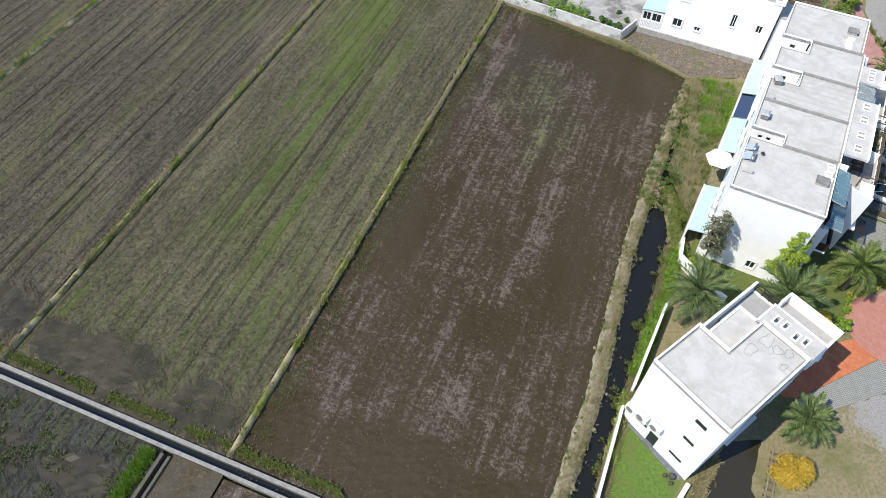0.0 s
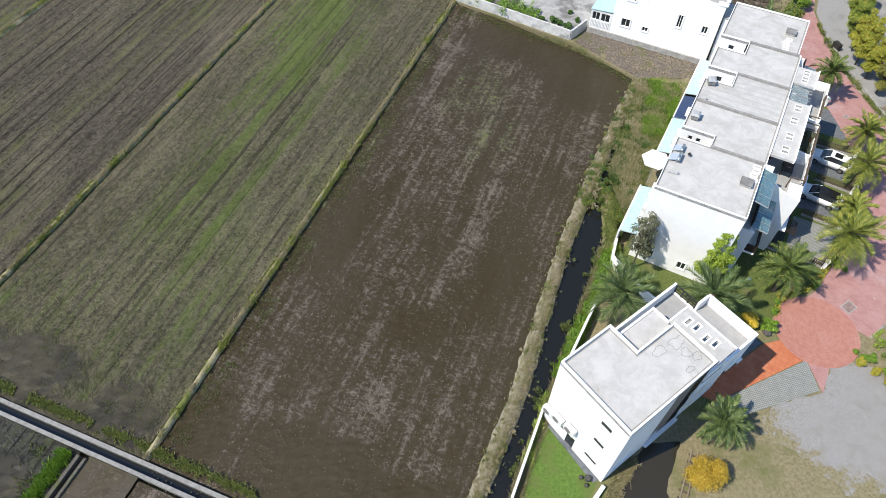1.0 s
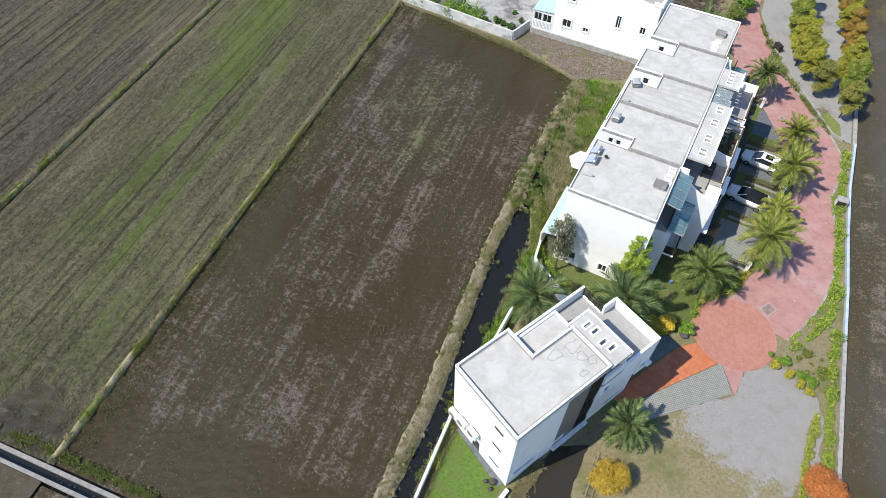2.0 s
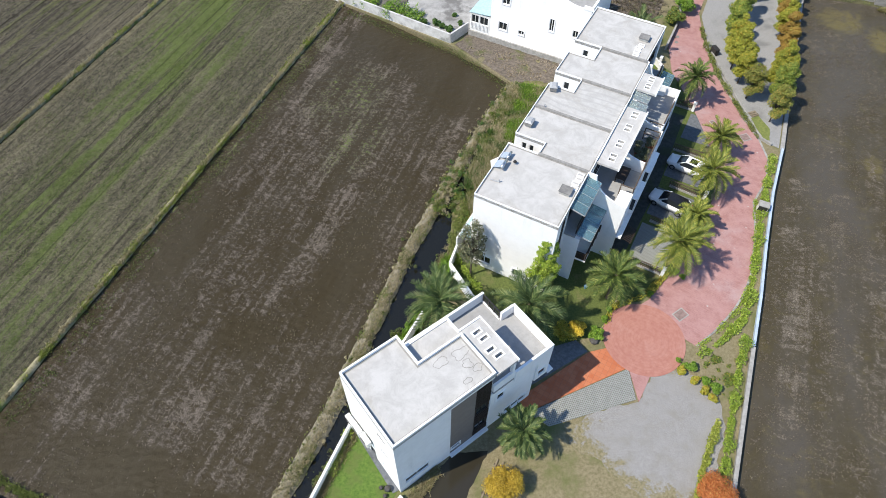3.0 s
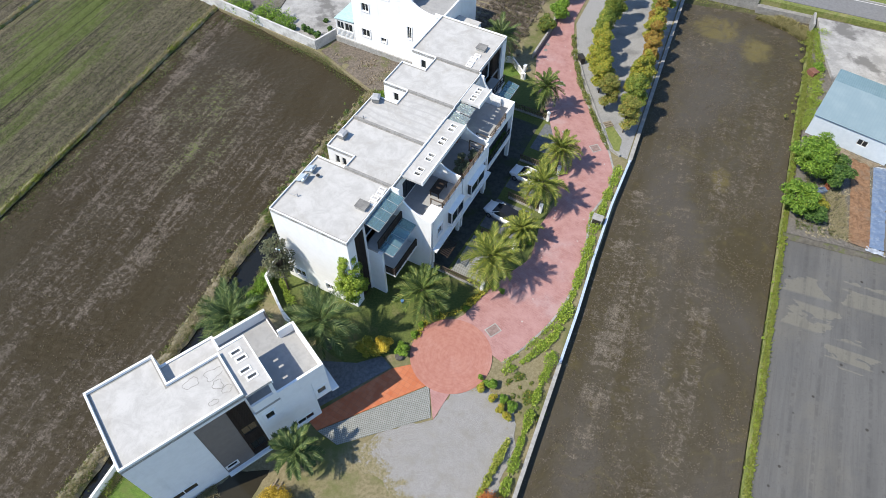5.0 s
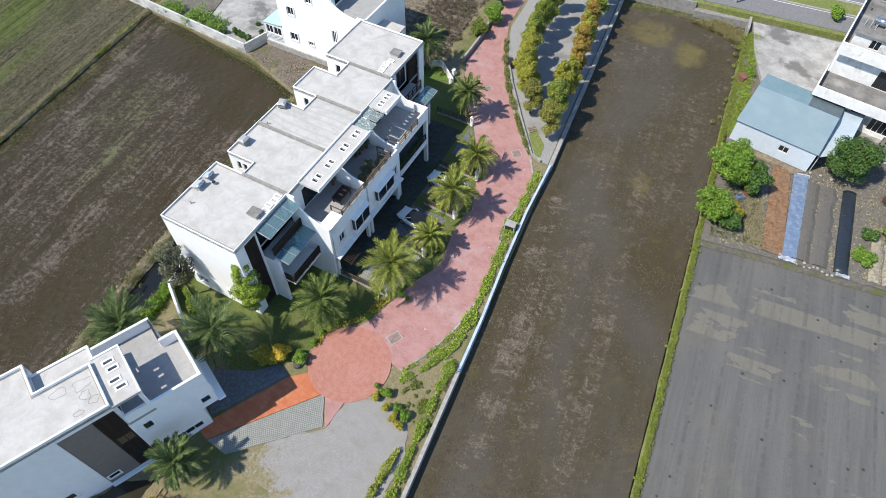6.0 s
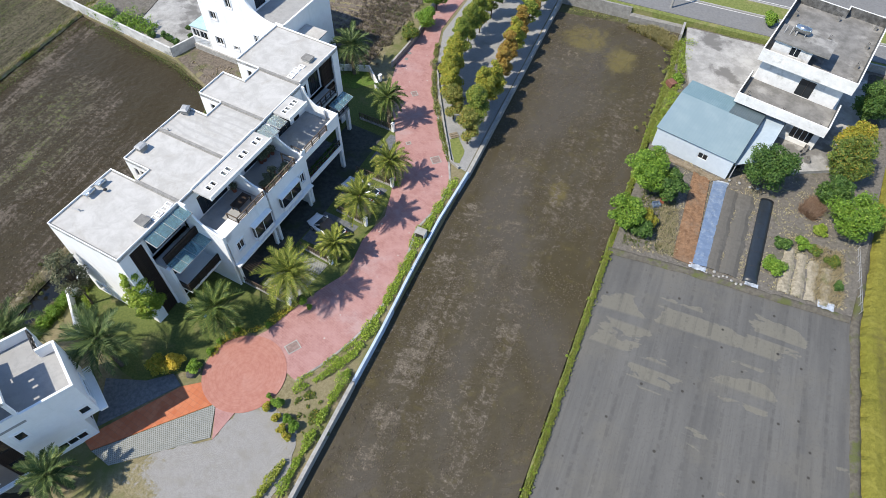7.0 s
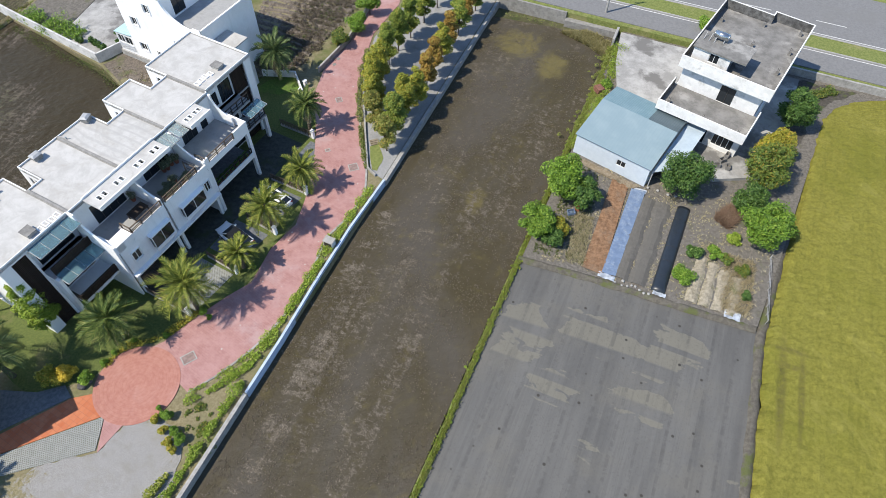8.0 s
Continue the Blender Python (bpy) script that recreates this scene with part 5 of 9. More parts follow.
def flat_roof(parent, loop, z, rise=0.28, shade_width=0.22, thick=0.22, material="roof"):
    """Slab, parapet and a foot strip with coping grey and parapet shadow in colour."""
    part("roof", Geo().prism(loop, z - 0.30, z), M[material], parent, "pale stained concrete flat roof")
    inner = parapet(parent, loop, z - 0.30, z + rise, thick)
    if not shade_width:
        return
    n, strip = len(inner), []
    for i in range(n):
        p, q, r = Vector(inner[i - 1]), Vector(inner[i]), Vector(inner[(i + 1) % n])
        a, b = (q - p).normalized(), (r - q).normalized()
        strip.append((q + Vector((-a.y, a.x)) * shade_width + Vector((-b.y, b.x)) * shade_width).to_tuple())
    part("roof_gutter", Geo().ring(inner, strip, z - 0.05, z + 0.008), M["roof_edge"], parent, "grey foot strip with coping and parapet shadow in its colour")


def rail(parent, p, q, z0, z1, gap=1.1, material="wood_rail", name="railing"):
    """Posts and three rails from p to q."""
    p, q = Vector((*p, 0)), Vector((*q, 0))
    g = Geo()
    for z, w in ((z1, 0.10), ((z0 + z1) / 2, 0.07), (z0 + 0.12, 0.07)):
        g.bar(p + Vector((0, 0, z)), q + Vector((0, 0, z)), w, w * 0.7)
    n = max(1, round((q - p).length / gap))
    for i in range(n + 1):
        s = p + (q - p) * (i / n)
        g.box(s.x - 0.05, s.y - 0.05, z0, s.x + 0.05, s.y + 0.05, z1 + 0.03)
    return part(name, g, M[material], parent, "stained wooden terrace railing")


def fin(parent, y0, y1, profile, material="white"):
    """A cross wall between two houses, its outline given in x and z."""
    n = len(profile)
    area = sum(a[0] * b[1] - b[0] * a[1] for a, b in zip(profile, profile[1:] + profile[:1]))
    pts = profile if area > 0 else profile[::-1]
    g = Geo().add([(x, y0, z) for x, z in pts] + [(x, y1, z) for x, z in pts],
                  [tuple(range(n)), tuple(range(2 * n - 1, n - 1, -1))] + [((i + 1) % n, i, n + i, n + (i + 1) % n) for i in range(n)])
    return part("party_wall", g, M[material], parent, "white cross wall with a curved top")


def sweep(x0, z0, x1, z1, n=9):
    """A hollow curve that falls steeply from (x0, z0) and runs out to (x1, z1)."""
    return [(x0 + (x1 - x0) * (1 - math.cos(math.pi / 2 * i / n)), z1 + (z0 - z1) * (1 - math.sin(math.pi / 2 * i / n))) for i in range(n + 1)]


ROW = pose(25.9, 45.1, 0, 0, 0, -28.03)       # x runs to the front, y along the row
Z = 10.05                                      # roof level
# s0, s1 of the unit; where its back starts and ends; front of its roof
UNITS = [(0.0, 7.15, 0.0, 7.15, 7.9), (7.15, 13.1, 8.65, 13.1, 8.0), (13.1, 18.9, 13.1, 16.75, 8.0), (18.9, 24.85, 18.9, 22.6, 8.1), (24.85, 31.75, 24.85, 31.75, 7.95)]
LOOKS = ["white end row house with a dark brown panel and glass canopies", "white row house with a roof terrace and wooden railing", "white row house with a plant-filled roof terrace",
         "white row house with a wide grey terrace and loggia", "white end row house with dark panels and a corner pillar"]
BACK = [3.0, 3.0, 2.7, 2.8, 2.8]               # depth of the light wells
houses = []
for k, (s0, s1, b0, b1, front) in enumerate(UNITS):
    e = thing("row_house", ROW @ pose((0, 0, 0, -0.15, -0.30)[k], 0, 0), LOOKS[k], "house", "row houses")
    houses.append(e)
    e0, e1 = s0 + (0.004 if k else 0), s1 - 0.004
    low = BACK[k]
    loop = [(0, max(b0, e0)), (low, max(b0, e0))] if b0 > s0 + 0.1 else [(0, min(e0, max(b0, s0)) if k != 4 else e0)]
    if b0 > s0 + 0.1:
        loop += [(low, e0)]
    loop += [(front, e0), (front, e1)]
    if b1 < s1 - 0.1:
        loop += [(low, e1), (low, b1), (0, b1)]
    else:
        loop += [(0, e1)]
    flat_roof(e, loop, Z, 0.16, 0.14, 0.07, "roof_rippled" if k == 2 else "roof")
    # outer walls, storey by storey openings on the seen faces
    if k == 0:
        holes = [(0.85, 2.15, 0.8, 1.95), (4.5, 5.3, 0.85, 1.9)]
        wall(e, "y", 0.0, 0.2, 0.0, front, -0.1, Z - 0.30, M["white"], holes)
        for a, b, c, d in holes:
            window(e, "y", 0.0, -1, a, b, c, d, 0.10)
    wall(e, "x", 0.0, 0.2, max(b0, e0) + (0.2 if k == 0 else 0), b1 if b1 < s1 - 0.1 else e1, -0.1, Z - 0.30, M["white"], [(max(b0, s0) + 1.0, max(b0, s0) + 2.2, 4.3, 5.4), (max(b0, s0) + 1.0, max(b0, s0) + 2.2, 7.4, 8.5), (b1 - 1.6, b1 - 0.7, 7.4, 8.4)])
    for a, b, c, d in ((max(b0, s0) + 1.0, max(b0, s0) + 2.2, 4.3, 5.4), (max(b0, s0) + 1.0, max(b0, s0) + 2.2, 7.4, 8.5), (b1 - 1.6, b1 - 0.7, 7.4, 8.4)):
        window(e, "x", 0.0, -1, a, b, c, d)
    if b0 > s0 + 0.1:
        holes = [(0.8, 1.25, 8.3, 9.3), (1.55, 2.0, 8.3, 9.3)]
        wall(e, "y", b0, 0.2, 0.2, low, -0.1, Z - 0.30, M["white"], holes)
        wall(e, "x", low, 0.2, e0, b0, -0.1, Z - 0.30, M["white"])
        for a, b, c, d in holes:
            window(e, "y", b0, -1, a, b, c, d, 0.0, 0)
    if b1 < s1 - 0.1:
        wall(e, "y", b1, -0.2, 0.2, low, -0.1, Z - 0.30, M["white"])
        wall(e, "x", low, 0.2, b1, e1, -0.1, Z - 0.30, M["white"])
    if k in (3, 4):
        wall(e, "y", e0, 0.2, 0.2, low, -0.1, Z - 0.30, M["white"], [(1.1, 1.7, 8.2, 9.2)])
        window(e, "y", e0, -1, 1.1, 1.7, 8.2, 9.2, 0.0, 0)
    if k == 4:
        wall(e, "y", e1, -0.2, 0.2, front - 0.2, -0.1, Z - 0.30, M["white"], [(3.0, 3.9, 4.4, 5.4), (3.0, 3.9, 7.4, 8.4)])
        for c in (4.4, 7.4):
            window(e, "y", e1, 1, 3.0, 3.9, c, c + 1.0)
    # floors inside, that close the view through the openings
    for z in (3.2, 6.55):
        slab(e, "floor", 0.25, max(b0, s0) + 0.22, front - 0.25, e1 - 0.22, z - 0.2, z, M["deck"])

# low dividers between the roofs, their cast shadow put into the grey
for k, y, x0 in ((0, 7.15, 3.0), (1, 13.1, 0.05), (2, 18.9, 2.72), (3, 24.85, 2.82)):
    part("roof_divider", Geo().box(x0, y - 0.115, Z - 0.01, 7.9, y + 0.115, Z + 0.175), M["roof_edge"], houses[k], "low divider between two roofs, its shadow put into the grey")

# first house: panel strip, fin, two balconies under glass
e = houses[0]
wall(e, "x", 7.9, -0.2, 0.2, 1.05, -0.1, Z - 0.30, M["white"])
wall(e, "x", 7.9, -0.2, 2.62, 7.14, 0.0, 6.3, M["white"], [(3.2, 6.6, 0.1, 2.5), (3.2, 6.6, 3.4, 5.6)])
wall(e, "x", 7.2, -0.2, 2.62, 7.14, 6.3, Z - 0.30, M["white"], [(3.1, 6.7, 6.7, 9.0)])
wall(e, "x", 7.9, -0.7, 2.45, 2.62, -0.1, Z - 0.30, M["white"])
panel = part("panel_backing", Geo().box(7.55, 1.05, 0.0, 7.7, 2.45, Z - 0.45), M["brown"], e, "dark brown wall panel")
slat = Geo().box(-0.04, -0.7, -0.035, 0.04, 0.7, 0.035)
first = None
for i in range(62):
    m = pose(7.76, 1.75, 0.3 + 0.15 * i)
    if first is None:
        first = part("slat", slat, M["brown"], panel, "dark brown louvre slat")
        first.matrix_basis = m
    else:
        alike("slat", first.data, panel, m)
part("panel_frame", Geo().box(7.7, 1.05, Z - 0.45, 7.9, 2.45, Z - 0.30), M["white"], e)
for a, b, c, d in ((3.2, 6.6, 0.1, 2.5), (3.2, 6.6, 3.4, 5.6)):
    window(e, "x", 7.9, 1, a, b, c, d, 0, 3, "dark_metal")
window(e, "x", 7.2, 1, 3.1, 6.7, 6.7, 9.0, 0, 3, "dark_metal")
slab(e, "balcony", 7.9, 2.95, 10.4, 6.95, 3.05, 3.3, M["white"])
slab(e, "balcony", 7.2, 2.62, 8.95, 6.95, 6.3, 6.55, M["deck"])
part("fin_wall", Geo().box(7.9, 2.62, 0, 9.4, 2.9, 6.35), M["white"], e)
for x, y0, y1, z, h in ((10.33, 2.95, 6.95, 3.3, 0.95), (8.88, 2.9, 6.95, 6.55, 0.95)):
    front = part("balustrade", Geo().box(x - 0.07, y0, z + h - 0.02, x + 0.07, y1, z + h + 0.06), M["brown"], e, "dark brown slatted balcony front")
    for i in range(7):
        part("slat", Geo().box(x - 0.03, y0, z + 0.04 + i * h / 7.6, x + 0.03, y1, z + 0.03 + (i + 0.8) * h / 7.6), M["brown"], front)
    for i in range(5):
        y = y0 + 0.05 + (y1 - y0 - 0.1) * i / 4
        part("post", Geo().box(x + 0.031, y - 0.04, z, x + 0.08, y + 0.04, z + h - 0.02), M["brown"], front)
side_front = part("balustrade", Geo().box(7.95, 2.88, 4.22, 10.26, 3.0, 4.3), M["brown"], e, "dark brown slatted balcony side")
for i in range(7):
    part("slat", Geo().box(7.95, 2.92, 3.34 + i * 0.125, 10.26, 2.97, 3.33 + (i + 0.8) * 0.125), M["brown"], side_front)


def canopy(parent, x0, z0, x1, z1, y0, y1, panes, glass_name):
    """A sloping glass roof: steel bars and one pane between each two."""
    g = Geo()
    step = (y1 - y0) / panes
    for i in range(panes + 1):
        y = y0 + step * i
        g.bar((x0, y, z0), (x1, y, z1), 0.06, 0.08)
    for x, z in ((x0, z0), (x1, z1)):
        g.bar((x, y0, z), (x, y1, z), 0.07, 0.07)
    top = part("canopy_frame", g, M["grey_metal"], parent, "grey steel canopy frame")
    me = None
    for i in range(panes):
        a, b = y0 + step * i + 0.03, y0 + step * (i + 1) - 0.03
        q = Geo().add([(x0, a, z0 + 0.05), (x1, a, z1 + 0.05), (x1, b, z1 + 0.05), (x0, b, z0 + 0.05), (x0, a, z0 + 0.065), (x1, a, z1 + 0.065), (x1, b, z1 + 0.065), (x0, b, z0 + 0.065)],
                      [(0, 3, 2, 1), (4, 5, 6, 7), (0, 1, 5, 4), (1, 2, 6, 5), (2, 3, 7, 6), (3, 0, 4, 7)])
        part("pane", q, M[glass_name], top, "tinted blue-green glass pane")


canopy(e, 7.95, 9.75, 9.25, 9.45, 2.75, 7.05, 4, "teal_glass")
canopy(e, 8.98, 6.6, 10.4, 6.4, 2.85, 7.0, 4, "teal_glass")
fin(e, 6.95, 7.145, [(7.9, 0.0), (11.8, 0.0), (12.0, 7.0)] + sweep(8.7, 10.2, 12.0, 7.6)[::-1] + [(7.9, 10.2)])

# second and third house: deep roof edge over terraces, bay below
for k, (y0, y1) in ((1, (7.154, 13.096)), (2, (13.104, 18.896))):
    e = houses[k]
    a = 8.7 if k == 1 else y0
    b = y1 if k == 1 else 17.2
    rows = [(8.85, 9.4, s - 0.16, s + 0.16) for s in ((9.6, 10.2, 11.6, 12.2) if k == 1 else (14.0, 14.6, 16.0, 16.6))]
    slab(e, "roof_edge", 8.004, a, 10.05, b, 9.9, 10.12, M["roof"], rows, "pale overhanging roof edge with cut openings")
    for q in rows:
        part("opening_rim", Geo().ring([(q[0] - 0.07, q[2] - 0.07), (q[1] + 0.07, q[2] - 0.07), (q[1] + 0.07, q[3] + 0.07), (q[0] - 0.07, q[3] + 0.07)], [(q[0], q[2]), (q[1], q[2]), (q[1], q[3]), (q[0], q[3])], 10.1, 10.16), M["white"], e)
    part("roof_lip", Geo().box(10.05, a, 9.86, 10.17, b, 10.3), M["white"], e)
    part("roof_lip", Geo().box(7.9, a + 0.02, 9.92, 8.02, b, 10.33), M["white"], e)
    wall(e, "x", 8.0, -0.2, y0 + 0.2, y1 - 0.2, 6.55, Z - 0.30, M["white"], [(y0 + 1.6, y1 - 0.9, 6.65, 9.0)])
    window(e, "x", 8.0, 1, y0 + 1.6, y1 - 0.9, 6.65, 9.0, 0, 3, "dark_metal")
    slab(e, "terrace_floor", 8.0, y0, 11.9, y1, 6.35, 6.6, M["deck"], (), "grey screed roof terrace")
    wall(e, "x", 12.0, -0.18, y0 + 0.1, y1 - 0.1, 3.3, 7.35 if k == 1 else 7.3, M["white"], [(y0 + 0.9, y0 + 1.8, 4.4, 5.6)] if k == 1 else [(y0 + 4.6, y0 + 5.3, 4.3, 5.6)])
    window(e, "x", 12.0, 1, *((y0 + 0.9, y0 + 1.8, 4.4, 5.6) if k == 1 else (y0 + 4.6, y0 + 5.3, 4.3, 5.6)), 0.1, 1)
    wall(e, "y", y0 + (0.1 if k == 1 else 0.1), 0.18, 8.0, 11.82, 3.3, 6.35, M["white"])
    slab(e, "sill_slab", 11.0, y0, 12.45, y1, 3.1, 3.3, M["white"])
    wall(e, "x", 8.6, -0.2, y0 + 0.2, y1 - 0.2, 0.0, 3.1, M["white"], [(y0 + 0.6, y0 + 1.6, 0.05, 2.2), (y0 + 2.2, y1 - 0.5, 0.05, 2.5)])
    window(e, "x", 8.6, 1, y0 + 0.6, y0 + 1.6, 0.05, 2.2, 0, 0, "dark_metal")
    window(e, "x", 8.6, 1, y0 + 2.2, y1 - 0.5, 0.05, 2.5, 0, 3, "dark_metal")
    for y in (y0 + 0.15, y1 - 0.45):
        part("pillar", Geo().box(11.6, y, 0.0, 11.95, y + 0.3, 3.1), M["white"], e)
rail(houses[1], (11.9, 9.2), (11.9, 12.85), 7.35, 8.0)
rail(houses[1], (11.9, 9.2), (10.7, 9.2), 6.6, 8.0)
rail(houses[2], (11.9, 13.35), (11.9, 17.6), 7.3, 8.0)
rail(houses[2], (11.9, 17.6), (10.4, 17.6), 6.6, 8.0)
fin(houses[1], 12.92, 13.09, [(8.0, 3.3), (11.8, 3.3), (11.8, 7.35)] + sweep(9.0, 9.9, 11.8, 7.9)[::-1] + [(8.0, 9.9)])
fin(houses[2], 18.72, 18.89, [(8.0, 0.0), (11.8, 0.0), (11.8, 7.2)] + sweep(8.6, 9.8, 11.8, 7.5)[::-1] + [(8.0, 9.8)])
part("bay_side", Geo().prism([(9.6, 7.16), (12.0, 7.16), (12.0, 9.1), (10.8, 9.1), (10.8, 7.5), (9.6, 7.5)], 6.6, 7.45), M["white"], houses[1])
# bay windows on the second and third fronts
for k, y0, y1, z0, z1 in ((1, 10.2, 12.6, 3.7, 5.9), (2, 14.3, 17.2, 3.8, 5.8)):
    e = houses[k]
    bay = part("bay_window", Geo().box(12.004, y0, z0, 12.45, y1, z0 + 0.45), M["white"], e, "white bay window box")
    part("hood", Geo().box(12.004, y0 - 0.08, z1 - 0.14, 12.53, y1 + 0.08, z1), M["white"], bay)
    part("pane", Geo().box(12.37, y0 + 0.06, z0 + 0.45, 12.41, y1 - 0.06, z1 - 0.14), M["pane"], bay, "dark reflective window glass")
    for y in (y0 + 0.02, y1 - 0.06):
        part("side_pane", Geo().box(12.01, y, z0 + 0.45, 12.35, y + 0.04, z1 - 0.14), M["pane"], bay)
    for y in (y0 + 0.03, (y0 + y1) / 2, y1 - 0.03):
        part("mullion", Geo().box(12.35, y - 0.03, z0 + 0.45, 12.44, y + 0.03, z1 - 0.14), M["frame"], bay)
# pergola over the second house's door
e = houses[1]
g = Geo()
for i in range(9):
    g.bar((12.45, 7.5 + 0.22 * i, 3.0), (13.5, 7.5 + 0.22 * i, 2.75), 0.05, 0.07)
for x, z in ((12.5, 2.94), (13.4, 2.72)):
    g.bar((x, 7.4, z), (x, 9.4, z), 0.08, 0.08)
part("pergola", g, M["brown"], e, "dark slatted door canopy")
canopy(houses[2], 8.05, 9.85, 9.8, 9.7, 17.3, 18.7, 2, "green_glass")

# fourth house: terrace with loggia below
e = houses[3]
y0, y1 = 18.904, 24.846
rows = [(8.85, 9.35, s - 0.15, s + 0.15) for s in (20.8, 21.3, 22.0, 22.5)]
slab(e, "roof_edge", 8.104, 20.2, 10.1, 23.0, 9.9, 10.12, M["roof"], rows, "pale overhanging roof edge with cut openings")
for q in rows:
    part("opening_rim", Geo().ring([(q[0] - 0.07, q[2] - 0.07), (q[1] + 0.07, q[2] - 0.07), (q[1] + 0.07, q[3] + 0.07), (q[0] - 0.07, q[3] + 0.07)], [(q[0], q[2]), (q[1], q[2]), (q[1], q[3]), (q[0], q[3])], 10.1, 10.16), M["white"], e)
part("roof_lip", Geo().box(10.1, 20.2, 9.86, 10.22, 23.0, 10.3), M["white"], e)
canopy(e, 8.15, 9.85, 9.8, 9.7, 18.95, 20.15, 2, "green_glass")
wall(e, "x", 8.1, -0.2, y0 + 0.2, y1 - 0.2, 6.6, Z - 0.30, M["white"], [(20.2, 22.2, 6.7, 9.0), (22.8, 23.7, 6.7, 8.8)])
window(e, "x", 8.1, 1, 20.2, 22.2, 6.7, 9.0, 0, 2, "dark_metal")
window(e, "x", 8.1, 1, 22.8, 23.7, 6.7, 8.8, 0, 0, "dark_metal")
slab(e, "terrace_floor", 8.1, y0, 11.8, 25.0, 6.55, 6.8, M["deck"], (), "wide grey screed terrace")
part("parapet", Geo().box(11.8, y0, 6.3, 12.0, 19.4, 7.7).box(11.8, 19.4, 6.3, 12.0, 23.2, 7.0).box(11.8, 23.2, 6.3, 12.0, 25.2, 7.75).box(8.1, 25.0, 6.3, 11.8, 25.2, 7.75), M["white"], e)
rail(e, (11.9, 19.45), (11.9, 23.15), 7.0, 7.75)
rail(e, (11.9, 19.1), (10.6, 19.1), 6.8, 7.75)
for y in (y0, 24.85):
    part("pillar", Geo().box(11.6, y, 0.0, 12.0, y + 0.35, 6.3), M["white"], e)
slab(e, "balcony", 8.3, y0 + 0.35, 12.0, 24.84, 3.05, 3.3, M["slate"])
part("balcony_edge", Geo().box(12.004, y0 + 0.36, 3.0, 12.12, 24.84, 3.65), M["white"], e, "white balcony upstand")
wall(e, "x", 9.2, -0.2, y0 + 0.2, y1 - 0.1, 0.0, 6.3, M["taupe"], [(19.6, 21.2, 3.4, 5.6), (21.9, 24.2, 3.4, 5.6), (19.6, 21.4, 0.05, 2.4), (22.0, 24.3, 0.05, 2.4)])
for a, b, c, d in ((19.6, 21.2, 3.4, 5.6), (21.9, 24.2, 3.4, 5.6), (19.6, 21.4, 0.05, 2.4), (22.0, 24.3, 0.05, 2.4)):
    window(e, "x", 9.2, 1, a, b, c, d, 0, 2, "dark_metal")
rail(e, (11.9, 19.3), (11.9, 24.8), 3.3, 4.2, 0.9, "dark_metal")
fin(e, 24.66, 24.84, [(8.1, 6.8), (10.6, 6.8), (10.6, 7.8)] + sweep(8.5, 10.0, 10.6, 7.9)[::-1] + [(8.1, 10.0)])

# fifth house: corner pillar, dark panels, balconies
e = houses[4]
wall(e, "x", 7.95, -0.2, 30.75, 31.74, -0.1, Z - 0.30, M["white"])
wall(e, "x", 7.3, -0.2, 25.0, 29.0, 0.0, Z - 0.30, M["white"], [(25.4, 26.6, 6.9, 8.6), (27.0, 28.8, 6.65, 9.0), (25.6, 28.6, 3.4, 5.6), (25.6, 28.6, 0.1, 2.5)])
for a, b, c, d in ((25.4, 26.6, 6.9, 8.6), (27.0, 28.8, 6.65, 9.0), (25.6, 28.6, 3.4, 5.6), (25.6, 28.6, 0.1, 2.5)):
    window(e, "x", 7.3, 1, a, b, c, d, 0, 2, "dark_metal")
panel = part("panel_backing", Geo().box(7.35, 29.0, 0.0, 7.55, 30.75, Z - 0.30), M["brown"], e, "dark brown wall panel")
first = None
for i in range(62):
    m = pose(7.6, 29.88, 0.3 + 0.15 * i)
    if first is None:
        first = part("slat", Geo().box(-0.04, -0.86, -0.035, 0.04, 0.86, 0.035), M["brown"], panel, "dark brown louvre slat")
        first.matrix_basis = m
    else:
        alike("slat", first.data, panel, m)
slab(e, "balcony", 7.3, 25.25, 9.3, 29.0, 6.3, 6.55, M["deck"])
slab(e, "balcony", 7.3, 25.25, 9.4, 30.6, 3.05, 3.3, M["deck"])
rail(e, (9.2, 25.4), (9.2, 28.9), 6.55, 7.5, 0.9, "dark_metal")
rail(e, (9.3, 25.4), (9.3, 30.5), 3.3, 4.2, 0.9, "dark_metal")
part("pillar", Geo().box(9.0, 30.2, 0.0, 9.4, 30.6, 3.05), M["white"], e)

canopy(e, 9.42, 6.05, 10.7, 5.85, 27.2, 29.9, 3, "teal_glass")

# roof furniture of the row
for k, spots in ((0, [(7.4, 4.75), (7.3, 5.35), (7.4, 5.95), (7.35, 6.5)]), (4, [(6.55, 25.4), (6.5, 26.0), (6.45, 26.7), (6.6, 27.3)])):
    for x, y in spots:
        vent = part("roof_hatch", Geo().ring([(x - 0.33, y - 0.22), (x + 0.33, y - 0.22), (x + 0.33, y + 0.22), (x - 0.33, y + 0.22)], [(x - 0.23, y - 0.13), (x + 0.23, y - 0.13), (x + 0.23, y + 0.13), (x - 0.23, y + 0.13)], Z - 0.01, Z + 0.10), M["white"], houses[k], "small white raised roof opening")
        part("cover", Geo().box(x - 0.23, y - 0.13, Z, x + 0.23, y + 0.13, Z + 0.05), M["roof"], vent)
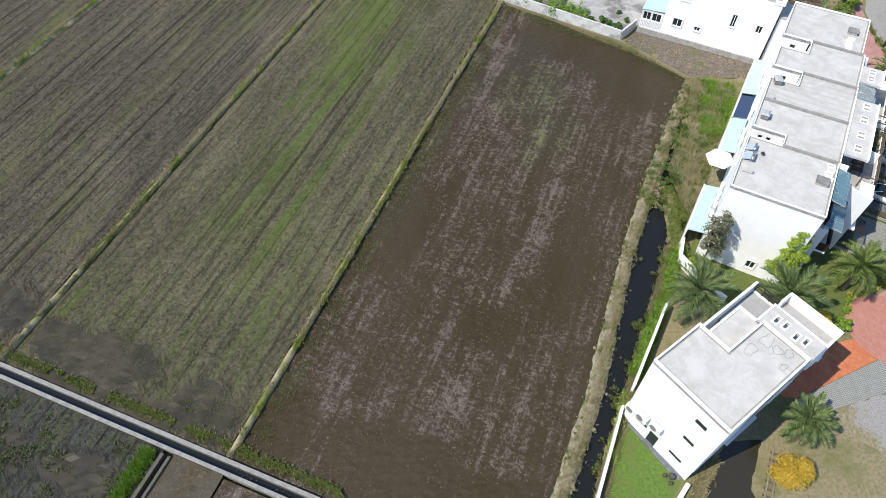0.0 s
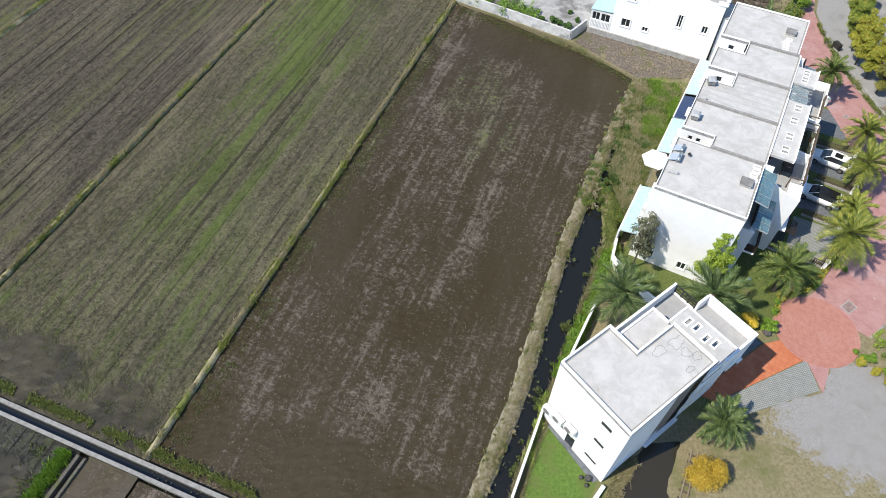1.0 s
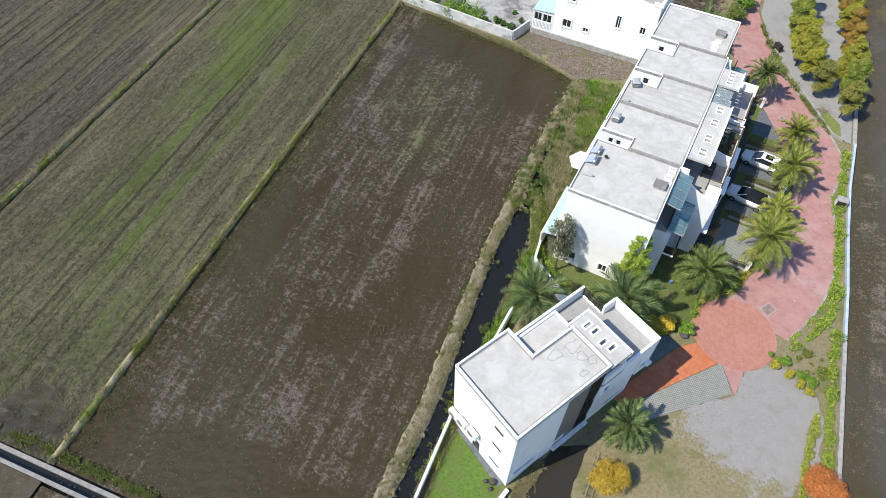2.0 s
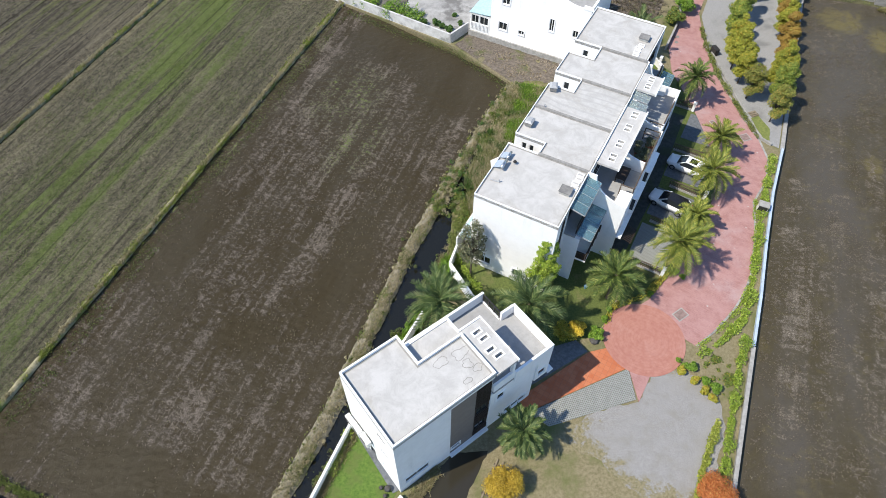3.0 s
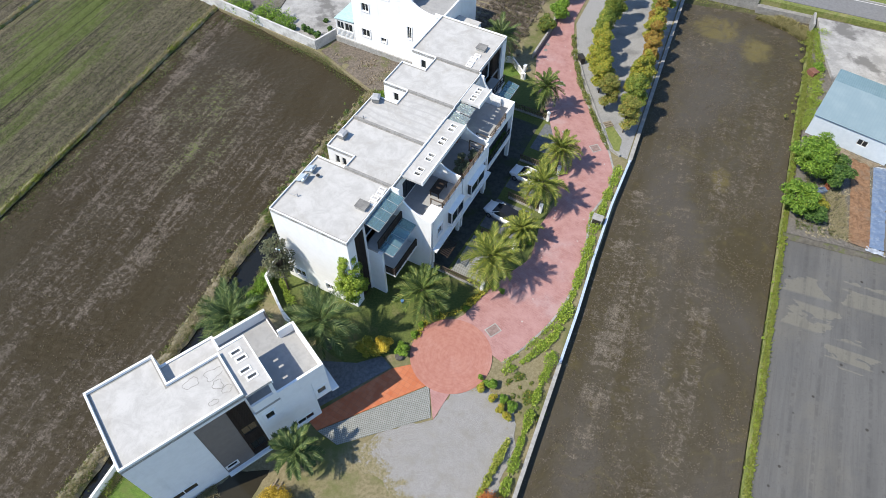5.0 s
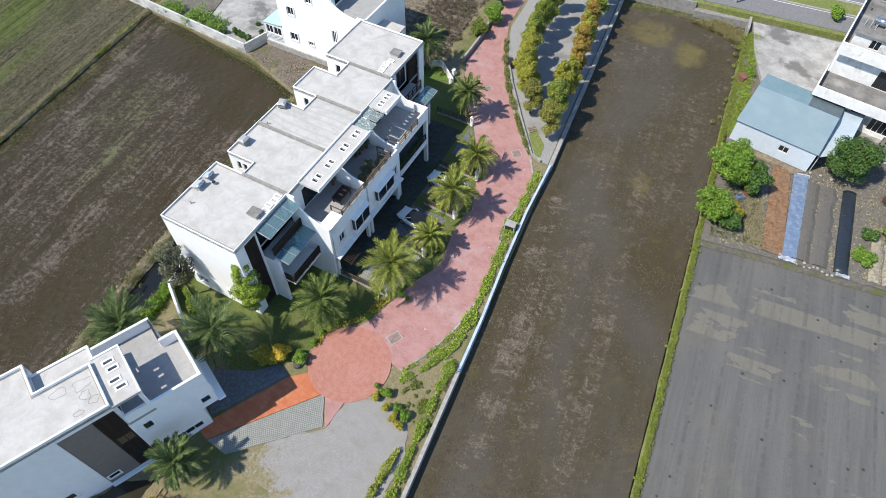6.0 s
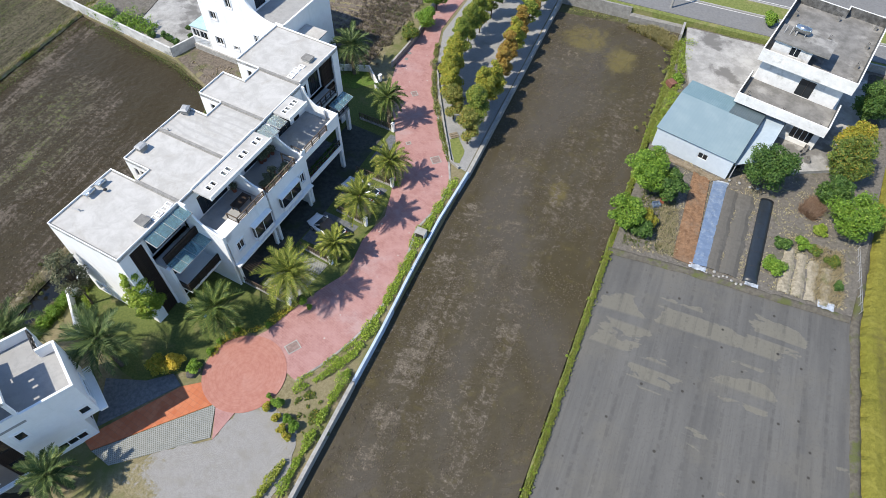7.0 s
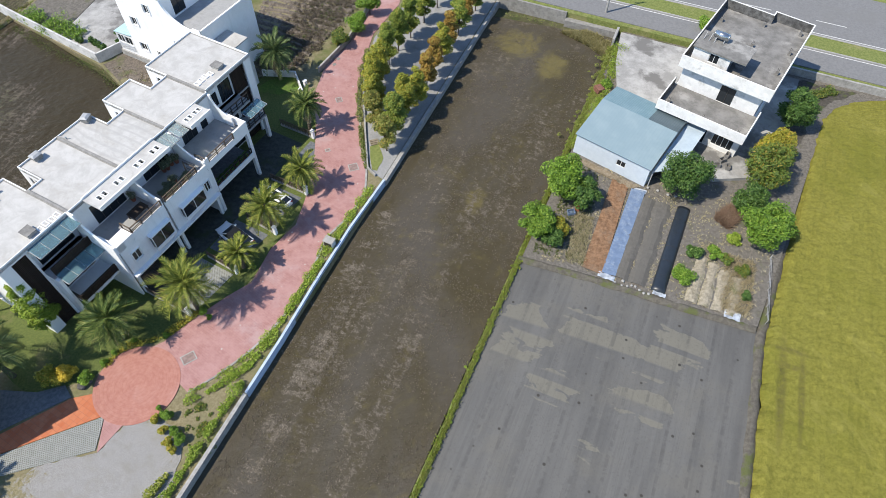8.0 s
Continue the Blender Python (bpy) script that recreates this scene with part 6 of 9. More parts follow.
for k, x, y in ((0, 6.9, 4.0), (4, 6.5, 28.5)):
    box = part("roof_hatch", Geo().box(x - 0.48, y - 0.42, Z, x + 0.48, y + 0.42, Z + 0.32), M["concrete"], houses[k], "grey concrete roof hatch")
    part("lid", Geo().box(x - 0.54, y - 0.48, Z + 0.32, x + 0.54, y + 0.48, Z + 0.38), M["concrete_dark"], box)


def at_row(x, y, z, turn=0):
    return ROW @ pose(x, y, z, 0, 0, turn)


def solar_heater(m, label):
    """A small flat collector on a low frame with a steel drum along its upper edge."""
    e = thing("solar_heater", m, label, "water heater", "roof heaters")
    part("collector", Geo().add([(-0.45, -0.55, 0.12), (0.45, -0.55, 0.50), (0.45, 0.55, 0.50), (-0.45, 0.55, 0.12), (-0.47, -0.55, 0.18), (0.43, -0.55, 0.56), (0.43, 0.55, 0.56), (-0.47, 0.55, 0.18)],
                                [(0, 3, 2, 1), (4, 5, 6, 7), (0, 1, 5, 4), (1, 2, 6, 5), (2, 3, 7, 6), (3, 0, 4, 7)]), M["solar"], e, "blue-grey solar collector")
    part("drum", Geo().tube((0.55, -0.62, 0.55), (0.55, 0.62, 0.55), 0.17, 0.17, 16), M["steel"], e, "bright steel water drum", True)
    for x, y, h in ((-0.4, -0.5, 0.15), (-0.4, 0.5, 0.15), (0.4, -0.5, 0.48), (0.4, 0.5, 0.48)):
        part("leg", Geo().box(x - 0.02, y - 0.02, 0, x + 0.02, y + 0.02, h), M["grey_metal"], e)
    return e


h1 = solar_heater(at_row(0.45, 4.1, Z) @ Matrix.Scale(0.85, 4), "blue-grey solar water heater on the roof edge")
copy_thing(h1, at_row(0.45, 5.4, Z) @ Matrix.Scale(0.85, 4))


def roof_fan(m, label):
    e = thing("roof_ventilator", m, label, "ventilator", "roof ventilators")
    part("base", Geo().box(-0.3, -0.3, 0, 0.3, 0.3, 0.18), M["concrete"], e)
    part("housing", Geo().prism([(-0.34, -0.42), (0.34, -0.42), (0.34, 0.42), (-0.34, 0.42)], 0.18, 0.62), M["concrete_dark"], e, "grey weathered metal housing")
    part("hood", Geo().add([(-0.4, -0.48, 0.6), (0.4, -0.48, 0.6), (0.4, 0.48, 0.6), (-0.4, 0.48, 0.6), (-0.2, -0.3, 0.75), (0.2, -0.3, 0.75), (0.2, 0.3, 0.75), (-0.2, 0.3, 0.75)],
                           [(0, 3, 2, 1), (4, 5, 6, 7), (0, 1, 5, 4), (1, 2, 6, 5), (2, 3, 7, 6), (3, 0, 4, 7)]), M["grey_metal"], e)
    return e


fan = roof_fan(at_row(0.7, 10.3, Z), "grey metal roof ventilator by the parapet")
copy_thing(fan, at_row(0.75, 16.1, Z, 20))
pipe = thing("roof_pipe", at_row(1.6, 5.0, Z), "small grey vent pipe on the roof", "pipe")
part("riser", Geo().tube((0, 0, 0), (0, 0, 0.3), 0.09, 0.09, 10), M["grey_metal"], pipe)
part("cap", Geo().tube((0, 0, 0.28), (0, 0, 0.42), 0.18, 0.10, 10), M["dark_metal"], pipe)
for x, y in ((0.9, 2.2), (0.55, 13.3)):
    p = thing("roof_pipe", at_row(x, y, Z), "bent pale pipe lying on the roof edge", "pipe")
    part("run", Geo().tube((-0.4, 0, 0.08), (0.4, 0.1, 0.08), 0.06, 0.06, 8), M["grey_metal"], p)
    part("bend", Geo().tube((0.4, 0.1, 0.05), (0.42, 0.1, 0.35), 0.06, 0.06, 8), M["grey_metal"], p)


def air_conditioner(m, label="ivory air-conditioner unit bracketed to the wall"):
    """Outdoor unit; its back at x = 0, blowing to -x."""
    e = thing("air_conditioner", m, label, "air conditioner", "outdoor units")
    part("shell", Geo().box(-0.42, -0.42, 0.0, -0.10, 0.42, 0.62), M["ac_white"], e)
    part("grille", Geo().tube((-0.445, 0.08, 0.31), (-0.42, 0.08, 0.31), 0.25, 0.25, 20), M["concrete_dark"], e, "grey round fan grille")
    for y in (-0.3, 0.3):
        part("bracket", Geo().box(-0.42, y - 0.025, -0.06, 0.0, y + 0.025, 0.0), M["grey_metal"], e)
    return e


unit = air_conditioner(at_row(0.0, 5.0, 4.6))
for s, z in ((3.7, 4.6), (2.1, 4.6), (0.8, 4.6), (10.0, 6.4), (11.5, 6.4), (15.2, 6.4), (20.5, 6.4), (21.6, 6.4)):
    copy_thing(unit, at_row(0.0, s, z))

# lean-to sheets at the back
for s0, s1, what, words in ((0.5, 7.1, "aqua_sheet", "pale aqua plastic lean-to roof behind the house"), (12.9, 18.8, "aqua_sheet", "pale aqua plastic lean-to roof behind the house"),
                            (19.0, 23.2, "navy_sheet", "navy blue plastic lean-to roof behind the house"), (23.7, 30.8, "aqua_sheet", "pale aqua plastic lean-to roof behind the house")):
    e = thing("lean_to", at_row(0, 0, 0), words, "lean-to", "back lean-tos")
    part("sheet", Geo().add([(-1.6, s0, 2.45), (-0.02, s0, 2.75), (-0.02, s1, 2.75), (-1.6, s1, 2.45), (-1.6, s0, 2.49), (-0.02, s0, 2.79), (-0.02, s1, 2.79), (-1.6, s1, 2.49)],
                            [(0, 3, 2, 1), (4, 5, 6, 7), (0, 1, 5, 4), (1, 2, 6, 5), (2, 3, 7, 6), (3, 0, 4, 7)]), M[what], e)
    g = Geo()
    n = max(2, round((s1 - s0) / 1.5))
    for i in range(n + 1):
        y = s0 + (s1 - s0) * i / n
        g.bar((-1.6, y, 2.42), (-0.03, y, 2.72), 0.05, 0.06)
    part("rafters", g, M["grey_metal"], e)
    part("yard_wall", Geo().box(-1.75, s0 - 0.2, -0.1, -1.6, s1 + 0.2, 2.4), M["white_worn"], e, "white back yard wall")
shade = thing("patio_parasol", at_row(-1.3, 10.0, 0), "white fabric patio parasol behind the row", "parasol")
part("pole", Geo().tube((0, 0, 0), (0, 0, 4.2), 0.03, 0.03, 8), M["grey_metal"], shade)
n = 6
g = Geo().add([(0, 0, 4.3)] + [(1.5 * math.cos(2 * math.pi * i / n), 1.5 * math.sin(2 * math.pi * i / n), 3.85) for i in range(n)] + [(0, 0, 4.26)] + [(1.49 * math.cos(2 * math.pi * i / n), 1.49 * math.sin(2 * math.pi * i / n), 3.80) for i in range(n)],
              [(0, 1 + i, 1 + (i + 1) % n) for i in range(n)] + [(n + 1, n + 2 + (i + 1) % n, n + 2 + i) for i in range(n)] + [(1 + i, n + 2 + i, n + 2 + (i + 1) % n, 1 + (i + 1) % n) for i in range(n)])
part("canopy", g, M["white"], shade)

# ---- the detached house ----
HOUSE = pose(15.95, 28.1, 0, 0, 0, -52.56)
ZH = 10.15
h = thing("detached_house", HOUSE, "white three-storey cubic house with taupe panels and roof terrace", "house")
flat_roof(h, [(0, 0), (6.7, 0), (6.7, 8.85), (2.7, 8.85), (2.7, 4.95), (0, 4.95)], ZH, 0.28, 0.13, 0.14)
west = [(0.95, 2.15, 1.45, 1.95), (2.5, 3.35, -0.1, 1.9), (4.45, 5.65, 1.45, 1.95), (4.6, 5.55, 4.85, 5.4), (4.55, 5.5, 7.9, 8.5)]
wall(h, "y", 0.0, 0.2, 0.0, 6.7, -0.94, ZH - 0.3, M["white"], west)
for a, b, c, d in west:
    window(h, "y", 0.0, -1, a, b, c, d, 0.0, 1 if b - a > 1 else 0, "dark_metal")
long_win = (0.55, 2.75, 1.50, 2.40)
wall(h, "x", 6.7, -0.2, 0.2, 4.85, -0.94, ZH - 0.3, M["white"], [long_win])
window(h, "x", 6.7, 1, *long_win, 0.14, 1, "dark_metal", 0.05, 0.01)
wall(h, "x", 6.64, -0.2, 4.85, 7.2, -0.94, 9.45, M["taupe"], [(5.0, 5.9, 0.9, 1.5)], "panel", "taupe cladding panel")
window(h, "x", 6.64, 1, 5.0, 5.9, 0.9, 1.5, 0.08, 0, "frame", 0.04, 0.01)
wall(h, "x", 6.66, -0.2, 4.85, 8.85, 9.45, ZH - 0.3, M["white"])
part("sill", Geo().box(6.4, 4.85, -0.1, 6.95, 8.7, 0.25), M["white"], h)
strip = wall(h, "x", 6.58, -0.2, 7.2, 8.7, -0.94, 9.45, M["brown"], [(7.35, 8.55, 1.2, 2.6), (7.35, 8.55, 4.3, 5.6)], "louvre_panel", "dark brown louvred panel")
for c, d in ((1.2, 2.6), (4.3, 5.6)):
    window(h, "x", 6.58, 1, 7.35, 8.55, c, d, 0, 1, "dark_metal")
first = None
for i in range(64):
    z = 0.2 + 0.14 * i
    if 1.1 < z < 2.7 or 4.2 < z < 5.7:
        continue
    if first is None:
        first = part("slat", Geo().box(-0.03, -0.72, -0.03, 0.03, 0.72, 0.03), M["brown"], strip, "dark brown louvre slat")
        first.matrix_basis = pose(6.61, 7.95, z)
    else:
        alike("slat", first.data, strip, pose(6.61, 7.95, z))
wall(h, "x", 0.0, 0.2, 0.2, 4.95, -0.94, ZH - 0.3, M["white"], [(2.0, 3.2, 4.2, 5.4)])
window(h, "x", 0.0, -1, 2.0, 3.2, 4.2, 5.4)
wall(h, "y", 4.95, -0.2, 0.2, 2.7, -0.94, ZH - 0.3, M["white"])
wall(h, "x", 2.7, 0.2, 4.95, 8.65, 6.5, ZH - 0.3, M["white"])
wall(h, "y", 8.85, -0.2, 2.7, 6.5, 6.5, ZH - 0.3, M["white"], [(3.4, 5.8, 7.0, 9.2)])
window(h, "y", 8.85, 1, 3.4, 5.8, 7.0, 9.2, 0, 2, "dark_metal")
# stair roof beside the notch
part("stair_block", Geo().box(0.9, 4.96, 6.5, 2.69, 8.9, 9.45), M["white"], h)
part("stair_roof", Geo().box(0.9, 4.96, 9.45, 2.69, 8.9, 9.62), M["roof"], h, "pale concrete stair roof")
part("parapet", Geo().box(0.72, 4.96, 9.2, 0.9, 9.06, 9.75).box(0.9, 8.9, 9.2, 2.3, 9.06, 9.75), M["white"], h)
# slab with four skylights over the terrace
lights = [(3.14, 3.38, 9.55, 10.20), (3.84, 4.08, 9.65, 10.30), (4.84, 5.08, 9.45, 10.10), (5.54, 5.78, 9.65, 10.30)]
canopy_slab = slab(h, "canopy_slab", 2.35, 8.86, 6.8, 10.85, 9.85, 10.12, M["roof"], lights, "pale concrete terrace roof with skylight openings")
for a, b, c, d in lights:
    part("skylight_rim", Geo().ring([(a - 0.12, c - 0.12), (b + 0.12, c - 0.12), (b + 0.12, d + 0.12), (a - 0.12, d + 0.12)], [(a, c), (b, c), (b, d), (a, d)], 10.1, 10.17), M["white"], canopy_slab)
part("roof_lip", Geo().box(2.3, 8.86, 9.8, 2.45, 10.95, 10.2).box(2.45, 10.85, 9.8, 6.85, 10.95, 10.2), M["white"], h)
# terrace storey
slab(h, "terrace_floor", -0.1, 8.86, 6.75, 14.65, 6.7, 6.95, M["deck"], [(-0.1, 2.2, 13.3, 14.65)], "grey screed roof terrace")
part("parapet", Geo().box(-0.2, 5.0, 6.3, 0.0, 13.4, 8.05).box(2.2, 14.55, 6.3, 6.85, 14.75, 8.05).box(2.15, 13.3, 6.3, 2.35, 14.55, 8.05).box(6.65, 10.9, 6.3, 6.85, 14.55, 8.05).box(0.0, 13.2, 6.3, 2.15, 13.4, 7.1), M["white"], h)
rail(h, (0.1, 13.3), (2.1, 13.3), 7.1, 8.0, 0.7, "dark_metal", "railing")
side = [(9.35, 10.10, 4.75, 5.80), (10.5, 12.8, 0.55, 1.40)]
wall(h, "x", 6.7, -0.2, 8.7, 13.4, -0.3, 6.7, M["white"], side)
wall(h, "x", 6.72, -0.2, 8.86, 10.9, 6.7, 8.05, M["white"])
part("corner_post", Geo().box(6.42, 10.6, 8.05, 6.7, 10.84, 9.85), M["white"], h)
for a, b, c, d in side:
    window(h, "x", 6.7, 1, a, b, c, d, 0.17, 0 if b - a < 1 else 2, "dark_metal", 0.06, 0.01)
wall(h, "y", 13.4, -0.2, 0.0, 6.5, -0.3, 6.3, M["white"], [(3.6, 5.4, 0.1, 2.3), (1.0, 2.2, 1.0, 2.2)])
window(h, "y", 13.4, 1, 3.6, 5.4, 0.1, 2.3, 0, 1, "dark_metal")
window(h, "y", 13.4, 1, 1.0, 2.2, 1.0, 2.2, 0, 1)
wall(h, "x", 0.0, 0.2, 4.95, 13.2, -0.3, 6.3, M["white"], [(7.0, 8.4, 1.0, 2.2), (10.4, 11.8, 4.2, 5.4)])
window(h, "x", 0.0, -1, 7.0, 8.4, 1.0, 2.2)
window(h, "x", 0.0, -1, 10.4, 11.8, 4.2, 5.4)
# upper bay that juts over the drive, with its corner window
wall(h, "y", 14.75, -0.2, 2.2, 6.85, 3.4, 6.3, M["white"], [(4.0, 6.2, 3.9, 5.0)])
window(h, "y", 14.75, 1, 4.0, 6.2, 3.9, 5.0, 0.12, 2)
wall(h, "x", 6.85, -0.2, 13.4, 14.55, 3.4, 6.3, M["white"], [(13.6, 14.4, 3.9, 4.7)])
window(h, "x", 6.85, 1, 13.6, 14.4, 3.9, 4.9, 0.08, 0, "dark_metal", 0.05, 0.01)
wall(h, "x", 2.2, 0.2, 13.4, 14.55, 3.4, 6.3, M["white"])
slab(h, "bay_floor", 2.2, 13.4, 6.85, 14.75, 3.2, 3.4, M["white"])
part("bay_ledge", Geo().box(2.6, 14.75, 3.2, 7.0, 15.35, 3.42), M["white"], h)
for z in (3.2, 6.5):
    slab(h, "floor", 0.25, 0.25, 6.35, 4.7, z - 0.2, z, M["deck"])


def blotch(x, y, rx, ry, z, seed):
    """A wandering tide mark, as a thin ring."""
    r = random.Random(seed)
    n = 26
    k = [r.uniform(0.55, 1.45) for _ in range(n)]
    k = [(k[i - 1] + k[i] + k[(i + 1) % n]) / 3 for i in range(n)]
    out = [(x + rx * k[i] * math.cos(2 * math.pi * i / n), y + ry * k[i] * math.sin(2 * math.pi * i / n)) for i in range(n)]
    inn = [(x + (rx * k[i] - 0.045) * math.cos(2 * math.pi * i / n), y + (ry * k[i] - 0.045) * math.sin(2 * math.pi * i / n)) for i in range(n)]
    return Geo().ring(out, inn, z - 0.01, z + 0.006)


for i, (x, y, rx, ry) in enumerate(((3.65, 6.3, 0.38, 0.6), (3.9, 8.0, 0.45, 0.75), (4.8, 7.7, 0.4, 0.35), (5.5, 8.15, 0.28, 0.4), (5.9, 7.0, 0.25, 0.4))):
    part("tide_mark", blotch(x, y, rx, ry, ZH, i + 3), M["roof_edge"], h, "grey tide mark of a dried puddle")
for x, z in ((0.5, 2.45), (1.5, 2.75), (2.75, 3.15)):
    e = air_conditioner(HOUSE @ pose(x, 0, z, 0, 0, 90) @ Matrix.Scale(1.25, 4), "ivory air-conditioner unit on the house's end wall")
drum = thing("storage_pot", HOUSE @ pose(5.9, -0.7, 0.035), "round dark pot on the slate terrace", "pot", "terrace pots")
part("body", Geo().tube((0, 0, 0), (0, 0, 0.3), 0.2, 0.28, 14).tube((0, 0, 0.3), (0, 0, 0.5), 0.28, 0.16, 14), M["stone_dark"], drum, "", True)
for x, y in ((5.5, -1.05), (6.2, -1.15)):
    copy_thing(drum, HOUSE @ pose(x, y, 0.035) @ Matrix.Scale(0.6, 4))
# low garden wall of the detached house, and the wall along the ditch
g = Geo()
for p, q in (((15.9, 28.6), (12.9, 21.4)), ((12.9, 21.4), (9.4, 12.0))):
    p, q = Vector(p), Vector(q)
    d = (q - p).normalized()
    s = Vector((-d.y, d.x)) * 0.1
    g.prism([(p + s).to_tuple(), (q + s).to_tuple(), (q - s).to_tuple(), (p - s).to_tuple()], -0.94, 1.0)
setting("garden_wall", g, M["white"], "low white garden wall beside the ditch", "wall")
g = Geo()
for p, q in (((17.0, 30.2), (21.4, 38.4)), ((23.9, 43.9), (26.0, 40.2)), ((26.0, 40.2), (27.0, 39.0)), ((23.9, 43.9), (24.6, 46.0))):
    p, q = Vector(p), Vector(q)
    d = (q - p).normalized()
    s = Vector((-d.y, d.x)) * 0.1
    g.prism([(p + s).to_tuple(), (q + s).to_tuple(), (q - s).to_tuple(), (p - s).to_tuple()], -0.5, 1.5)
setting("garden_wall", g, M["white"], "white garden wall behind the houses", "wall")
g = Geo().prism([(20.0, 22.5), (20.25, 22.3), (17.2, 18.6), (16.9, 18.8)], -0.94, 0.45)
setting("garden_wall", g, M["white"], "low white wall end beside the dark pool", "wall")

# ---- the far house behind the row ----
f = thing("far_house", ROW, "white three-storey house with a terrace behind the row", "house")
fw = [(-12.85, -11.7, 2.2, 3.3), (-10.05, -9.3, 2.3, 2.9), (-6.1, -5.5, 4.1, 5.8), (-12.6, -11.6, 5.9, 7.0), (-3.0, -2.3, 4.2, 5.2), (-9.5, -8.6, 8.4, 9.6)]
wall(f, "y", 33.5, 0.25, -14.1, -1.2, 0.0, 8.3, M["white"], fw[:5])
for a, b, c, d in fw[:5]:
    window(f, "y", 33.5, -1, a, b, c, d, 0.12, 1)
wall(f, "y", 33.52, 0.23, -14.1, -6.4, 8.3, 11.2, M["white"], [fw[5]])
window(f, "y", 33.52, -1, *fw[5], 0.1, 1)
wall(f, "x", -14.1, 0.25, 33.75, 42.5, 0.0, 11.2, M["white"], [(36, 37.4, 4, 5.4)])
window(f, "x", -14.1, -1, 36, 37.4, 4, 5.4)
wall(f, "x", -6.4, -0.25, 33.75, 42.5, 7.9, 11.2, M["white"], [(35.2, 37.0, 8.1, 10.2)])
window(f, "x", -6.4, 1, 35.2, 37.0, 8.1, 10.2, 0, 1, "dark_metal")
wall(f, "x", -1.2, -0.25, 33.75, 42.5, 0.0, 8.3, M["white"], [(36.0, 37.2, 4.2, 5.4)])
window(f, "x", -1.2, 1, 36.0, 37.2, 4.2, 5.4)
flat_roof(f, [(-14.1, 33.5), (-6.4, 33.5), (-6.4, 42.5), (-14.1, 42.5)], 11.2, 0.3)
slab(f, "terrace_floor", -6.4, 33.75, -1.45, 42.5, 7.6, 7.9, M["deck"], (), "grey roof terrace")
part("parapet", Geo().box(-1.2, 33.5, 8.3, -1.0, 42.5, 8.75).box(-2.2, 33.4, 8.3, -1.0, 33.6, 8.75), M["white"], f)
part("terrace_shelter", Geo().box(-1.0, 34.0, 0.0, 1.9, 37.4, 6.5), M["white"], f, "white stair shelter")
part("shelter_roof", Geo().box(-1.05, 33.95, 6.5, 1.95, 37.45, 6.65), M["roof"], f)
n = 12
sw = [(-6.4, 8.3), (-2.4, 8.3)] + [(-2.4 - 4.0 * math.sin(math.pi / 2 * i / n), 8.3 + 2.9 * (1 - math.cos(math.pi / 2 * i / n))) for i in range(n + 1)]
m = len(sw)
part("gable_sweep", Geo().add([(x, 33.52, z) for x, z in sw] + [(x, 33.75, z) for x, z in sw], [tuple(range(m)), tuple(range(2 * m - 1, m - 1, -1))] + [((i + 1) % m, i, m + i, m + (i + 1) % m) for i in range(m)]), M["white"], f, "white curved gable wall")
porch = thing("glazed_porch", ROW, "pale green roofed porch glazed with small windows", "porch")
part("roof", Geo().add([(-17.1, 33.4, 3.35), (-14.12, 33.4, 3.6), (-14.12, 38, 3.6), (-17.1, 38, 3.35), (-17.1, 33.4, 3.42), (-14.12, 33.4, 3.67), (-14.12, 38, 3.67), (-17.1, 38, 3.42)],
                       [(0, 3, 2, 1), (4, 5, 6, 7), (0, 1, 5, 4), (1, 2, 6, 5), (2, 3, 7, 6), (3, 0, 4, 7)]), M["aqua_sheet"], porch, "pale green corrugated porch roof")
ph = [(-16.8, -15.75, 2.0, 3.1), (-15.6, -14.4, 2.0, 3.1)]
wall(porch, "y", 33.5, 0.15, -17.0, -14.12, 0.0, 3.35, M["white_worn"], ph)
for a, b, c, d in ph:
    window(porch, "y", 33.5, -1, a, b, c, d, 0, 1)
first = None
for i in range(13):
    mm = pose(-16.85 + 0.2 * i, 33.46, 1.55)
    if first is None:
        first = part("slat", Geo().box(-0.03, -0.03, -0.45, 0.03, 0.03, 0.4), M["white"], porch)
        first.matrix_basis = mm
    else:
        alike("slat", first.data, porch, mm)
wall(porch, "x", -17.0, 0.15, 33.65, 38, 0.0, 3.3, M["white_worn"])
part("plinth", Geo().box(-17.1, 33.3, -0.1, -1.0, 33.5, 0.75), M["concrete"], f, "grey concrete plinth")
g = Geo()
for p, q in (((-2.0, 97.3), (9.2, 89.9)), ((9.2, 89.9), (24.0, 80.7)), ((24.0, 80.7), (26.4, 83.3))):
    p, q = Vector(p), Vector(q)
    d = (q - p).normalized()
    s = Vector((-d.y, d.x)) * 0.12
    g.prism([(p + s).to_tuple(), (q + s).to_tuple(), (q - s).to_tuple(), (p - s).to_tuple()], -0.6, 1.35)
setting("compound_wall", g, M["wall_old"], "stained grey-white compound wall along the field", "wall")
setting("compound_yard", Geo().prism([(24.2, 81.0), (26.4, 83.6), (32.0, 81.6), (34.0, 90.0), (20.0, 98.0), (17.0, 85.6)], -0.2, 0.25), M["yard"], "pale concrete yard behind the wall", "yard")
setting("vegetable_plot", Geo().prism([(16.9, 85.7), (9.8, 90.0), (12.0, 98.0), (19.8, 98.0)], -0.2, 0.22), M["garden_soil"], "vegetable plot behind the wall", "garden")

# ---- the grey farmhouse and its shed ----
GREY = pose(92.74, 69.63, 0, 0, 0, -35.3)
gh = thing("farmhouse", GREY, "white two-storey farmhouse with grey flat roofs and parapets", "house")
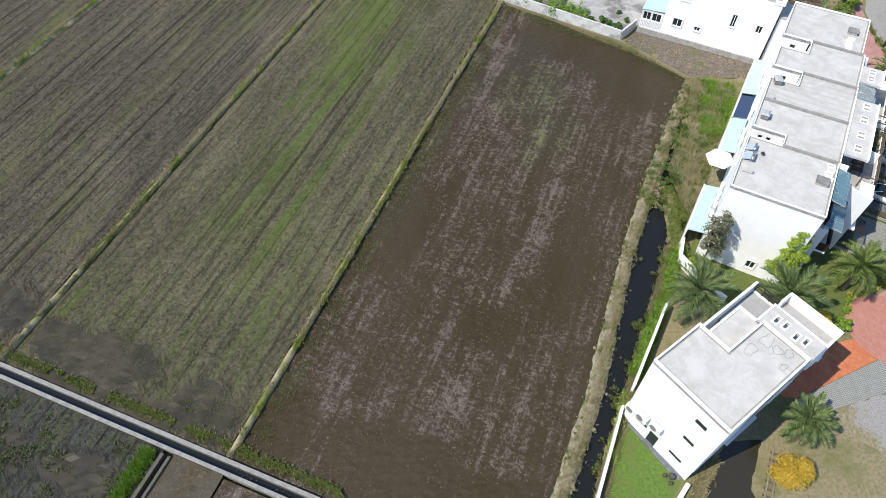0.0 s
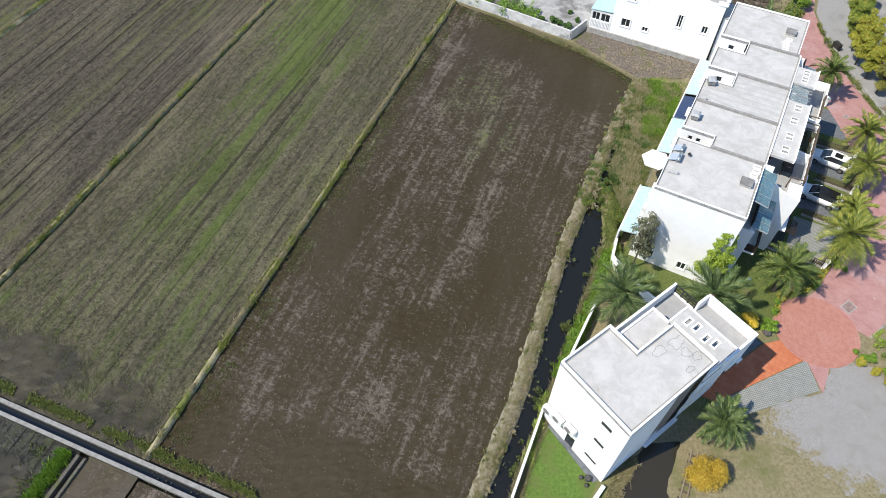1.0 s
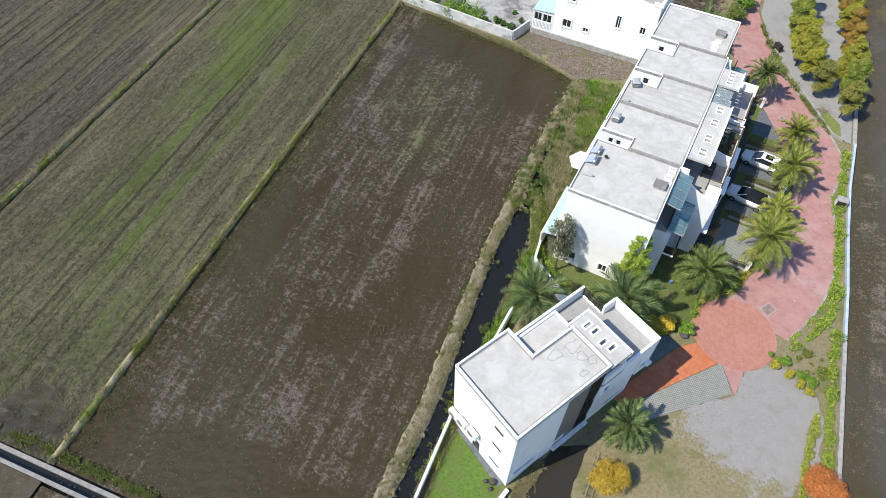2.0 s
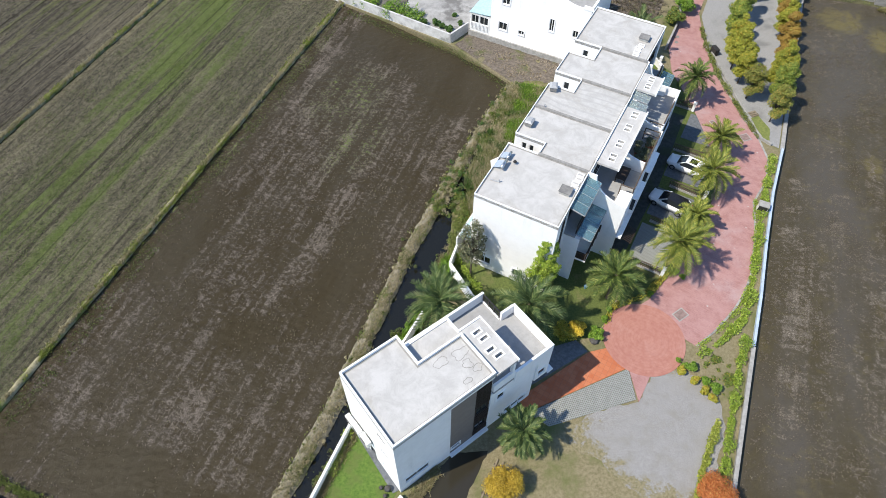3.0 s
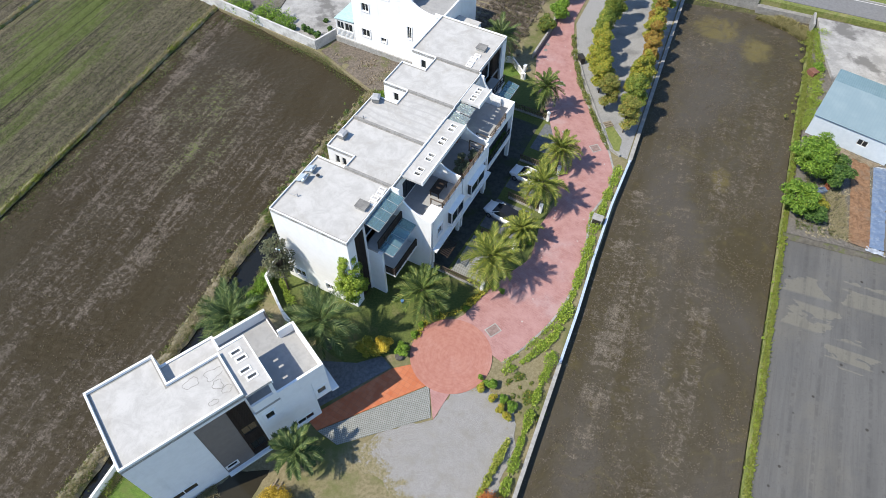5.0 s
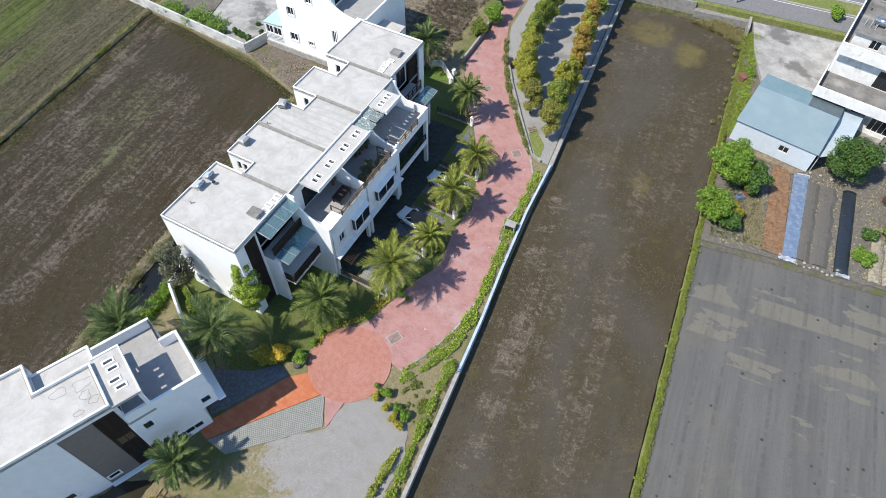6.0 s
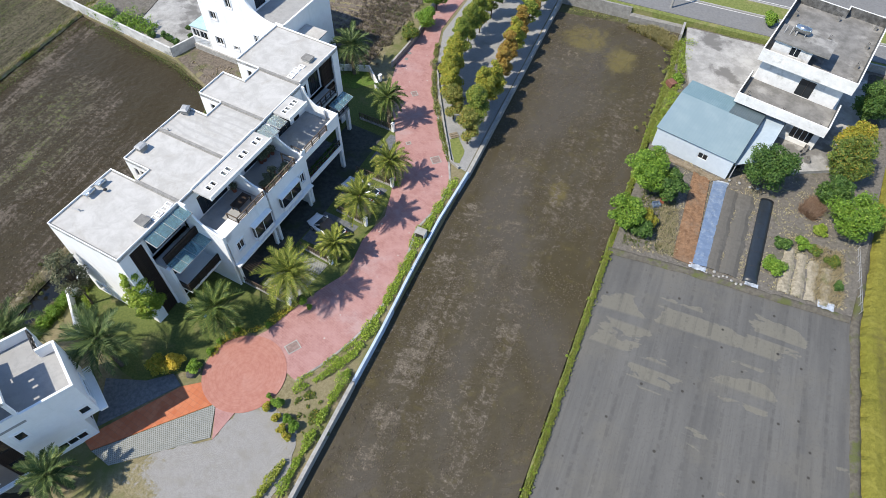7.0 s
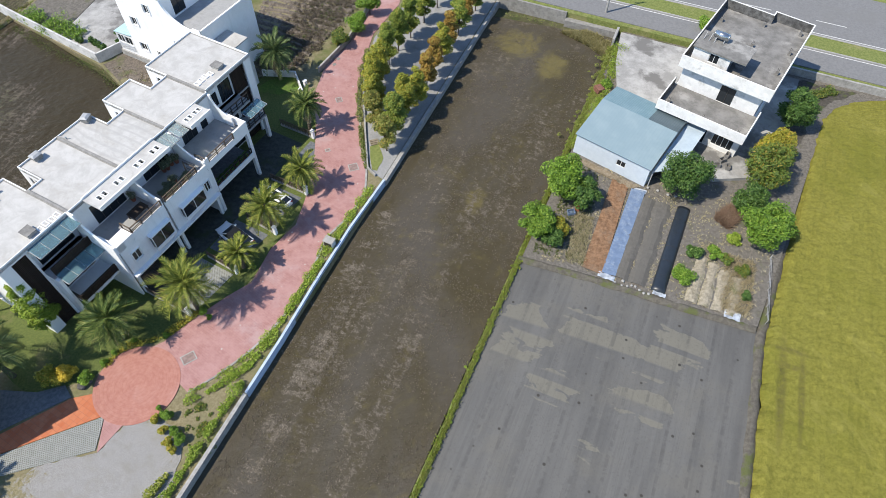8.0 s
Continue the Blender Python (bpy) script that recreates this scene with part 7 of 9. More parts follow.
W, D1, D2 = 10.3, 3.95, 18.7                   # width; front of the upper roof; back
wall(gh, "y", 1.4, 0.25, 0.3, W - 0.3, 0.3, 3.65, M["white_worn"], [(4.6, 6.2, 0.5, 2.9), (7.0, 9.4, 1.0, 2.9)])
window(gh, "y", 1.4, -1, 4.6, 6.2, 0.5, 2.9, 0, 1, "dark_metal")
window(gh, "y", 1.4, -1, 7.0, 9.4, 1.0, 2.9, 0, 3)
wall(gh, "x", W - 0.3, -0.25, 1.65, D2 - 0.4, 0.3, 3.65, M["white_worn"], [(4, 5.4, 1.2, 2.6), (9, 10.4, 1.2, 2.6)])
window(gh, "x", W - 0.3, 1, 4, 5.4, 1.2, 2.6)
window(gh, "x", W - 0.3, 1, 9, 10.4, 1.2, 2.6)
wall(gh, "x", 0.3, 0.25, 1.65, D2 - 1.4, 0.3, 3.65, M["white_worn"])
slab(gh, "terrace_floor", 0.16, 0.16, W - 0.16, 5.0, 3.65, 3.95, M["roof_grey"], (), "grey stained terrace floor")
part("parapet", Geo().box(0, 0, 3.6, W, 0.14, 4.9).box(0, 0.14, 3.6, 0.14, D1 + 0.9, 4.9).box(W - 0.14, 0.14, 3.6, W, D1 + 0.9, 4.9), M["white_worn"], gh)
# dark inner faces: stained concrete, and the left face's shade put into colour
part("parapet_lining", Geo().box(0.14, 0.14, 3.95, W - 0.14, 0.18, 4.86).box(0.14, 0.18, 3.95, 0.18, D1 + 0.9, 4.86).box(W - 0.18, 0.18, 3.95, W - 0.14, D1 + 0.9, 4.86), M["stain_shade_wall"], gh, "dark inner parapet face, stain and shade in its colour")
wall(gh, "y", 4.9, 0.25, 0.5, W - 0.6, 3.95, 7.0, M["white_worn"], [(5.2, 6.9, 4.0, 6.2)])
window(gh, "y", 4.9, -1, 5.2, 6.9, 4.0, 6.2, 0, 1, "dark_metal")
wall(gh, "x", W - 0.6, -0.25, 5.15, D2 - 0.3, 3.65, 7.0, M["white_worn"], [(7, 8.4, 4.8, 6.0), (12, 13.4, 4.8, 6.0)])
window(gh, "x", W - 0.6, 1, 7, 8.4, 4.8, 6.0)
window(gh, "x", W - 0.6, 1, 12, 13.4, 4.8, 6.0)
wall(gh, "x", 0.5, 0.25, 5.15, D2 - 1.3, 3.65, 7.0, M["white_worn"])
part("roof", Geo().prism([(0.1, D1 + 0.1), (W + 0.1, D1 + 0.1), (W + 0.1, D2 - 0.1), (5.9, D2 - 0.1), (5.9, D2 - 1.0), (0.1, D2 - 1.0)], 7.0, 7.35), M["roof_grey"], gh, "dark stained concrete flat roof")
UP = [(0, D1), (W + 0.2, D1), (W + 0.2, D2), (5.8, D2), (5.8, D2 - 0.9), (0, D2 - 0.9)]
inner = parapet(gh, UP, 6.98, 8.5, 0.14, M["white_worn"])
# upper lining, with stain and left-side shade in its colour too
parapet(gh, inner, 7.35, 8.46, 0.04, M["stain_shade_wall"], "parapet_lining")
wall(gh, "y", 5.05, 0.2, 0.75, 4.9, 7.35, 9.4, M["white_worn"], [(2.6, 3.7, 8.1, 9.2)], "stair_tower")
window(gh, "y", 5.05, -1, 2.6, 3.7, 8.1, 9.2)
wall(gh, "x", 4.9, -0.2, 5.25, 8.0, 7.35, 9.4, M["white_worn"], [(5.6, 6.6, 7.4, 9.1)], "stair_tower")
window(gh, "x", 4.9, 1, 5.6, 6.6, 7.4, 9.1, 0, 0, "dark_metal")
wall(gh, "x", 0.75, 0.2, 5.25, 8.0, 7.35, 9.4, M["white_worn"], (), "stair_tower")
wall(gh, "y", 8.0, -0.2, 0.95, 4.7, 7.35, 9.4, M["white_worn"], (), "stair_tower")
slab(gh, "tower_roof", 0.6, 4.8, 6.6, 8.25, 9.4, 9.6, M["roof_grey"], (), "grey concrete stair tower roof")
part("roof_stair", Geo().box(5.4, 6.0, 7.35, 6.3, 6.6, 7.6).box(5.4, 6.6, 7.35, 6.3, 7.2, 7.95).box(5.4, 7.2, 7.35, 6.3, 7.9, 8.3), M["concrete_dark"], gh, "grey concrete steps beside the tower")
tank = thing("water_tank", GREY @ pose(2.7, 7.3, 9.6), "stainless steel water tank lying on the roof", "tank")
part("drum", Geo().tube((-0.75, 0, 0.62), (0.75, 0, 0.62), 0.42, 0.42, 18).tube((0.75, 0, 0.62), (0.9, 0, 0.62), 0.42, 0.2, 18).tube((-0.9, 0, 0.62), (-0.75, 0, 0.62), 0.2, 0.42, 18), M["steel"], tank, "", True)
for x in (-0.5, 0.5):
    part("cradle", Geo().box(x - 0.05, -0.35, 0, x + 0.05, 0.35, 0.3), M["grey_metal"], tank)
for x in (-0.7, -0.1, 0.5):
    part("rack_bar", Geo().bar((x - 0.9, -0.9, 0.03), (x - 0.9, -0.1, 0.55), 0.05, 0.05), M["grey_metal"], tank)


def stub(m):
    """A short column stump with its rods, as left for another storey."""
    e = thing("column_stub", m, "short dark concrete column stump on the roof", "column", "roof stumps")
    part("stump", Geo().box(-0.16, -0.16, 0, 0.16, 0.16, 0.55), M["concrete_dark"], e)
    for x in (-0.08, 0.08):
        part("rod", Geo().tube((x, 0, 0.5), (x, 0.02, 0.85), 0.02, 0.02, 5), M["dark_metal"], e)
    return e


st = stub(GREY @ pose(0.9, 10.5, 7.35))
for x, y, z in ((0.9, 14.5, 7.35), (5.4, 16.6, 7.35), (5.6, 11.8, 7.35), (9.5, 17.4, 7.35), (9.6, 13.0, 7.35), (9.6, 8.6, 7.35), (9.6, 4.7, 7.35), (1.0, 1.2, 3.95), (5.2, 0.7, 3.95), (9.3, 0.7, 3.95)):
    copy_thing(st, GREY @ pose(x, y, z))

SHED = pose(83.5, 65.95, 0, 0, 0, -36.2)
sh = thing("tool_shed", SHED, "pale blue sheet-metal shed with a blue-grey gable roof", "shed")
SW, SD = 9.0, 9.6
wall(sh, "y", 0.0, 0.1, 0.0, SW, 0.0, 2.85, M["blue_wall"], [(5.2, 6.3, 1.2, 2.0)])
window(sh, "y", 0.0, -1, 5.2, 6.3, 1.2, 2.0)
wall(sh, "x", 0.0, 0.1, 0.1, SD, 0.0, 2.85, M["blue_wall"])
wall(sh, "x", SW, -0.1, 0.1, SD, 0.0, 2.85, M["blue_wall"])
wall(sh, "y", SD, -0.1, 0.1, SW - 0.1, 0.0, 3.0, M["blue_wall"])
mid = 5.9
for x in (0.0, SW - 0.1):
    part("gable", Geo().add([(x, 0.0, 2.85), (x, SD, 3.0), (x, mid, 3.75), (x + 0.1, 0.0, 2.85), (x + 0.1, SD, 3.0), (x + 0.1, mid, 3.75)], [(0, 2, 1), (3, 4, 5), (0, 3, 5, 2), (2, 5, 4, 1), (1, 4, 3, 0)]), M["blue_wall"], sh)


def tilted(name, parent, x0, x1, y0, z0, y1, z1, material, label=""):
    return part(name, Geo().add([(x0, y0, z0), (x1, y0, z0), (x1, y1, z1), (x0, y1, z1), (x0, y0, z0 + 0.05), (x1, y0, z0 + 0.05), (x1, y1, z1 + 0.05), (x0, y1, z1 + 0.05)],
                                [(0, 3, 2, 1), (4, 5, 6, 7), (0, 1, 5, 4), (1, 2, 6, 5), (2, 3, 7, 6), (3, 0, 4, 7)]), material, parent, label)


tilted("roof", sh, -0.15, SW + 0.15, -0.2, 2.82, mid, 3.78, M["blue_roof"], "blue-grey metal roof slope")
tilted("roof", sh, -0.15, 5.6, mid, 3.78, SD + 0.2, 2.98, M["blue_roof_ribbed"], "ribbed blue metal roof slope")
tilted("roof", sh, 5.6, SW + 0.15, mid, 3.785, SD + 0.2, 2.985, M["dark_sheet"], "dark ribbed roof sheets")
lean = thing("lean_to", SHED, "pale blue sheet lean-to between shed and farmhouse", "lean-to")
part("sheet", Geo().add([(SW + 0.16, 0.2, 2.2), (SW + 2.4, 2.2, 2.5), (SW + 2.4, SD, 2.7), (SW + 0.16, SD, 2.6), (SW + 0.16, 0.2, 2.26), (SW + 2.4, 2.2, 2.56), (SW + 2.4, SD, 2.76), (SW + 0.16, SD, 2.66)],
                        [(0, 3, 2, 1), (4, 5, 6, 7), (0, 1, 5, 4), (1, 2, 6, 5), (2, 3, 7, 6), (3, 0, 4, 7)]), M["pale_sheet"], lean)
for x, y in ((SW + 0.3, 0.4), (SW + 2.3, 2.4), (SW + 2.3, 6.5)):
    part("post", Geo().box(x - 0.05, y - 0.05, 0, x + 0.05, y + 0.05, 2.45), M["grey_metal"], lean)
# ---- plants ----
def frond(length, rng, droop, pairs=26):
    """One feather leaf along +x: a tapering rib and two rows of narrow leaflets."""
    g = Geo()
    n = 9
    mid = [(length * t * (1 - 0.10 * t), 0.0, length * (0.42 * t - droop * t * t)) for t in [i / n for i in range(n + 1)]]

    def at(t):
        f = min(t * n, n - 1e-6)
        i = int(f)
        a, b = mid[i], mid[i + 1]
        return Vector([a[k] + (b[k] - a[k]) * (f - i) for k in range(3)])
    for i in range(n):
        w0, w1 = 0.045 * (1 - i / n) + 0.008, 0.045 * (1 - (i + 1) / n) + 0.008
        a, b = Vector(mid[i]), Vector(mid[i + 1])
        g.add([a + Vector((0, -w0, 0)), a + Vector((0, w0, 0)), b + Vector((0, w1, 0)), b + Vector((0, -w1, 0)), a + Vector((0, 0, -w0)), b + Vector((0, 0, -w1))], [(0, 3, 2, 1), (0, 4, 5, 3), (1, 2, 5, 4)])
    for i in range(pairs):
        t = 0.10 + 0.9 * i / (pairs - 1)
        p = at(t)
        size = length * (0.20 * math.sin(math.pi * (0.12 + 0.80 * t)) + 0.04)
        for side in (-1, 1):
            q = size * rng.uniform(0.85, 1.15)
            tip = p + Vector((q * 0.80, side * q * 0.62, q * rng.uniform(-0.10, 0.30)))
            w = 0.034 + 0.014 * rng.random()
            g.add([p + Vector((-w, 0, 0.0)), p + Vector((w, 0, 0.0)), p + (tip - p) * 0.55 + Vector((w, 0, 0.03)), tip, p + (tip - p) * 0.55 + Vector((-w, 0, 0.03))], [(0, 1, 2, 3, 4)])
    return g


FRONDS = {}


def palm(x, y, tall, reach, leaf, label, seed, fronds=33, dead=6):
    """Feather palm: ringed trunk, a full head of fronds, a few dead ones below."""
    r = random.Random(seed)
    e = thing("palm_tree", pose(x, y, 0, 0, 0, r.uniform(0, 360)), label, "palm tree", "palms of the estate")
    g = Geo()
    steps = max(6, round(tall / 0.28))
    lean = (r.uniform(-0.04, 0.04), r.uniform(-0.04, 0.04))
    for i in range(steps):
        z0, z1 = tall * i / steps, tall * (i + 1) / steps
        a, b = (lean[0] * z0, lean[1] * z0, z0 - 0.1), (lean[0] * z1, lean[1] * z1, z1 - 0.1)
        g.tube(a, b, 0.25 - 0.05 * i / steps, 0.21 - 0.05 * i / steps, 10, False)
    g.tube((lean[0] * tall, lean[1] * tall, tall - 0.2), (lean[0] * tall, lean[1] * tall, tall + 0.25), 0.30, 0.12, 10)
    part("trunk", g, M["palm_bark"], e, "ringed brown palm trunk")
    key = (round(reach, 1), leaf)
    if key not in FRONDS:
        FRONDS[key] = [part("frond", frond(reach, r, d), M[leaf], e) for d in (0.30, 0.62, 0.95)]
        for ob in FRONDS[key]:
            ob.matrix_basis = pose(lean[0] * tall, lean[1] * tall, tall, 0, -30 + 25 * FRONDS[key].index(ob), 120 * FRONDS[key].index(ob))
    for i in range(fronds):
        up = (i + 0.5) / fronds
        pitch = 62 - 92 * up ** 0.8 + r.uniform(-7, 7)
        me = FRONDS[key][0 if up < 0.3 else 1 if up < 0.72 else 2].data
        k = r.uniform(0.86, 1.10) * (0.78 if up < 0.15 else 1.0)
        alike("frond", me, e, pose(lean[0] * tall, lean[1] * tall, tall + 0.15 - 0.25 * up, 0, -pitch, 137.5 * i + r.uniform(-9, 9)) @ Matrix.Scale(k, 4))
    dkey = (round(reach, 1), "dead")
    for i in range(dead):
        if dkey not in FRONDS:
            FRONDS[dkey] = [part("dead_frond", frond(reach * 0.85, r, 0.9, 16), M["leaf_dry"], e, "dry hanging palm frond")]
            FRONDS[dkey][0].matrix_basis = pose(0, 0, tall - 0.2, 0, 40, 15)
        else:
            alike("dead_frond", FRONDS[dkey][0].data, e, pose(0, 0, tall - 0.25, 0, r.uniform(32, 62), r.uniform(0, 360)))
    return e


palm(39.0, 40.9, 3.6, 2.9, "leaf_palm", "full green feather palm beside the lane", 1)
palm(45.15, 44.3, 4.8, 3.2, "leaf_palm_gold", "large yellow-green feather palm with dry lower fronds", 2, 38, 8)
palm(48.6, 49.1, 2.6, 2.1, "leaf_palm_gold", "small yellow-green feather palm beside the lane", 3, 32, 3)
palm(50.8, 53.8, 4.2, 2.8, "leaf_palm_gold", "yellow-green feather palm by a parked car", 4)
palm(53.4, 59.6, 3.3, 2.6, "leaf_palm_gold", "yellow-green feather palm at the lane's bend", 5)
palm(52.65, 68.9, 4.0, 2.5, "leaf_palm", "green feather palm on a slim trunk", 6, 34)
palm(30.6, 37.1, 5.2, 3.4, "leaf_palm_dull", "wide grey-green feather palm between the houses", 7, 38, 4)
palm(22.8, 37.1, 5.2, 3.3, "leaf_palm_dull", "wide grey-green feather palm by the ditch wall", 8, 38, 4)
palm(29.5, 26.5, 3.3, 2.3, "leaf_palm_dull", "dark green feather palm before the taupe panel", 9, 34, 4)
palm(47.7, 77.9, 4.2, 2.9, "leaf_palm_dull", "green feather palm behind the end house", 10, 36)


def clump_leaves(centres, count, size, r, flat=0.5):
    """Many small leaves in shells round the centres (x, y, z, radius)."""
    g = Geo()
    total = sum(c[3] ** 2 for c in centres)
    for cx, cy, cz, rad in centres:
        for _ in range(int(count * rad * rad / total)):
            d = Vector((r.gauss(0, 1), r.gauss(0, 1), r.gauss(0, 1) + 0.25)).normalized()
            q = rad * (0.62 + 0.42 * r.random()) * (1.0 if d.z > -0.3 else 0.75)
            p = Vector((cx, cy, cz)) + Vector((d.x * q, d.y * q, d.z * q * 0.85))
            nrm = (d + Vector((r.gauss(0, 0.6), r.gauss(0, 0.6), r.gauss(0, 0.6) + flat))).normalized()
            a = nrm.orthogonal().normalized()
            a = (Matrix.Rotation(r.uniform(0, 6.283), 3, nrm) @ a)
            b = nrm.cross(a)
            s = size * r.uniform(0.6, 1.3)
            g.add([p - a * s, p - b * s * 0.45 + nrm * s * 0.12, p + a * s, p + b * s * 0.45 + nrm * s * 0.12], [(0, 1, 2, 3)])
    return g


def crown(height, radius, lift, lumps, r, squash=0.9, cone=0.0, core=0.52, lump=1.0):
    """Centres of an uneven crown."""
    out = [(0, 0, lift + height / 2, radius * core)]
    for _ in range(lumps):
        a, up = r.uniform(0, 6.283), r.uniform(-0.5, 0.5)
        k = radius * r.uniform(0.35, 0.72) * math.sqrt(max(0.1, 1 - (2 * up * squash) ** 2))
        thin = 1 - cone * (up + 0.5)
        out.append((k * thin * math.cos(a), k * thin * math.sin(a), lift + height / 2 + up * height * 0.8, lump * radius * r.uniform(0.26, 0.44) * (0.5 + 0.5 * thin)))
    return out


def limbs(tall, centres, thick, r):
    """Tapered trunk and a limb towards most of the lumps."""
    g = Geo()
    fork = tall
    g.tube((0, 0, -0.1), (0.03, 0.02, fork * 0.55), thick, thick * 0.8, 9)
    g.tube((0.03, 0.02, fork * 0.55), (0, 0, fork), thick * 0.8, thick * 0.55, 9)
    for cx, cy, cz, rad in centres[1:]:
        g.tube((0, 0, fork * r.uniform(0.75, 1.0)), (cx, cy, cz), thick * 0.38, thick * 0.10, 5)
    return g


def tree(m, tall, height, radius, count, size, leaf, label, seed, lumps=9, thick=0.13, group="", name="tree", cone=0.0, lump=1.0, core=0.52):
    r = random.Random(seed)
    e = thing(name, m, label, "tree", group)
    c = crown(height, radius, tall, lumps, r, 0.9, cone, core, lump)
    part("trunk", limbs(tall + height * 0.25, c, thick, r), M["bark"], e, "brown branching trunk")
    part("crown", clump_leaves(c, count, size, r), M[leaf], e)
    return e


def shrub(m, height, radius, count, size, leaf, label, seed, group="", lumps=6, core=0.52):
    r = random.Random(seed)
    e = thing("shrub", m, label, "shrub", group)
    c = crown(height, radius, 0.05, lumps, r, core=core)
    part("stems", limbs(height * 0.4, c, 0.04, r), M["bark"], e)
    part("foliage", clump_leaves(c, count, size, r), M[leaf], e)
    return e


# two rows of trees along the gravel lane
kinds = [tree(pose(60.0, 72.6, 0), 0.9, 5.2, 1.75, 10500, 0.12, "leaf_cypress", "young conical lane tree with golden-green leaves", 21, 30, 0.09, "lane trees", cone=0.55),
         tree(pose(61.9, 65.6, 0), 0.9, 5.0, 1.75, 6200, 0.11, "leaf_olive_gold", "young lane tree with thin olive leaves", 22, 26, 0.09, "lane trees", cone=0.50),
         tree(pose(66.3, 76.4, 0), 0.9, 4.8, 1.65, 8600, 0.12, "leaf_russet", "young lane tree turning rusty orange", 23, 28, 0.09, "lane trees", cone=0.55),
         tree(pose(61.3, 81.2, 0), 0.9, 5.4, 1.85, 11000, 0.12, "leaf_lane", "young lane tree with dense green leaves", 24, 32, 0.09, "lane trees", cone=0.50)]
r = random.Random(5)
for k, x, y in ((0, 59.9, 75.4), (0, 60.5, 78.2), (1, 60.3, 69.8), (3, 62.4, 84.1), (3, 63.9, 86.9), (3, 65.6, 90.4), (3, 67.4, 94.0), (3, 69.4, 98.0), (3, 62.8, 68.2), (0, 63.8, 71.1), (0, 65.1, 73.5), (2, 67.2, 79.2), (0, 68.1, 82.0), (2, 69.1, 84.8), (3, 70.3, 87.7), (2, 71.5, 90.6), (3, 72.8, 93.4), (3, 74.8, 97.4)):
    copy_thing(kinds[k], pose(x, y, 0, 0, 0, r.uniform(0, 360)) @ Matrix.Diagonal((r.uniform(0.92, 1.12), r.uniform(0.92, 1.12), r.uniform(0.90, 1.15), 1)))

# trees round the houses
tree(pose(25.9, 43.4, 0), 2.2, 6.4, 2.3, 2700, 0.12, "leaf_olive", "tall sparse grey-olive tree before the white end wall", 31, 60, 0.10, cone=0.35, lump=0.5, core=0.2)
tree(pose(32.5, 41.9, 0), 1.0, 7.4, 2.35, 13000, 0.11, "leaf_lime", "tall lime green tree at the house corner", 32, 80, 0.10, cone=0.62, lump=0.62, core=0.4)
shrub(pose(28.15, 23.2, 0), 2.2, 1.75, 12000, 0.075, "leaf_ochre", "round golden yellow shrub on dry grass", 33, "", 40, 0.86)
shrub(pose(44.6, 22.5, 0), 2.0, 1.75, 11000, 0.075, "leaf_orange", "round orange-red shrub by the wall", 34, "", 40, 0.84)
shrub(pose(34.2, 36.9, 0), 1.25, 1.25, 2600, 0.11, "leaf_gold", "yellow-green shrub beside the slate court", 35, "", 12)
shrub(pose(35.5, 36.9, 0), 1.21, 1.15, 2200, 0.11, "leaf_yellow", "yellow-leaved shrub beside the slate court", 36)
shrub(pose(37.2, 36.7, 0), 1.32, 0.92, 1690, 0.10, "leaf_bright", "round green shrub at the drive's gatepost", 37)
ball = shrub(pose(46.9, 31.5, 0), 1.10, 0.76, 1430, 0.09, "leaf_bright", "clipped bright green shrub on the dry verge", 38, "verge shrubs", 5)
for x, y, k in ((46.2, 32.2, 0.8), (45.3, 33.4, 0.9), (44.7, 33.6, 0.6), (46.0, 43.7, 0.8), (46.6, 43.2, 0.6), (49.5, 49.0, 0.7), (44.2, 34.2, 0.5), (38.2, 38.4, 0.7), (38.8, 39.4, 0.6), (40.3, 40.6, 0.55), (43.0, 41.2, 0.6), (53.9, 59.0, 0.6)):
    copy_thing(ball, pose(x, y, 0, 0, 0, 70 * x) @ Matrix.Scale(k, 4))
pale = shrub(pose(45.8, 31.2, 0), 0.77, 0.60, 780, 0.11, "leaf_gold", "low yellow-green grass clump by the gravel", 39, "grass clumps", 4)
for x, y in ((44.2, 33.2), (46.4, 30.6), (45.2, 32.3)):
    copy_thing(pale, pose(x, y, 0, 0, 0, 50 * y))
tree(pose(56.6, 88.2, 0), 0.60, 2.07, 1.95, 2970, 0.13, "leaf_bright", "low bright green tree beside the lane's fence", 41, 8, 0.08)
tree(pose(54.4, 85.2, 0), 0.50, 1.84, 1.82, 2700, 0.13, "leaf_mix", "low green tree beside the lane's fence", 42, 8, 0.08)
tree(pose(58.0, 92.0, 0), 0.60, 2.30, 1.95, 2970, 0.13, "leaf_bright", "low green tree further along the fence", 43, 8, 0.08)
# the farmyard's trees
tree(pose(94.4, 59.7, 0), 0.90, 4.3, 3.3, 10540, 0.145, "leaf_deep", "dense round dark green tree by the shed", 51, 42, 0.16, lump=0.72)
tree(pose(81.4, 59.7, 0), 0.60, 4.0, 3.1, 8990, 0.145, "leaf_bright", "broad bright green tree by the paddy berm", 52, 39, 0.15, lump=0.72)
tree(pose(83.4, 57.9, 0), 0.50, 3.0, 2.3, 5580, 0.145, "leaf_deep", "smaller green tree beside the red mulch", 53, 30, 0.12, lump=0.72)
tree(pose(78.3, 54.2, 0), 0.30, 3.0, 2.5, 6510, 0.145, "leaf_bright", "bushy bright green tree at the berm", 54, 30, 0.12, lump=0.72)
shrub(pose(79.8, 52.5, 0), 1.65, 1.59, 3380, 0.12, "leaf_deep", "dark green shrub at the paddy's corner", 55)
shrub(pose(80.4, 54.0, 0), 1.76, 1.46, 2600, 0.12, "leaf_gold", "yellow-spotted green shrub in the yard", 56)
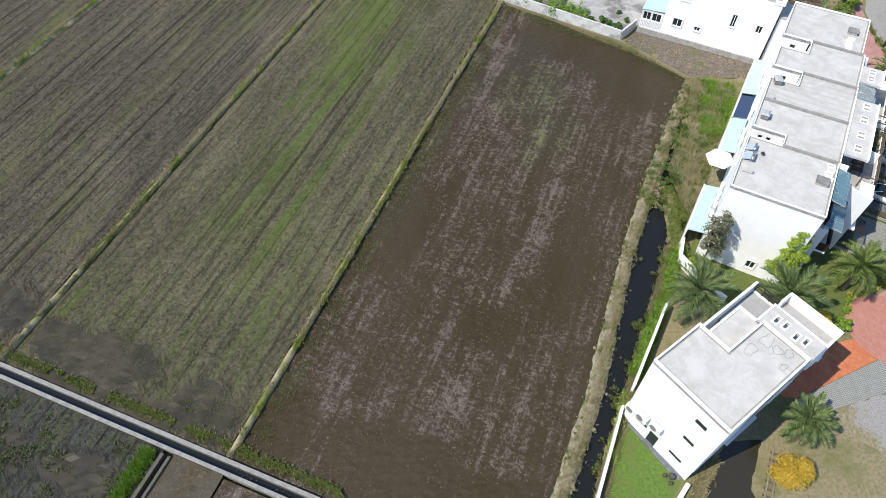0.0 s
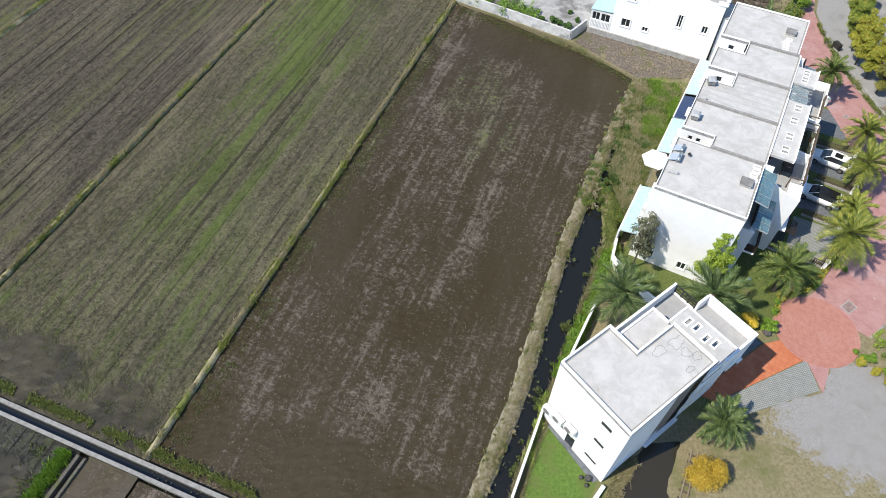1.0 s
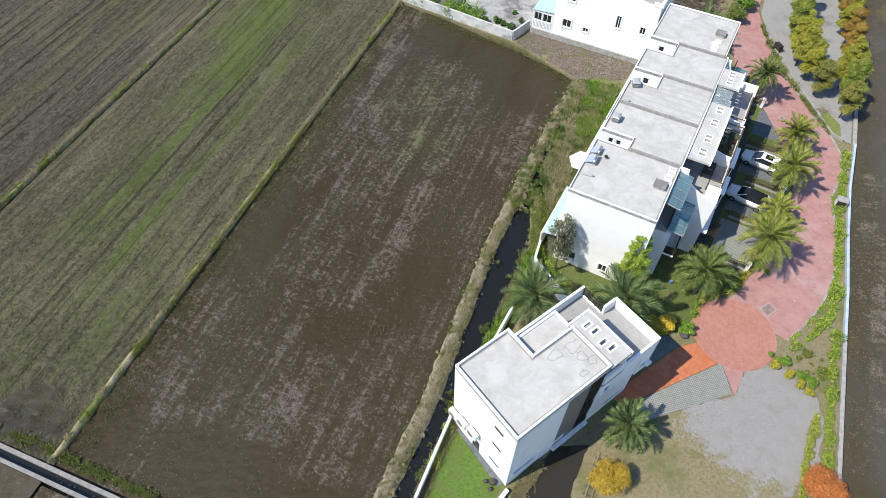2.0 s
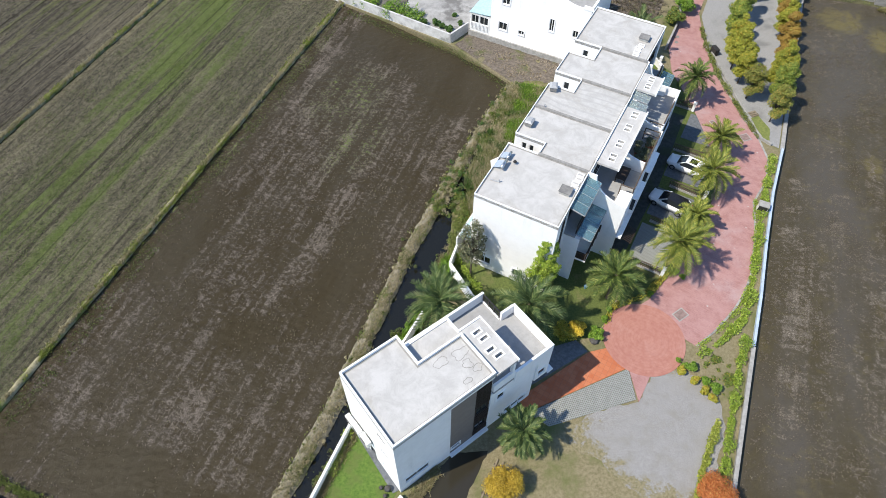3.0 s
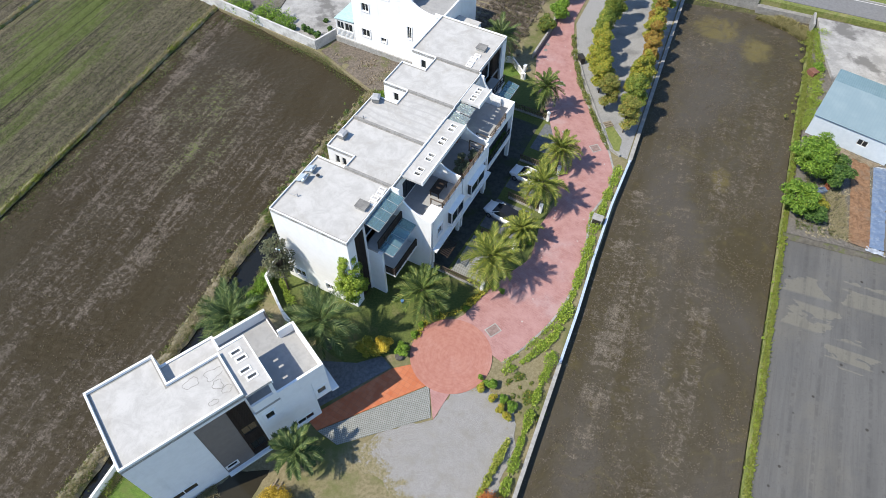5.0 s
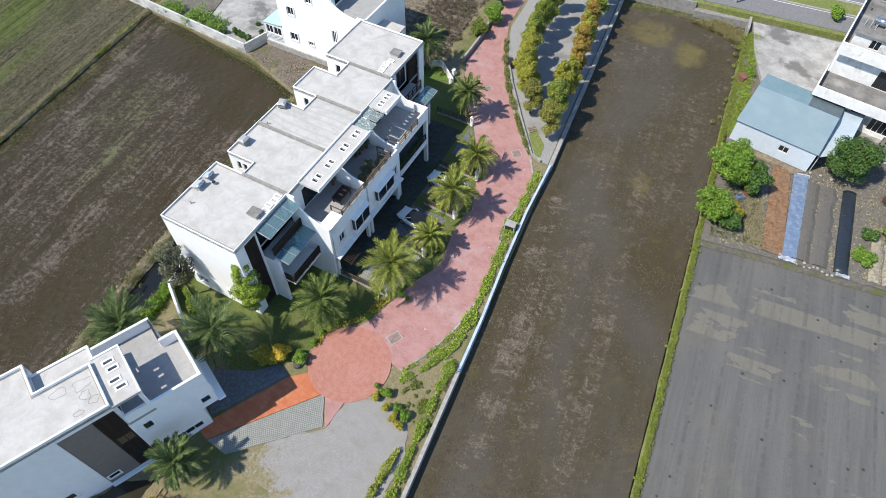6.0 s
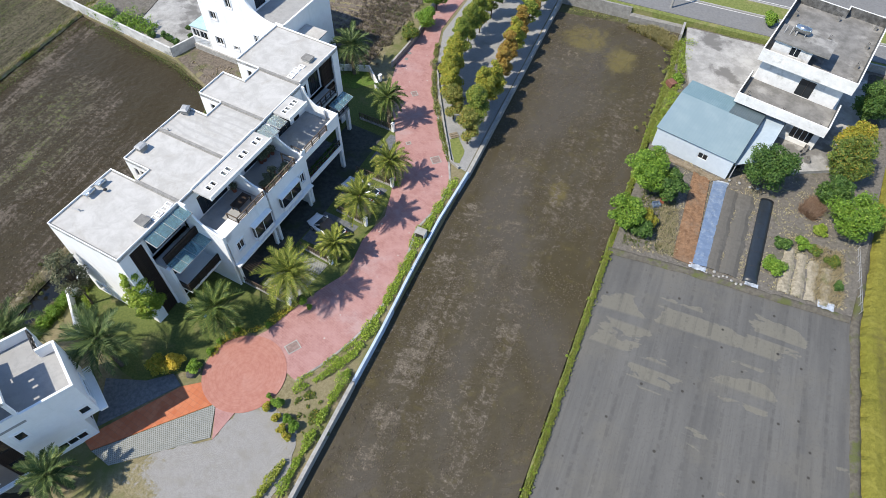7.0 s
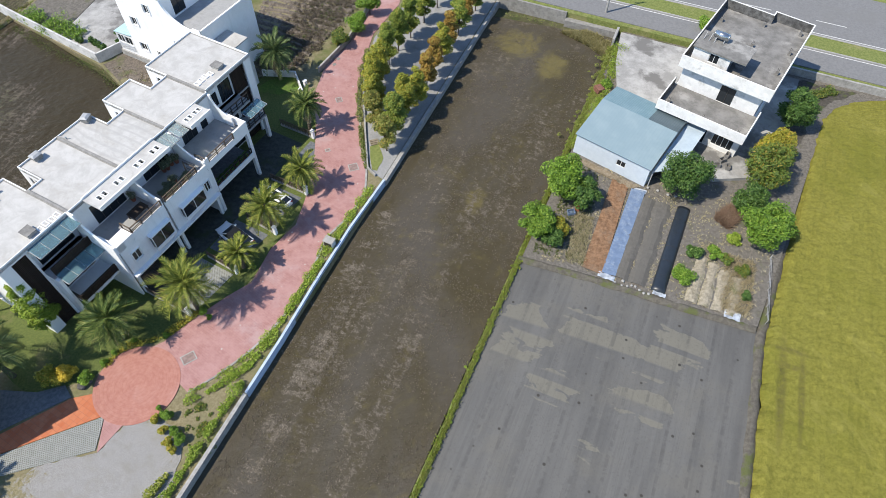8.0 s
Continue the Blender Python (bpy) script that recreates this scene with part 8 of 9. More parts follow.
tree(pose(101.6, 53.4, 0), 0.60, 4.2, 3.3, 9920, 0.145, "leaf_bright", "broad bright green tree beside the rice", 57, 39, 0.15, lump=0.72)
tree(pose(103.8, 61.3, 0), 0.80, 4.3, 3.3, 9920, 0.145, "leaf_mix", "broad green tree beside the farmhouse", 58, 39, 0.15, lump=0.72)
tree(pose(101.2, 57.4, 0), 0.40, 3.0, 2.3, 5580, 0.145, "leaf_deep", "green tree between its neighbours", 59, 33, 0.14, lump=0.72)
tree(pose(105.7, 64.6, 0), 0.80, 3.8, 2.4, 5890, 0.145, "leaf_gold", "yellow-tipped green tree by the farmhouse wall", 60, 30, 0.13, lump=0.72)
tree(pose(109.9, 70.4, 0), 0.90, 4.4, 2.9, 8370, 0.145, "leaf_deep", "dark green tree at the road wall", 61, 36, 0.15, lump=0.72)
shrub(pose(98.5, 53.0, 0), 0.99, 1.10, 1430, 0.12, "leaf_lime", "lime green shrub by the dry heap", 62)
for x, y, h, k, leaf, words in ((94.2, 51.4, 1.1, 1.0, "leaf_deep", "dark green vegetable bush"), (96.2, 51.4, 1.2, 1.05, "leaf_bright", "bright green vegetable bush"), (92.4, 48.4, 1.4, 1.5, "leaf_bright", "broad green vegetable bush by the net tunnel"),
                                (98.4, 49.0, 1.1, 0.9, "leaf_mix", "straggling green bush by the dry stalks"), (98.0, 46.2, 1.0, 0.7, "leaf_deep", "small dark bush at the garden corner"), (89.0, 77.6, 1.2, 1.0, "leaf_bright", "bright green bush by the yard"), (97.3, 50.6, 0.7, 0.8, "leaf_mix", "low mixed green bush")):
    shrub(pose(x, y, 0), h, k, int(1500 * k), 0.12, leaf, words + " in the soil", int(x * 7 + y), "kitchen garden bushes")
shrub(pose(103.6, 88.8, 0.95), 1.32, 1.46, 1950, 0.13, "leaf_bright", "round green shrub on the road's median", 66)


def hedge(line, width, height, count, size, leaf, label, seed, z=0.0):
    r = random.Random(seed)
    g = Geo()
    spots = along(line, 0.25)
    for _ in range(count):
        p, d = spots[r.randrange(len(spots))]
        side = Vector((d.y, -d.x))
        k = 1 + 1.2 * bumpy(p.x, p.y, 1.1, seed)
        if k < r.uniform(0.45, 0.95):
            continue
        q = p + side * r.uniform(-0.5, 0.5) * width * k + d * r.uniform(-0.2, 0.2)
        h = height * k * r.uniform(0.15, 1.0)
        c = Vector((q.x, q.y, z + h))
        nrm = Vector((r.gauss(0, 0.7), r.gauss(0, 0.7), 0.9)).normalized()
        a = Matrix.Rotation(r.uniform(0, 6.283), 3, nrm) @ nrm.orthogonal().normalized()
        b = nrm.cross(a)
        s = size * r.uniform(0.6, 1.3)
        g.add([c - a * s, c - b * s * 0.4, c + a * s, c + b * s * 0.4], [(0, 1, 2, 3)])
    return setting("hedge", g, M[leaf], label, "hedge", "stuff")


def thicket(line, spread, count, low, high, leaf, label, seed, z=-0.2, size=0.09):
    """Low tangled clumps of leaves strewn unevenly along a line."""
    r = random.Random(seed)
    spots, centres = along(line, 0.2), []
    while len(centres) < count:
        p, d = spots[r.randrange(len(spots))]
        q = p + Vector((d.y, -d.x)) * r.gauss(0, spread) + d * r.uniform(-0.2, 0.2)
        if bumpy(q.x, q.y, 1.7, seed) > -0.02 or r.random() < 0.15:
            centres.append((q.x, q.y, z, r.uniform(low, high)))
    return setting("thicket", clump_leaves(centres, int(count * 46), size, r, 0.3), M[leaf], label, "weeds", "stuff")


BANK = [(10.1, 21.3), (13.7, 29.4), (17.6, 40.4), (19.8, 46.6), (24.5, 57.2), (29.3, 67.6), (31.8, 72.4)]
MID = [(22.6, 51.6), (25.8, 57.0), (30.4, 66.8), (33.2, 71.4)]
BACK_EDGE = [(25.6, 49.6), (29.6, 58.0), (35.6, 70.4)]
thicket(BANK, 0.45, 110, 0.08, 0.20, "weed_dull", "dull green weeds tangled on the ditch bank", 201)
thicket(BANK, 0.40, 110, 0.08, 0.20, "grass_dry", "bleached weeds tangled on the ditch bank", 202)
thicket(MID, 1.0, 300, 0.14, 0.36, "leaf_mix", "rank green weeds behind the houses", 203, 0.02, 0.07)
thicket(MID, 1.1, 110, 0.16, 0.36, "leaf_deep", "dark weeds behind the houses", 204, 0.02)
thicket(MID, 1.1, 170, 0.12, 0.30, "grass_dry", "dry weeds behind the houses", 205, 0.04, 0.06)
thicket(BACK_EDGE, 0.6, 260, 0.18, 0.45, "leaf_mix", "weeds along the back yard walls", 206, 0.02)
thicket([(22.2, 52.4), (23.8, 55.6), (24.9, 53.0), (25.2, 49.6)], 0.4, 170, 0.2, 0.5, "weed_dull", "weeds growing over the ditch's end", 207, -0.45)
thicket([(13.6, 22.6), (17.6, 31.6), (21.8, 41.2), (23.9, 46.6)], 0.5, 420, 0.15, 0.40, "weed_dull", "weeds overhanging the ditch water", 208, -0.4)
thicket([(47.6, 34.6), (48.8, 33.0), (47.6, 30.8)], 0.8, 60, 0.1, 0.3, "leaf_mix", "low weeds on the dry verge", 210, 0.0)
hedge([(56.6, 53.2), (55.6, 48.8), (53.6, 43.4), (52.3, 41.2), (50.7, 39.2), (48.5, 37.2), (46.6, 35.8)], 0.50, 0.25, 2600, 0.09, "leaf_lime", "low planting along the lane's edge", 85)
thicket([(62.0, 17.0), (76.0, 50.0), (82.6, 65.8), (91.5, 86.0)], 0.16, 380, 0.05, 0.12, "leaf_lime", "yellow-green weeds thick on the paddy berm", 211, -0.1)
thicket([(83.6, 66.6), (87.0, 74.0), (91.6, 85.6)], 0.7, 420, 0.12, 0.36, "berm_green", "rank yellow-green weeds beside the yard", 212, 0.0)
thicket([(46.0, 80.0), (50.0, 88.0), (52.6, 96.0)], 1.9, 600, 0.15, 0.45, "stubble", "dead brown scrub on the ploughed plot", 213, 0.1, 0.08)
thicket([(46.0, 80.0), (50.0, 88.0), (52.6, 96.0)], 1.9, 90, 0.12, 0.35, "weed_dull", "dull green scrub on the ploughed plot", 214, 0.1, 0.08)
thicket([(22.9, 41.8), (24.6, 46.8), (25.1, 50.4), (25.3, 54.0)], 0.35, 260, 0.15, 0.42, "grass_green", "rank weeds between ditch and back yards", 217, -0.1)
hedge([(60.6, 60.0), (58.4, 55.2), (55.6, 48.4), (53.0, 42.0), (51.2, 38.4), (49.8, 37.2)], 0.75, 0.42, 7600, 0.10, "leaf_lime", "bright green planting along the boundary wall", 71)
hedge([(50.9, 36.6), (49.0, 32.4), (47.2, 28.0), (45.6, 24.0), (43.0, 17.0)], 0.6, 0.6, 6200, 0.11, "leaf_lime", "bright lime planting along the boundary wall", 72)
hedge([(46.6, 29.0), (45.2, 26.6), (44.0, 24.4), (42.0, 20.0)], 0.45, 0.55, 2600, 0.12, "leaf_lemon", "yellow-green planting beside the gravel", 73)
hedge([(50.2, 37.6), (48.4, 36.0), (46.4, 34.8)], 0.5, 0.35, 900, 0.11, "leaf_lime", "low lime planting on the verge", 74)
hedge([(58.2, 84.0), (57.9, 80.0), (57.9, 74.2), (58.9, 67.0), (59.7, 62.8)], 0.55, 0.45, 4600, 0.10, "grass_green", "low green strip between lane and trees", 75)
hedge([(38.2, 37.8), (39.4, 40.0), (42.6, 41.0), (45.2, 43.6)], 0.6, 0.35, 1400, 0.10, "leaf_gold", "low mixed planting round the forecourt", 76)
hedge([(17.9, 32.4), (19.2, 35.0), (22.0, 40.4), (24.0, 45.0)], 0.9, 0.9, 7000, 0.12, "leaf_bright", "bright leafy shrubs along the ditch wall", 77, -0.3)
hedge([(24.4, 45.6), (25.6, 43.2), (26.6, 41.4)], 0.7, 0.9, 1400, 0.11, "leaf_lime", "lime shrubs by the garden wall", 78)
hedge([(84.2, 66.6), (87.0, 72.8), (90.2, 80.0), (92.2, 86.0)], 1.3, 0.45, 5600, 0.10, "leaf_lime", "yellow-green weeds between berm and yard", 79)
hedge([(11.0, 90.2), (15.0, 87.8), (20.0, 85.6)], 2.4, 0.8, 5200, 0.14, "leaf_bright", "leafy vegetables behind the compound wall", 80, 0.2)
hedge([(16.6, 30.2), (15.4, 27.2), (14.2, 24.0)], 0.7, 0.5, 700, 0.10, "leaf_lime", "small flowering weeds along the garden wall", 81)
hedge([(112.4, 74.2), (115.4, 76.4), (118.4, 77.4)], 1.4, 0.5, 2200, 0.13, "leaf_mix", "weeds below the road wall", 82, 0.0)
hedge([(77.2, 93.6), (84.0, 91.2)], 0.8, 0.2, 300, 0.10, "grass_green", "weeds at the foot of the road wall", 83, -0.5)
setting("marsh_grass", tufts(scatter([(84.6, 89.6), (88.8, 89.8), (91.6, 86.6), (90.2, 83.8), (88.0, 86.6)], 3200, -0.58, rng, lambda x, y: 1.0 if bumpy(x, y, 1.3, 95.0) > -0.1 else 0.15), 0.45, 0.40, 4, rng, 0.04), M["marsh"], "dry yellow-green marsh grass in the paddy's corner", "grass", "stuff")
setting("plot_weeds", tufts(scatter([(44.0, 78.5), (49.5, 80.6), (56.4, 95.0), (50.0, 104.0)], 2600, 0.05, rng, lambda x, y: 1.0 if bumpy(x, y, 2.0, 61.0) > 0.0 else 0.25), 0.30, 0.35, 5, rng, 0.03), M["stubble"], "dry weeds on the ploughed plot", "weeds", "stuff")
# ---- cars, fences, small things ----
def car(m, label, roof, seed):
    """A hatchback about 4.4 m long; nose to +x."""
    e = thing("car", m, label, "car", "parked cars")
    stations = [(-2.18, 0.62, 0.45, 0.80), (-2.05, 0.80, 0.32, 0.98), (-1.4, 0.88, 0.24, 1.02), (0.0, 0.90, 0.22, 0.98), (1.1, 0.89, 0.23, 0.94), (1.8, 0.82, 0.28, 0.82), (2.12, 0.68, 0.36, 0.70), (2.2, 0.55, 0.42, 0.60)]
    g = Geo()
    ring = []
    for x, w, z0, z1 in stations:
        ring.append([(x, -w * 0.92, z0), (x, -w, (z0 + z1) / 2), (x, -w * 0.93, z1 - 0.05), (x, -w * 0.75, z1), (x, w * 0.75, z1), (x, w * 0.93, z1 - 0.05), (x, w, (z0 + z1) / 2), (x, w * 0.92, z0)])
    n = 8
    for row in ring:
        g.v += row
    for i in range(len(ring) - 1):
        for j in range(n):
            g.f.append((i * n + j, i * n + (j + 1) % n, (i + 1) * n + (j + 1) % n, (i + 1) * n + j))
    g.f += [tuple(range(n - 1, -1, -1)), tuple((len(ring) - 1) * n + j for j in range(n))]
    g.f = [f[::-1] for f in g.f]
    body = part("body", g, M["car_white"], e, "white painted car body", True)
    # glasshouse and roof
    low = [(-2.0, 0.78, 0.96), (1.15, 0.78, 0.92)]
    top = [(-1.55, 0.60, 1.42), (0.25, 0.62, 1.46)]
    (xb, wb, zb), (xf, wf, zf) = low
    (xr, wr, zr), (xs, ws, zs) = top
    panes = [("windscreen", [(xf, -wf, zf), (xf, wf, zf), (xs, ws, zs), (xs, -ws, zs)]), ("rear_window", [(xb, wb, zb), (xb, -wb, zb), (xr, -wr, zr), (xr, wr, zr)]),
             ("side_window", [(xb, -wb, zb), (xf, -wf, zf), (xs, -ws, zs), (xr, -wr, zr)]), ("side_window", [(xf, wf, zf), (xb, wb, zb), (xr, wr, zr), (xs, ws, zs)])]
    for what, quad in panes:
        q = [Vector(c) for c in quad]
        into = (q[1] - q[0]).cross(q[2] - q[1]).normalized() * -0.03
        part(what, Geo().add(q + [c + into for c in q], [(0, 1, 2, 3), (7, 6, 5, 4), (0, 4, 5, 1), (1, 5, 6, 2), (2, 6, 7, 3), (3, 7, 4, 0)]), M["pane"], e, "dark car glass")
    g = Geo().box(-1.58, -0.61, 1.425, 0.28, 0.61, 1.475)
    part("roof", g, M[roof], e)
    for x0, x1 in ((-1.58, -1.98),):
        for s in (-1, 1):
            part("pillar", Geo().bar((x0, s * 0.60, 1.43), (x1, s * 0.77, 0.97), 0.10, 0.06), M["car_white"], e)
    for s in (-1, 1):
        part("pillar", Geo().bar((0.27, s * 0.61, 1.45), (1.13, s * 0.77, 0.94), 0.07, 0.05), M["car_white"], e)
        part("mirror", Geo().box(0.72, s * 0.88 - 0.10, 0.92, 0.86, s * 0.88 + 0.10, 1.05), M["car_white"], e)
        part("headlight", Geo().box(1.92, s * 0.62 - 0.16, 0.62, 2.14, s * 0.62 + 0.12, 0.74), M["clear_lamp"], e)
        part("tail_light", Geo().box(-2.16, s * 0.62 - 0.12, 0.72, -2.02, s * 0.62 + 0.12, 0.92), M["red_lamp"], e)
    for x in (-1.32, 1.36):
        for s in (-1, 1):
            tyre = part("wheel", Geo().tube((x, s * 0.72, 0.31), (x, s * 0.91, 0.31), 0.31, 0.31, 20), M["rubber"], e, "black car tyre")
            part("rim", Geo().tube((x, s * 0.90, 0.31), (x, s * 0.925, 0.31), 0.20, 0.19, 14), M["chrome"], tyre)
    part("number_plate", Geo().box(2.19, -0.22, 0.44, 2.23, 0.22, 0.56), M["frame"], e)
    return e


car(at_row(15.55, 22.6, 0.03, 180 - 7), "white hatchback with a sunroof parked before a house", "car_white", 1)
ob = car(at_row(15.35, 16.5, 0.03, 180 - 9), "white hatchback with a black roof parked before a house", "car_black", 2)
part("sunroof", Geo().box(-0.9, -0.38, 1.476, -0.1, 0.38, 1.485), M["car_black"], [o for o in scene.objects if o.name == "car"][0])


def fence(p, q, label, z=0.0):
    """A low fence on a kerb with many slats and an end post, p to q in the row's own axes."""
    e = thing("garden_fence", ROW, label, "fence", "front garden fences")
    p, q = Vector((*p, 0)), Vector((*q, 0))
    d = (q - p).normalized()
    n = max(2, round((q - p).length / 0.22))
    part("kerb", Geo().bar(p + Vector((0, 0, 0.12)), q + Vector((0, 0, 0.12)), 0.18, 0.24), M["concrete"], e)
    for h in (0.42, 0.95):
        part("rail", Geo().bar(p + Vector((0, 0, h)), q + Vector((0, 0, h)), 0.06, 0.06), M["wood_rail"], e)
    me = None
    for i in range(n + 1):
        m = Matrix.Translation(p + (q - p) * (i / n) + Vector((0, 0, 0.62)))
        if me is None:
            ob = part("slat", Geo().box(-0.045, -0.03, -0.40, 0.045, 0.03, 0.40), M["wood_rail"], e)
            ob.matrix_basis, me = m, ob.data
        else:
            alike("slat", me, e, m)
    part("post", Geo().box(q.x - 0.16, q.y - 0.16, 0, q.x + 0.16, q.y + 0.16, 1.15).box(q.x - 0.2, q.y - 0.2, 1.15, q.x + 0.2, q.y + 0.2, 1.25), M["white"], e, "white gatepost")
    return e


fence((11.6, 7.4), (17.3, 7.4), "low slatted wooden fence between front gardens")
fence((14.2, 13.5), (18.0, 13.3), "low slatted wooden fence beside a parked car")
fence((14.6, 19.3), (18.4, 19.1), "low slatted wooden fence between parking bays")
fence((13.4, 25.0), (18.0, 25.1), "low slatted wooden fence by the lane's bend")
fence((9.0, 32.5), (13.6, 32.6), "low slatted wooden fence at the row's end")

# lane fence and gate block behind the last house
g = Geo()
for p, q in (((52.4, 79.4), (55.4, 85.4)), ((55.4, 85.4), (58.8, 97.0))):
    p, q = Vector(p), Vector(q)
    s = Vector((-(q - p).normalized().y, (q - p).normalized().x)) * 0.12
    g.prism([(p + s).to_tuple(), (q + s).to_tuple(), (q - s).to_tuple(), (p - s).to_tuple()], -0.2, 0.75)
setting("plot_wall", g, M["concrete"], "low concrete wall between plot and lane", "wall")
g = Geo()
for p, q in (((45.4, 78.6), (49.6, 78.4)), ((49.6, 78.4), (51.0, 74.9))):
    p, q = Vector(p), Vector(q)
    s = Vector((-(q - p).normalized().y, (q - p).normalized().x)) * 0.10
    g.prism([(p + s).to_tuple(), (q + s).to_tuple(), (q - s).to_tuple(), (p - s).to_tuple()], -0.2, 0.9)
setting("garden_wall", g, M["white_worn"], "low white wall round the end lawn", "wall")


def mailbox_block(m, label):
    e = thing("gate_block", m, label, "gatepost")
    part("pier", Geo().box(-0.35, -0.25, 0, 0.35, 0.25, 1.5), M["white"], e)
    part("cap", Geo().box(-0.42, -0.32, 1.5, 0.42, 0.32, 1.6), M["white"], e)
    part("panel", Geo().box(0.352, -0.15, 0.8, 0.37, 0.15, 1.2), M["dark_metal"], e)
    return e


mailbox_block(pose(51.1, 76.6, 0, 0, 0, 60) @ Matrix.Scale(0.6, 4), "white gate pier at the end house")
mailbox_block(pose(50.7, 75.2, 0, 0, 0, 60) @ Matrix.Scale(0.55, 4), "small white gate pier beside the lawn")

# meter cabinet beside the boundary wall
e = thing("meter_cabinet", pose(56.9, 51.9, 0, 0, 0, -25), "pale grey steel meter cabinet on a plinth", "cabinet")
part("plinth", Geo().box(-0.55, -0.4, -0.05, 0.55, 0.4, 0.12), M["concrete"], e)
part("body", Geo().box(-0.5, -0.35, 0.12, 0.5, 0.35, 0.95), M["ac_white"], e)
part("roof", Geo().box(-0.56, -0.42, 0.95, 0.56, 0.42, 1.02), M["concrete"], e)
part("door", Geo().box(-0.45, -0.372, 0.18, 0.45, -0.35, 0.88), M["dark_metal"], e)


def grate(x, y, w, d, turn, label):
    """A drain cover let into the paving, with its pale rim."""
    e = thing("drain_cover", pose(x, y, 0.036, 0, 0, turn), label, "drain cover", "drain covers")
    part("rim", Geo().ring([(-w / 2, -d / 2), (w / 2, -d / 2), (w / 2, d / 2), (-w / 2, d / 2)], [(-w / 2 + 0.1, -d / 2 + 0.1), (w / 2 - 0.1, -d / 2 + 0.1), (w / 2 - 0.1, d / 2 - 0.1), (-w / 2 + 0.1, d / 2 - 0.1)], -0.05, 0.02), M["concrete"], e)
    part("plate", Geo().box(-w / 2 + 0.1, -d / 2 + 0.1, -0.05, w / 2 - 0.1, d / 2 - 0.1, 0.012), M["cover_plate"], e, "dusty pinkish cast cover plate")
    return e


grate(45.55, 39.05, 1.3, 1.0, 35, "large rusty drain cover in the pink lane")
for x, y, w, d in ((58.3, 62.9, 1.1, 1.1), (55.5, 74.2, 0.8, 0.9), (55.1, 65.5, 0.6, 0.5)):
    grate(x, y, w, d, 20, "square drain cover in the pink lane")
for x, y in ((54.2, 81.0), (54.6, 82.2)):
    e = thing("manhole_cover", pose(x, y, 0.036), "small round iron manhole cover in paving", "drain cover", "drain covers")
    part("plate", Geo().tube((0, 0, -0.05), (0, 0, 0.025), 0.25, 0.25, 20), M["concrete_dark"], e)

# plants along the fourth house's loggia
for i in range(7):
    m = at_row(11.5, 19.7 + 0.72 * i, 3.3)
    e = thing("planter", m, "dark leafy plant in a balcony planter", "plant", "balcony planters")
    part("box", Geo().box(-0.2, -0.3, 0, 0.2, 0.3, 0.35), M["terracotta"], e)
    part("foliage", clump_leaves([(0, 0, 0.55, 0.34), (0.05, 0.12, 0.75, 0.22)], 260, 0.08, random.Random(300 + i)), M["leaf_deep"], e)

# terrace furniture
e = thing("terrace_table", at_row(10.3, 11.4, 6.6), "dark wicker table on the roof terrace", "table")
part("top", Geo().box(-0.5, -0.9, 0.62, 0.5, 0.9, 0.70), M["brown"], e)
for x, y in ((-0.42, -0.8), (0.42, -0.8), (-0.42, 0.8), (0.42, 0.8)):
    part("leg", Geo().box(x - 0.04, y - 0.04, 0, x + 0.04, y + 0.04, 0.62), M["brown"], e)


def potted(m, label, leaf, seed):
    r = random.Random(seed)
    e = thing("potted_plant", m, label, "plant", "terrace plants")
    part("pot", Geo().tube((0, 0, 0), (0, 0, 0.35), 0.16, 0.22, 12), M["terracotta"], e)
    part("foliage", clump_leaves([(0, 0, 0.65, 0.38), (0.15, 0.1, 0.85, 0.25)], 260, 0.09, r), M[leaf], e)
    return e


pots = [potted(at_row(10.9, 14.2, 6.6), "dull leafy plant in a terracotta pot", "leaf_olive", 1), potted(at_row(11.3, 15.0, 6.6), "grey-leaved plant in a terracotta pot", "leaf_olive", 2)]
r = random.Random(11)
for i in range(10):
    copy_thing(pots[i % 2], at_row(10.3 + 1.3 * r.random(), 14.0 + 0.34 * i, 6.6, r.uniform(0, 360)))
for x, y in ((8.6, 12.4), (8.5, 17.6), (8.7, 18.1), (8.6, 17.0), (8.5, 16.6)):
    copy_thing(pots[0], at_row(x, y, 6.6, 60 * x) @ Matrix.Scale(1.1, 4))

# ---- kitchen garden of the farm ----
setting("garden_bed", sheet([(82.5, 49.6), (84.4, 48.7), (89.2, 61.0), (87.4, 61.6)], 0.06, 0.25, lambda x, y: 0.10 * bumpy(x, y, 0.8, 3.0) + 0.10), M["red_soil"], "rust-brown bed of fern mulch", "garden bed")
tarp = Shade("blue_white_tarpaulin", 0.35)
M["tarp"] = tarp.done(tarp.mix(tarp.step(tarp.noise(1.6, 8, 0.85), 0.46, 0.72), (0.130, 0.180, 0.270), (0.30, 0.345, 0.40)))
setting("garden_bed", sheet([(84.4, 49.0), (85.7, 48.5), (90.8, 59.8), (89.3, 60.2)], 0.07, 0.2, lambda x, y: 0.06 * bumpy(x, y, 0.5, 13.0) + 0.12), M["tarp"], "bed covered with creased blue plastic sheet", "garden bed")
BX, BY = Vector((0.91, -0.41)), Vector((0.42, 0.907))
for k in range(2):
    o = Vector((86.1, 48.3)) + BX * (1.7 * k)
    setting("garden_bed", ridge([o.to_tuple(), (o + BY * 11.6).to_tuple()], 1.5, 0.22, 0.03, 0.02, 0.5, 80.0 + k), M["ash_soil"], "raised bed of raked grey soil", "garden bed")
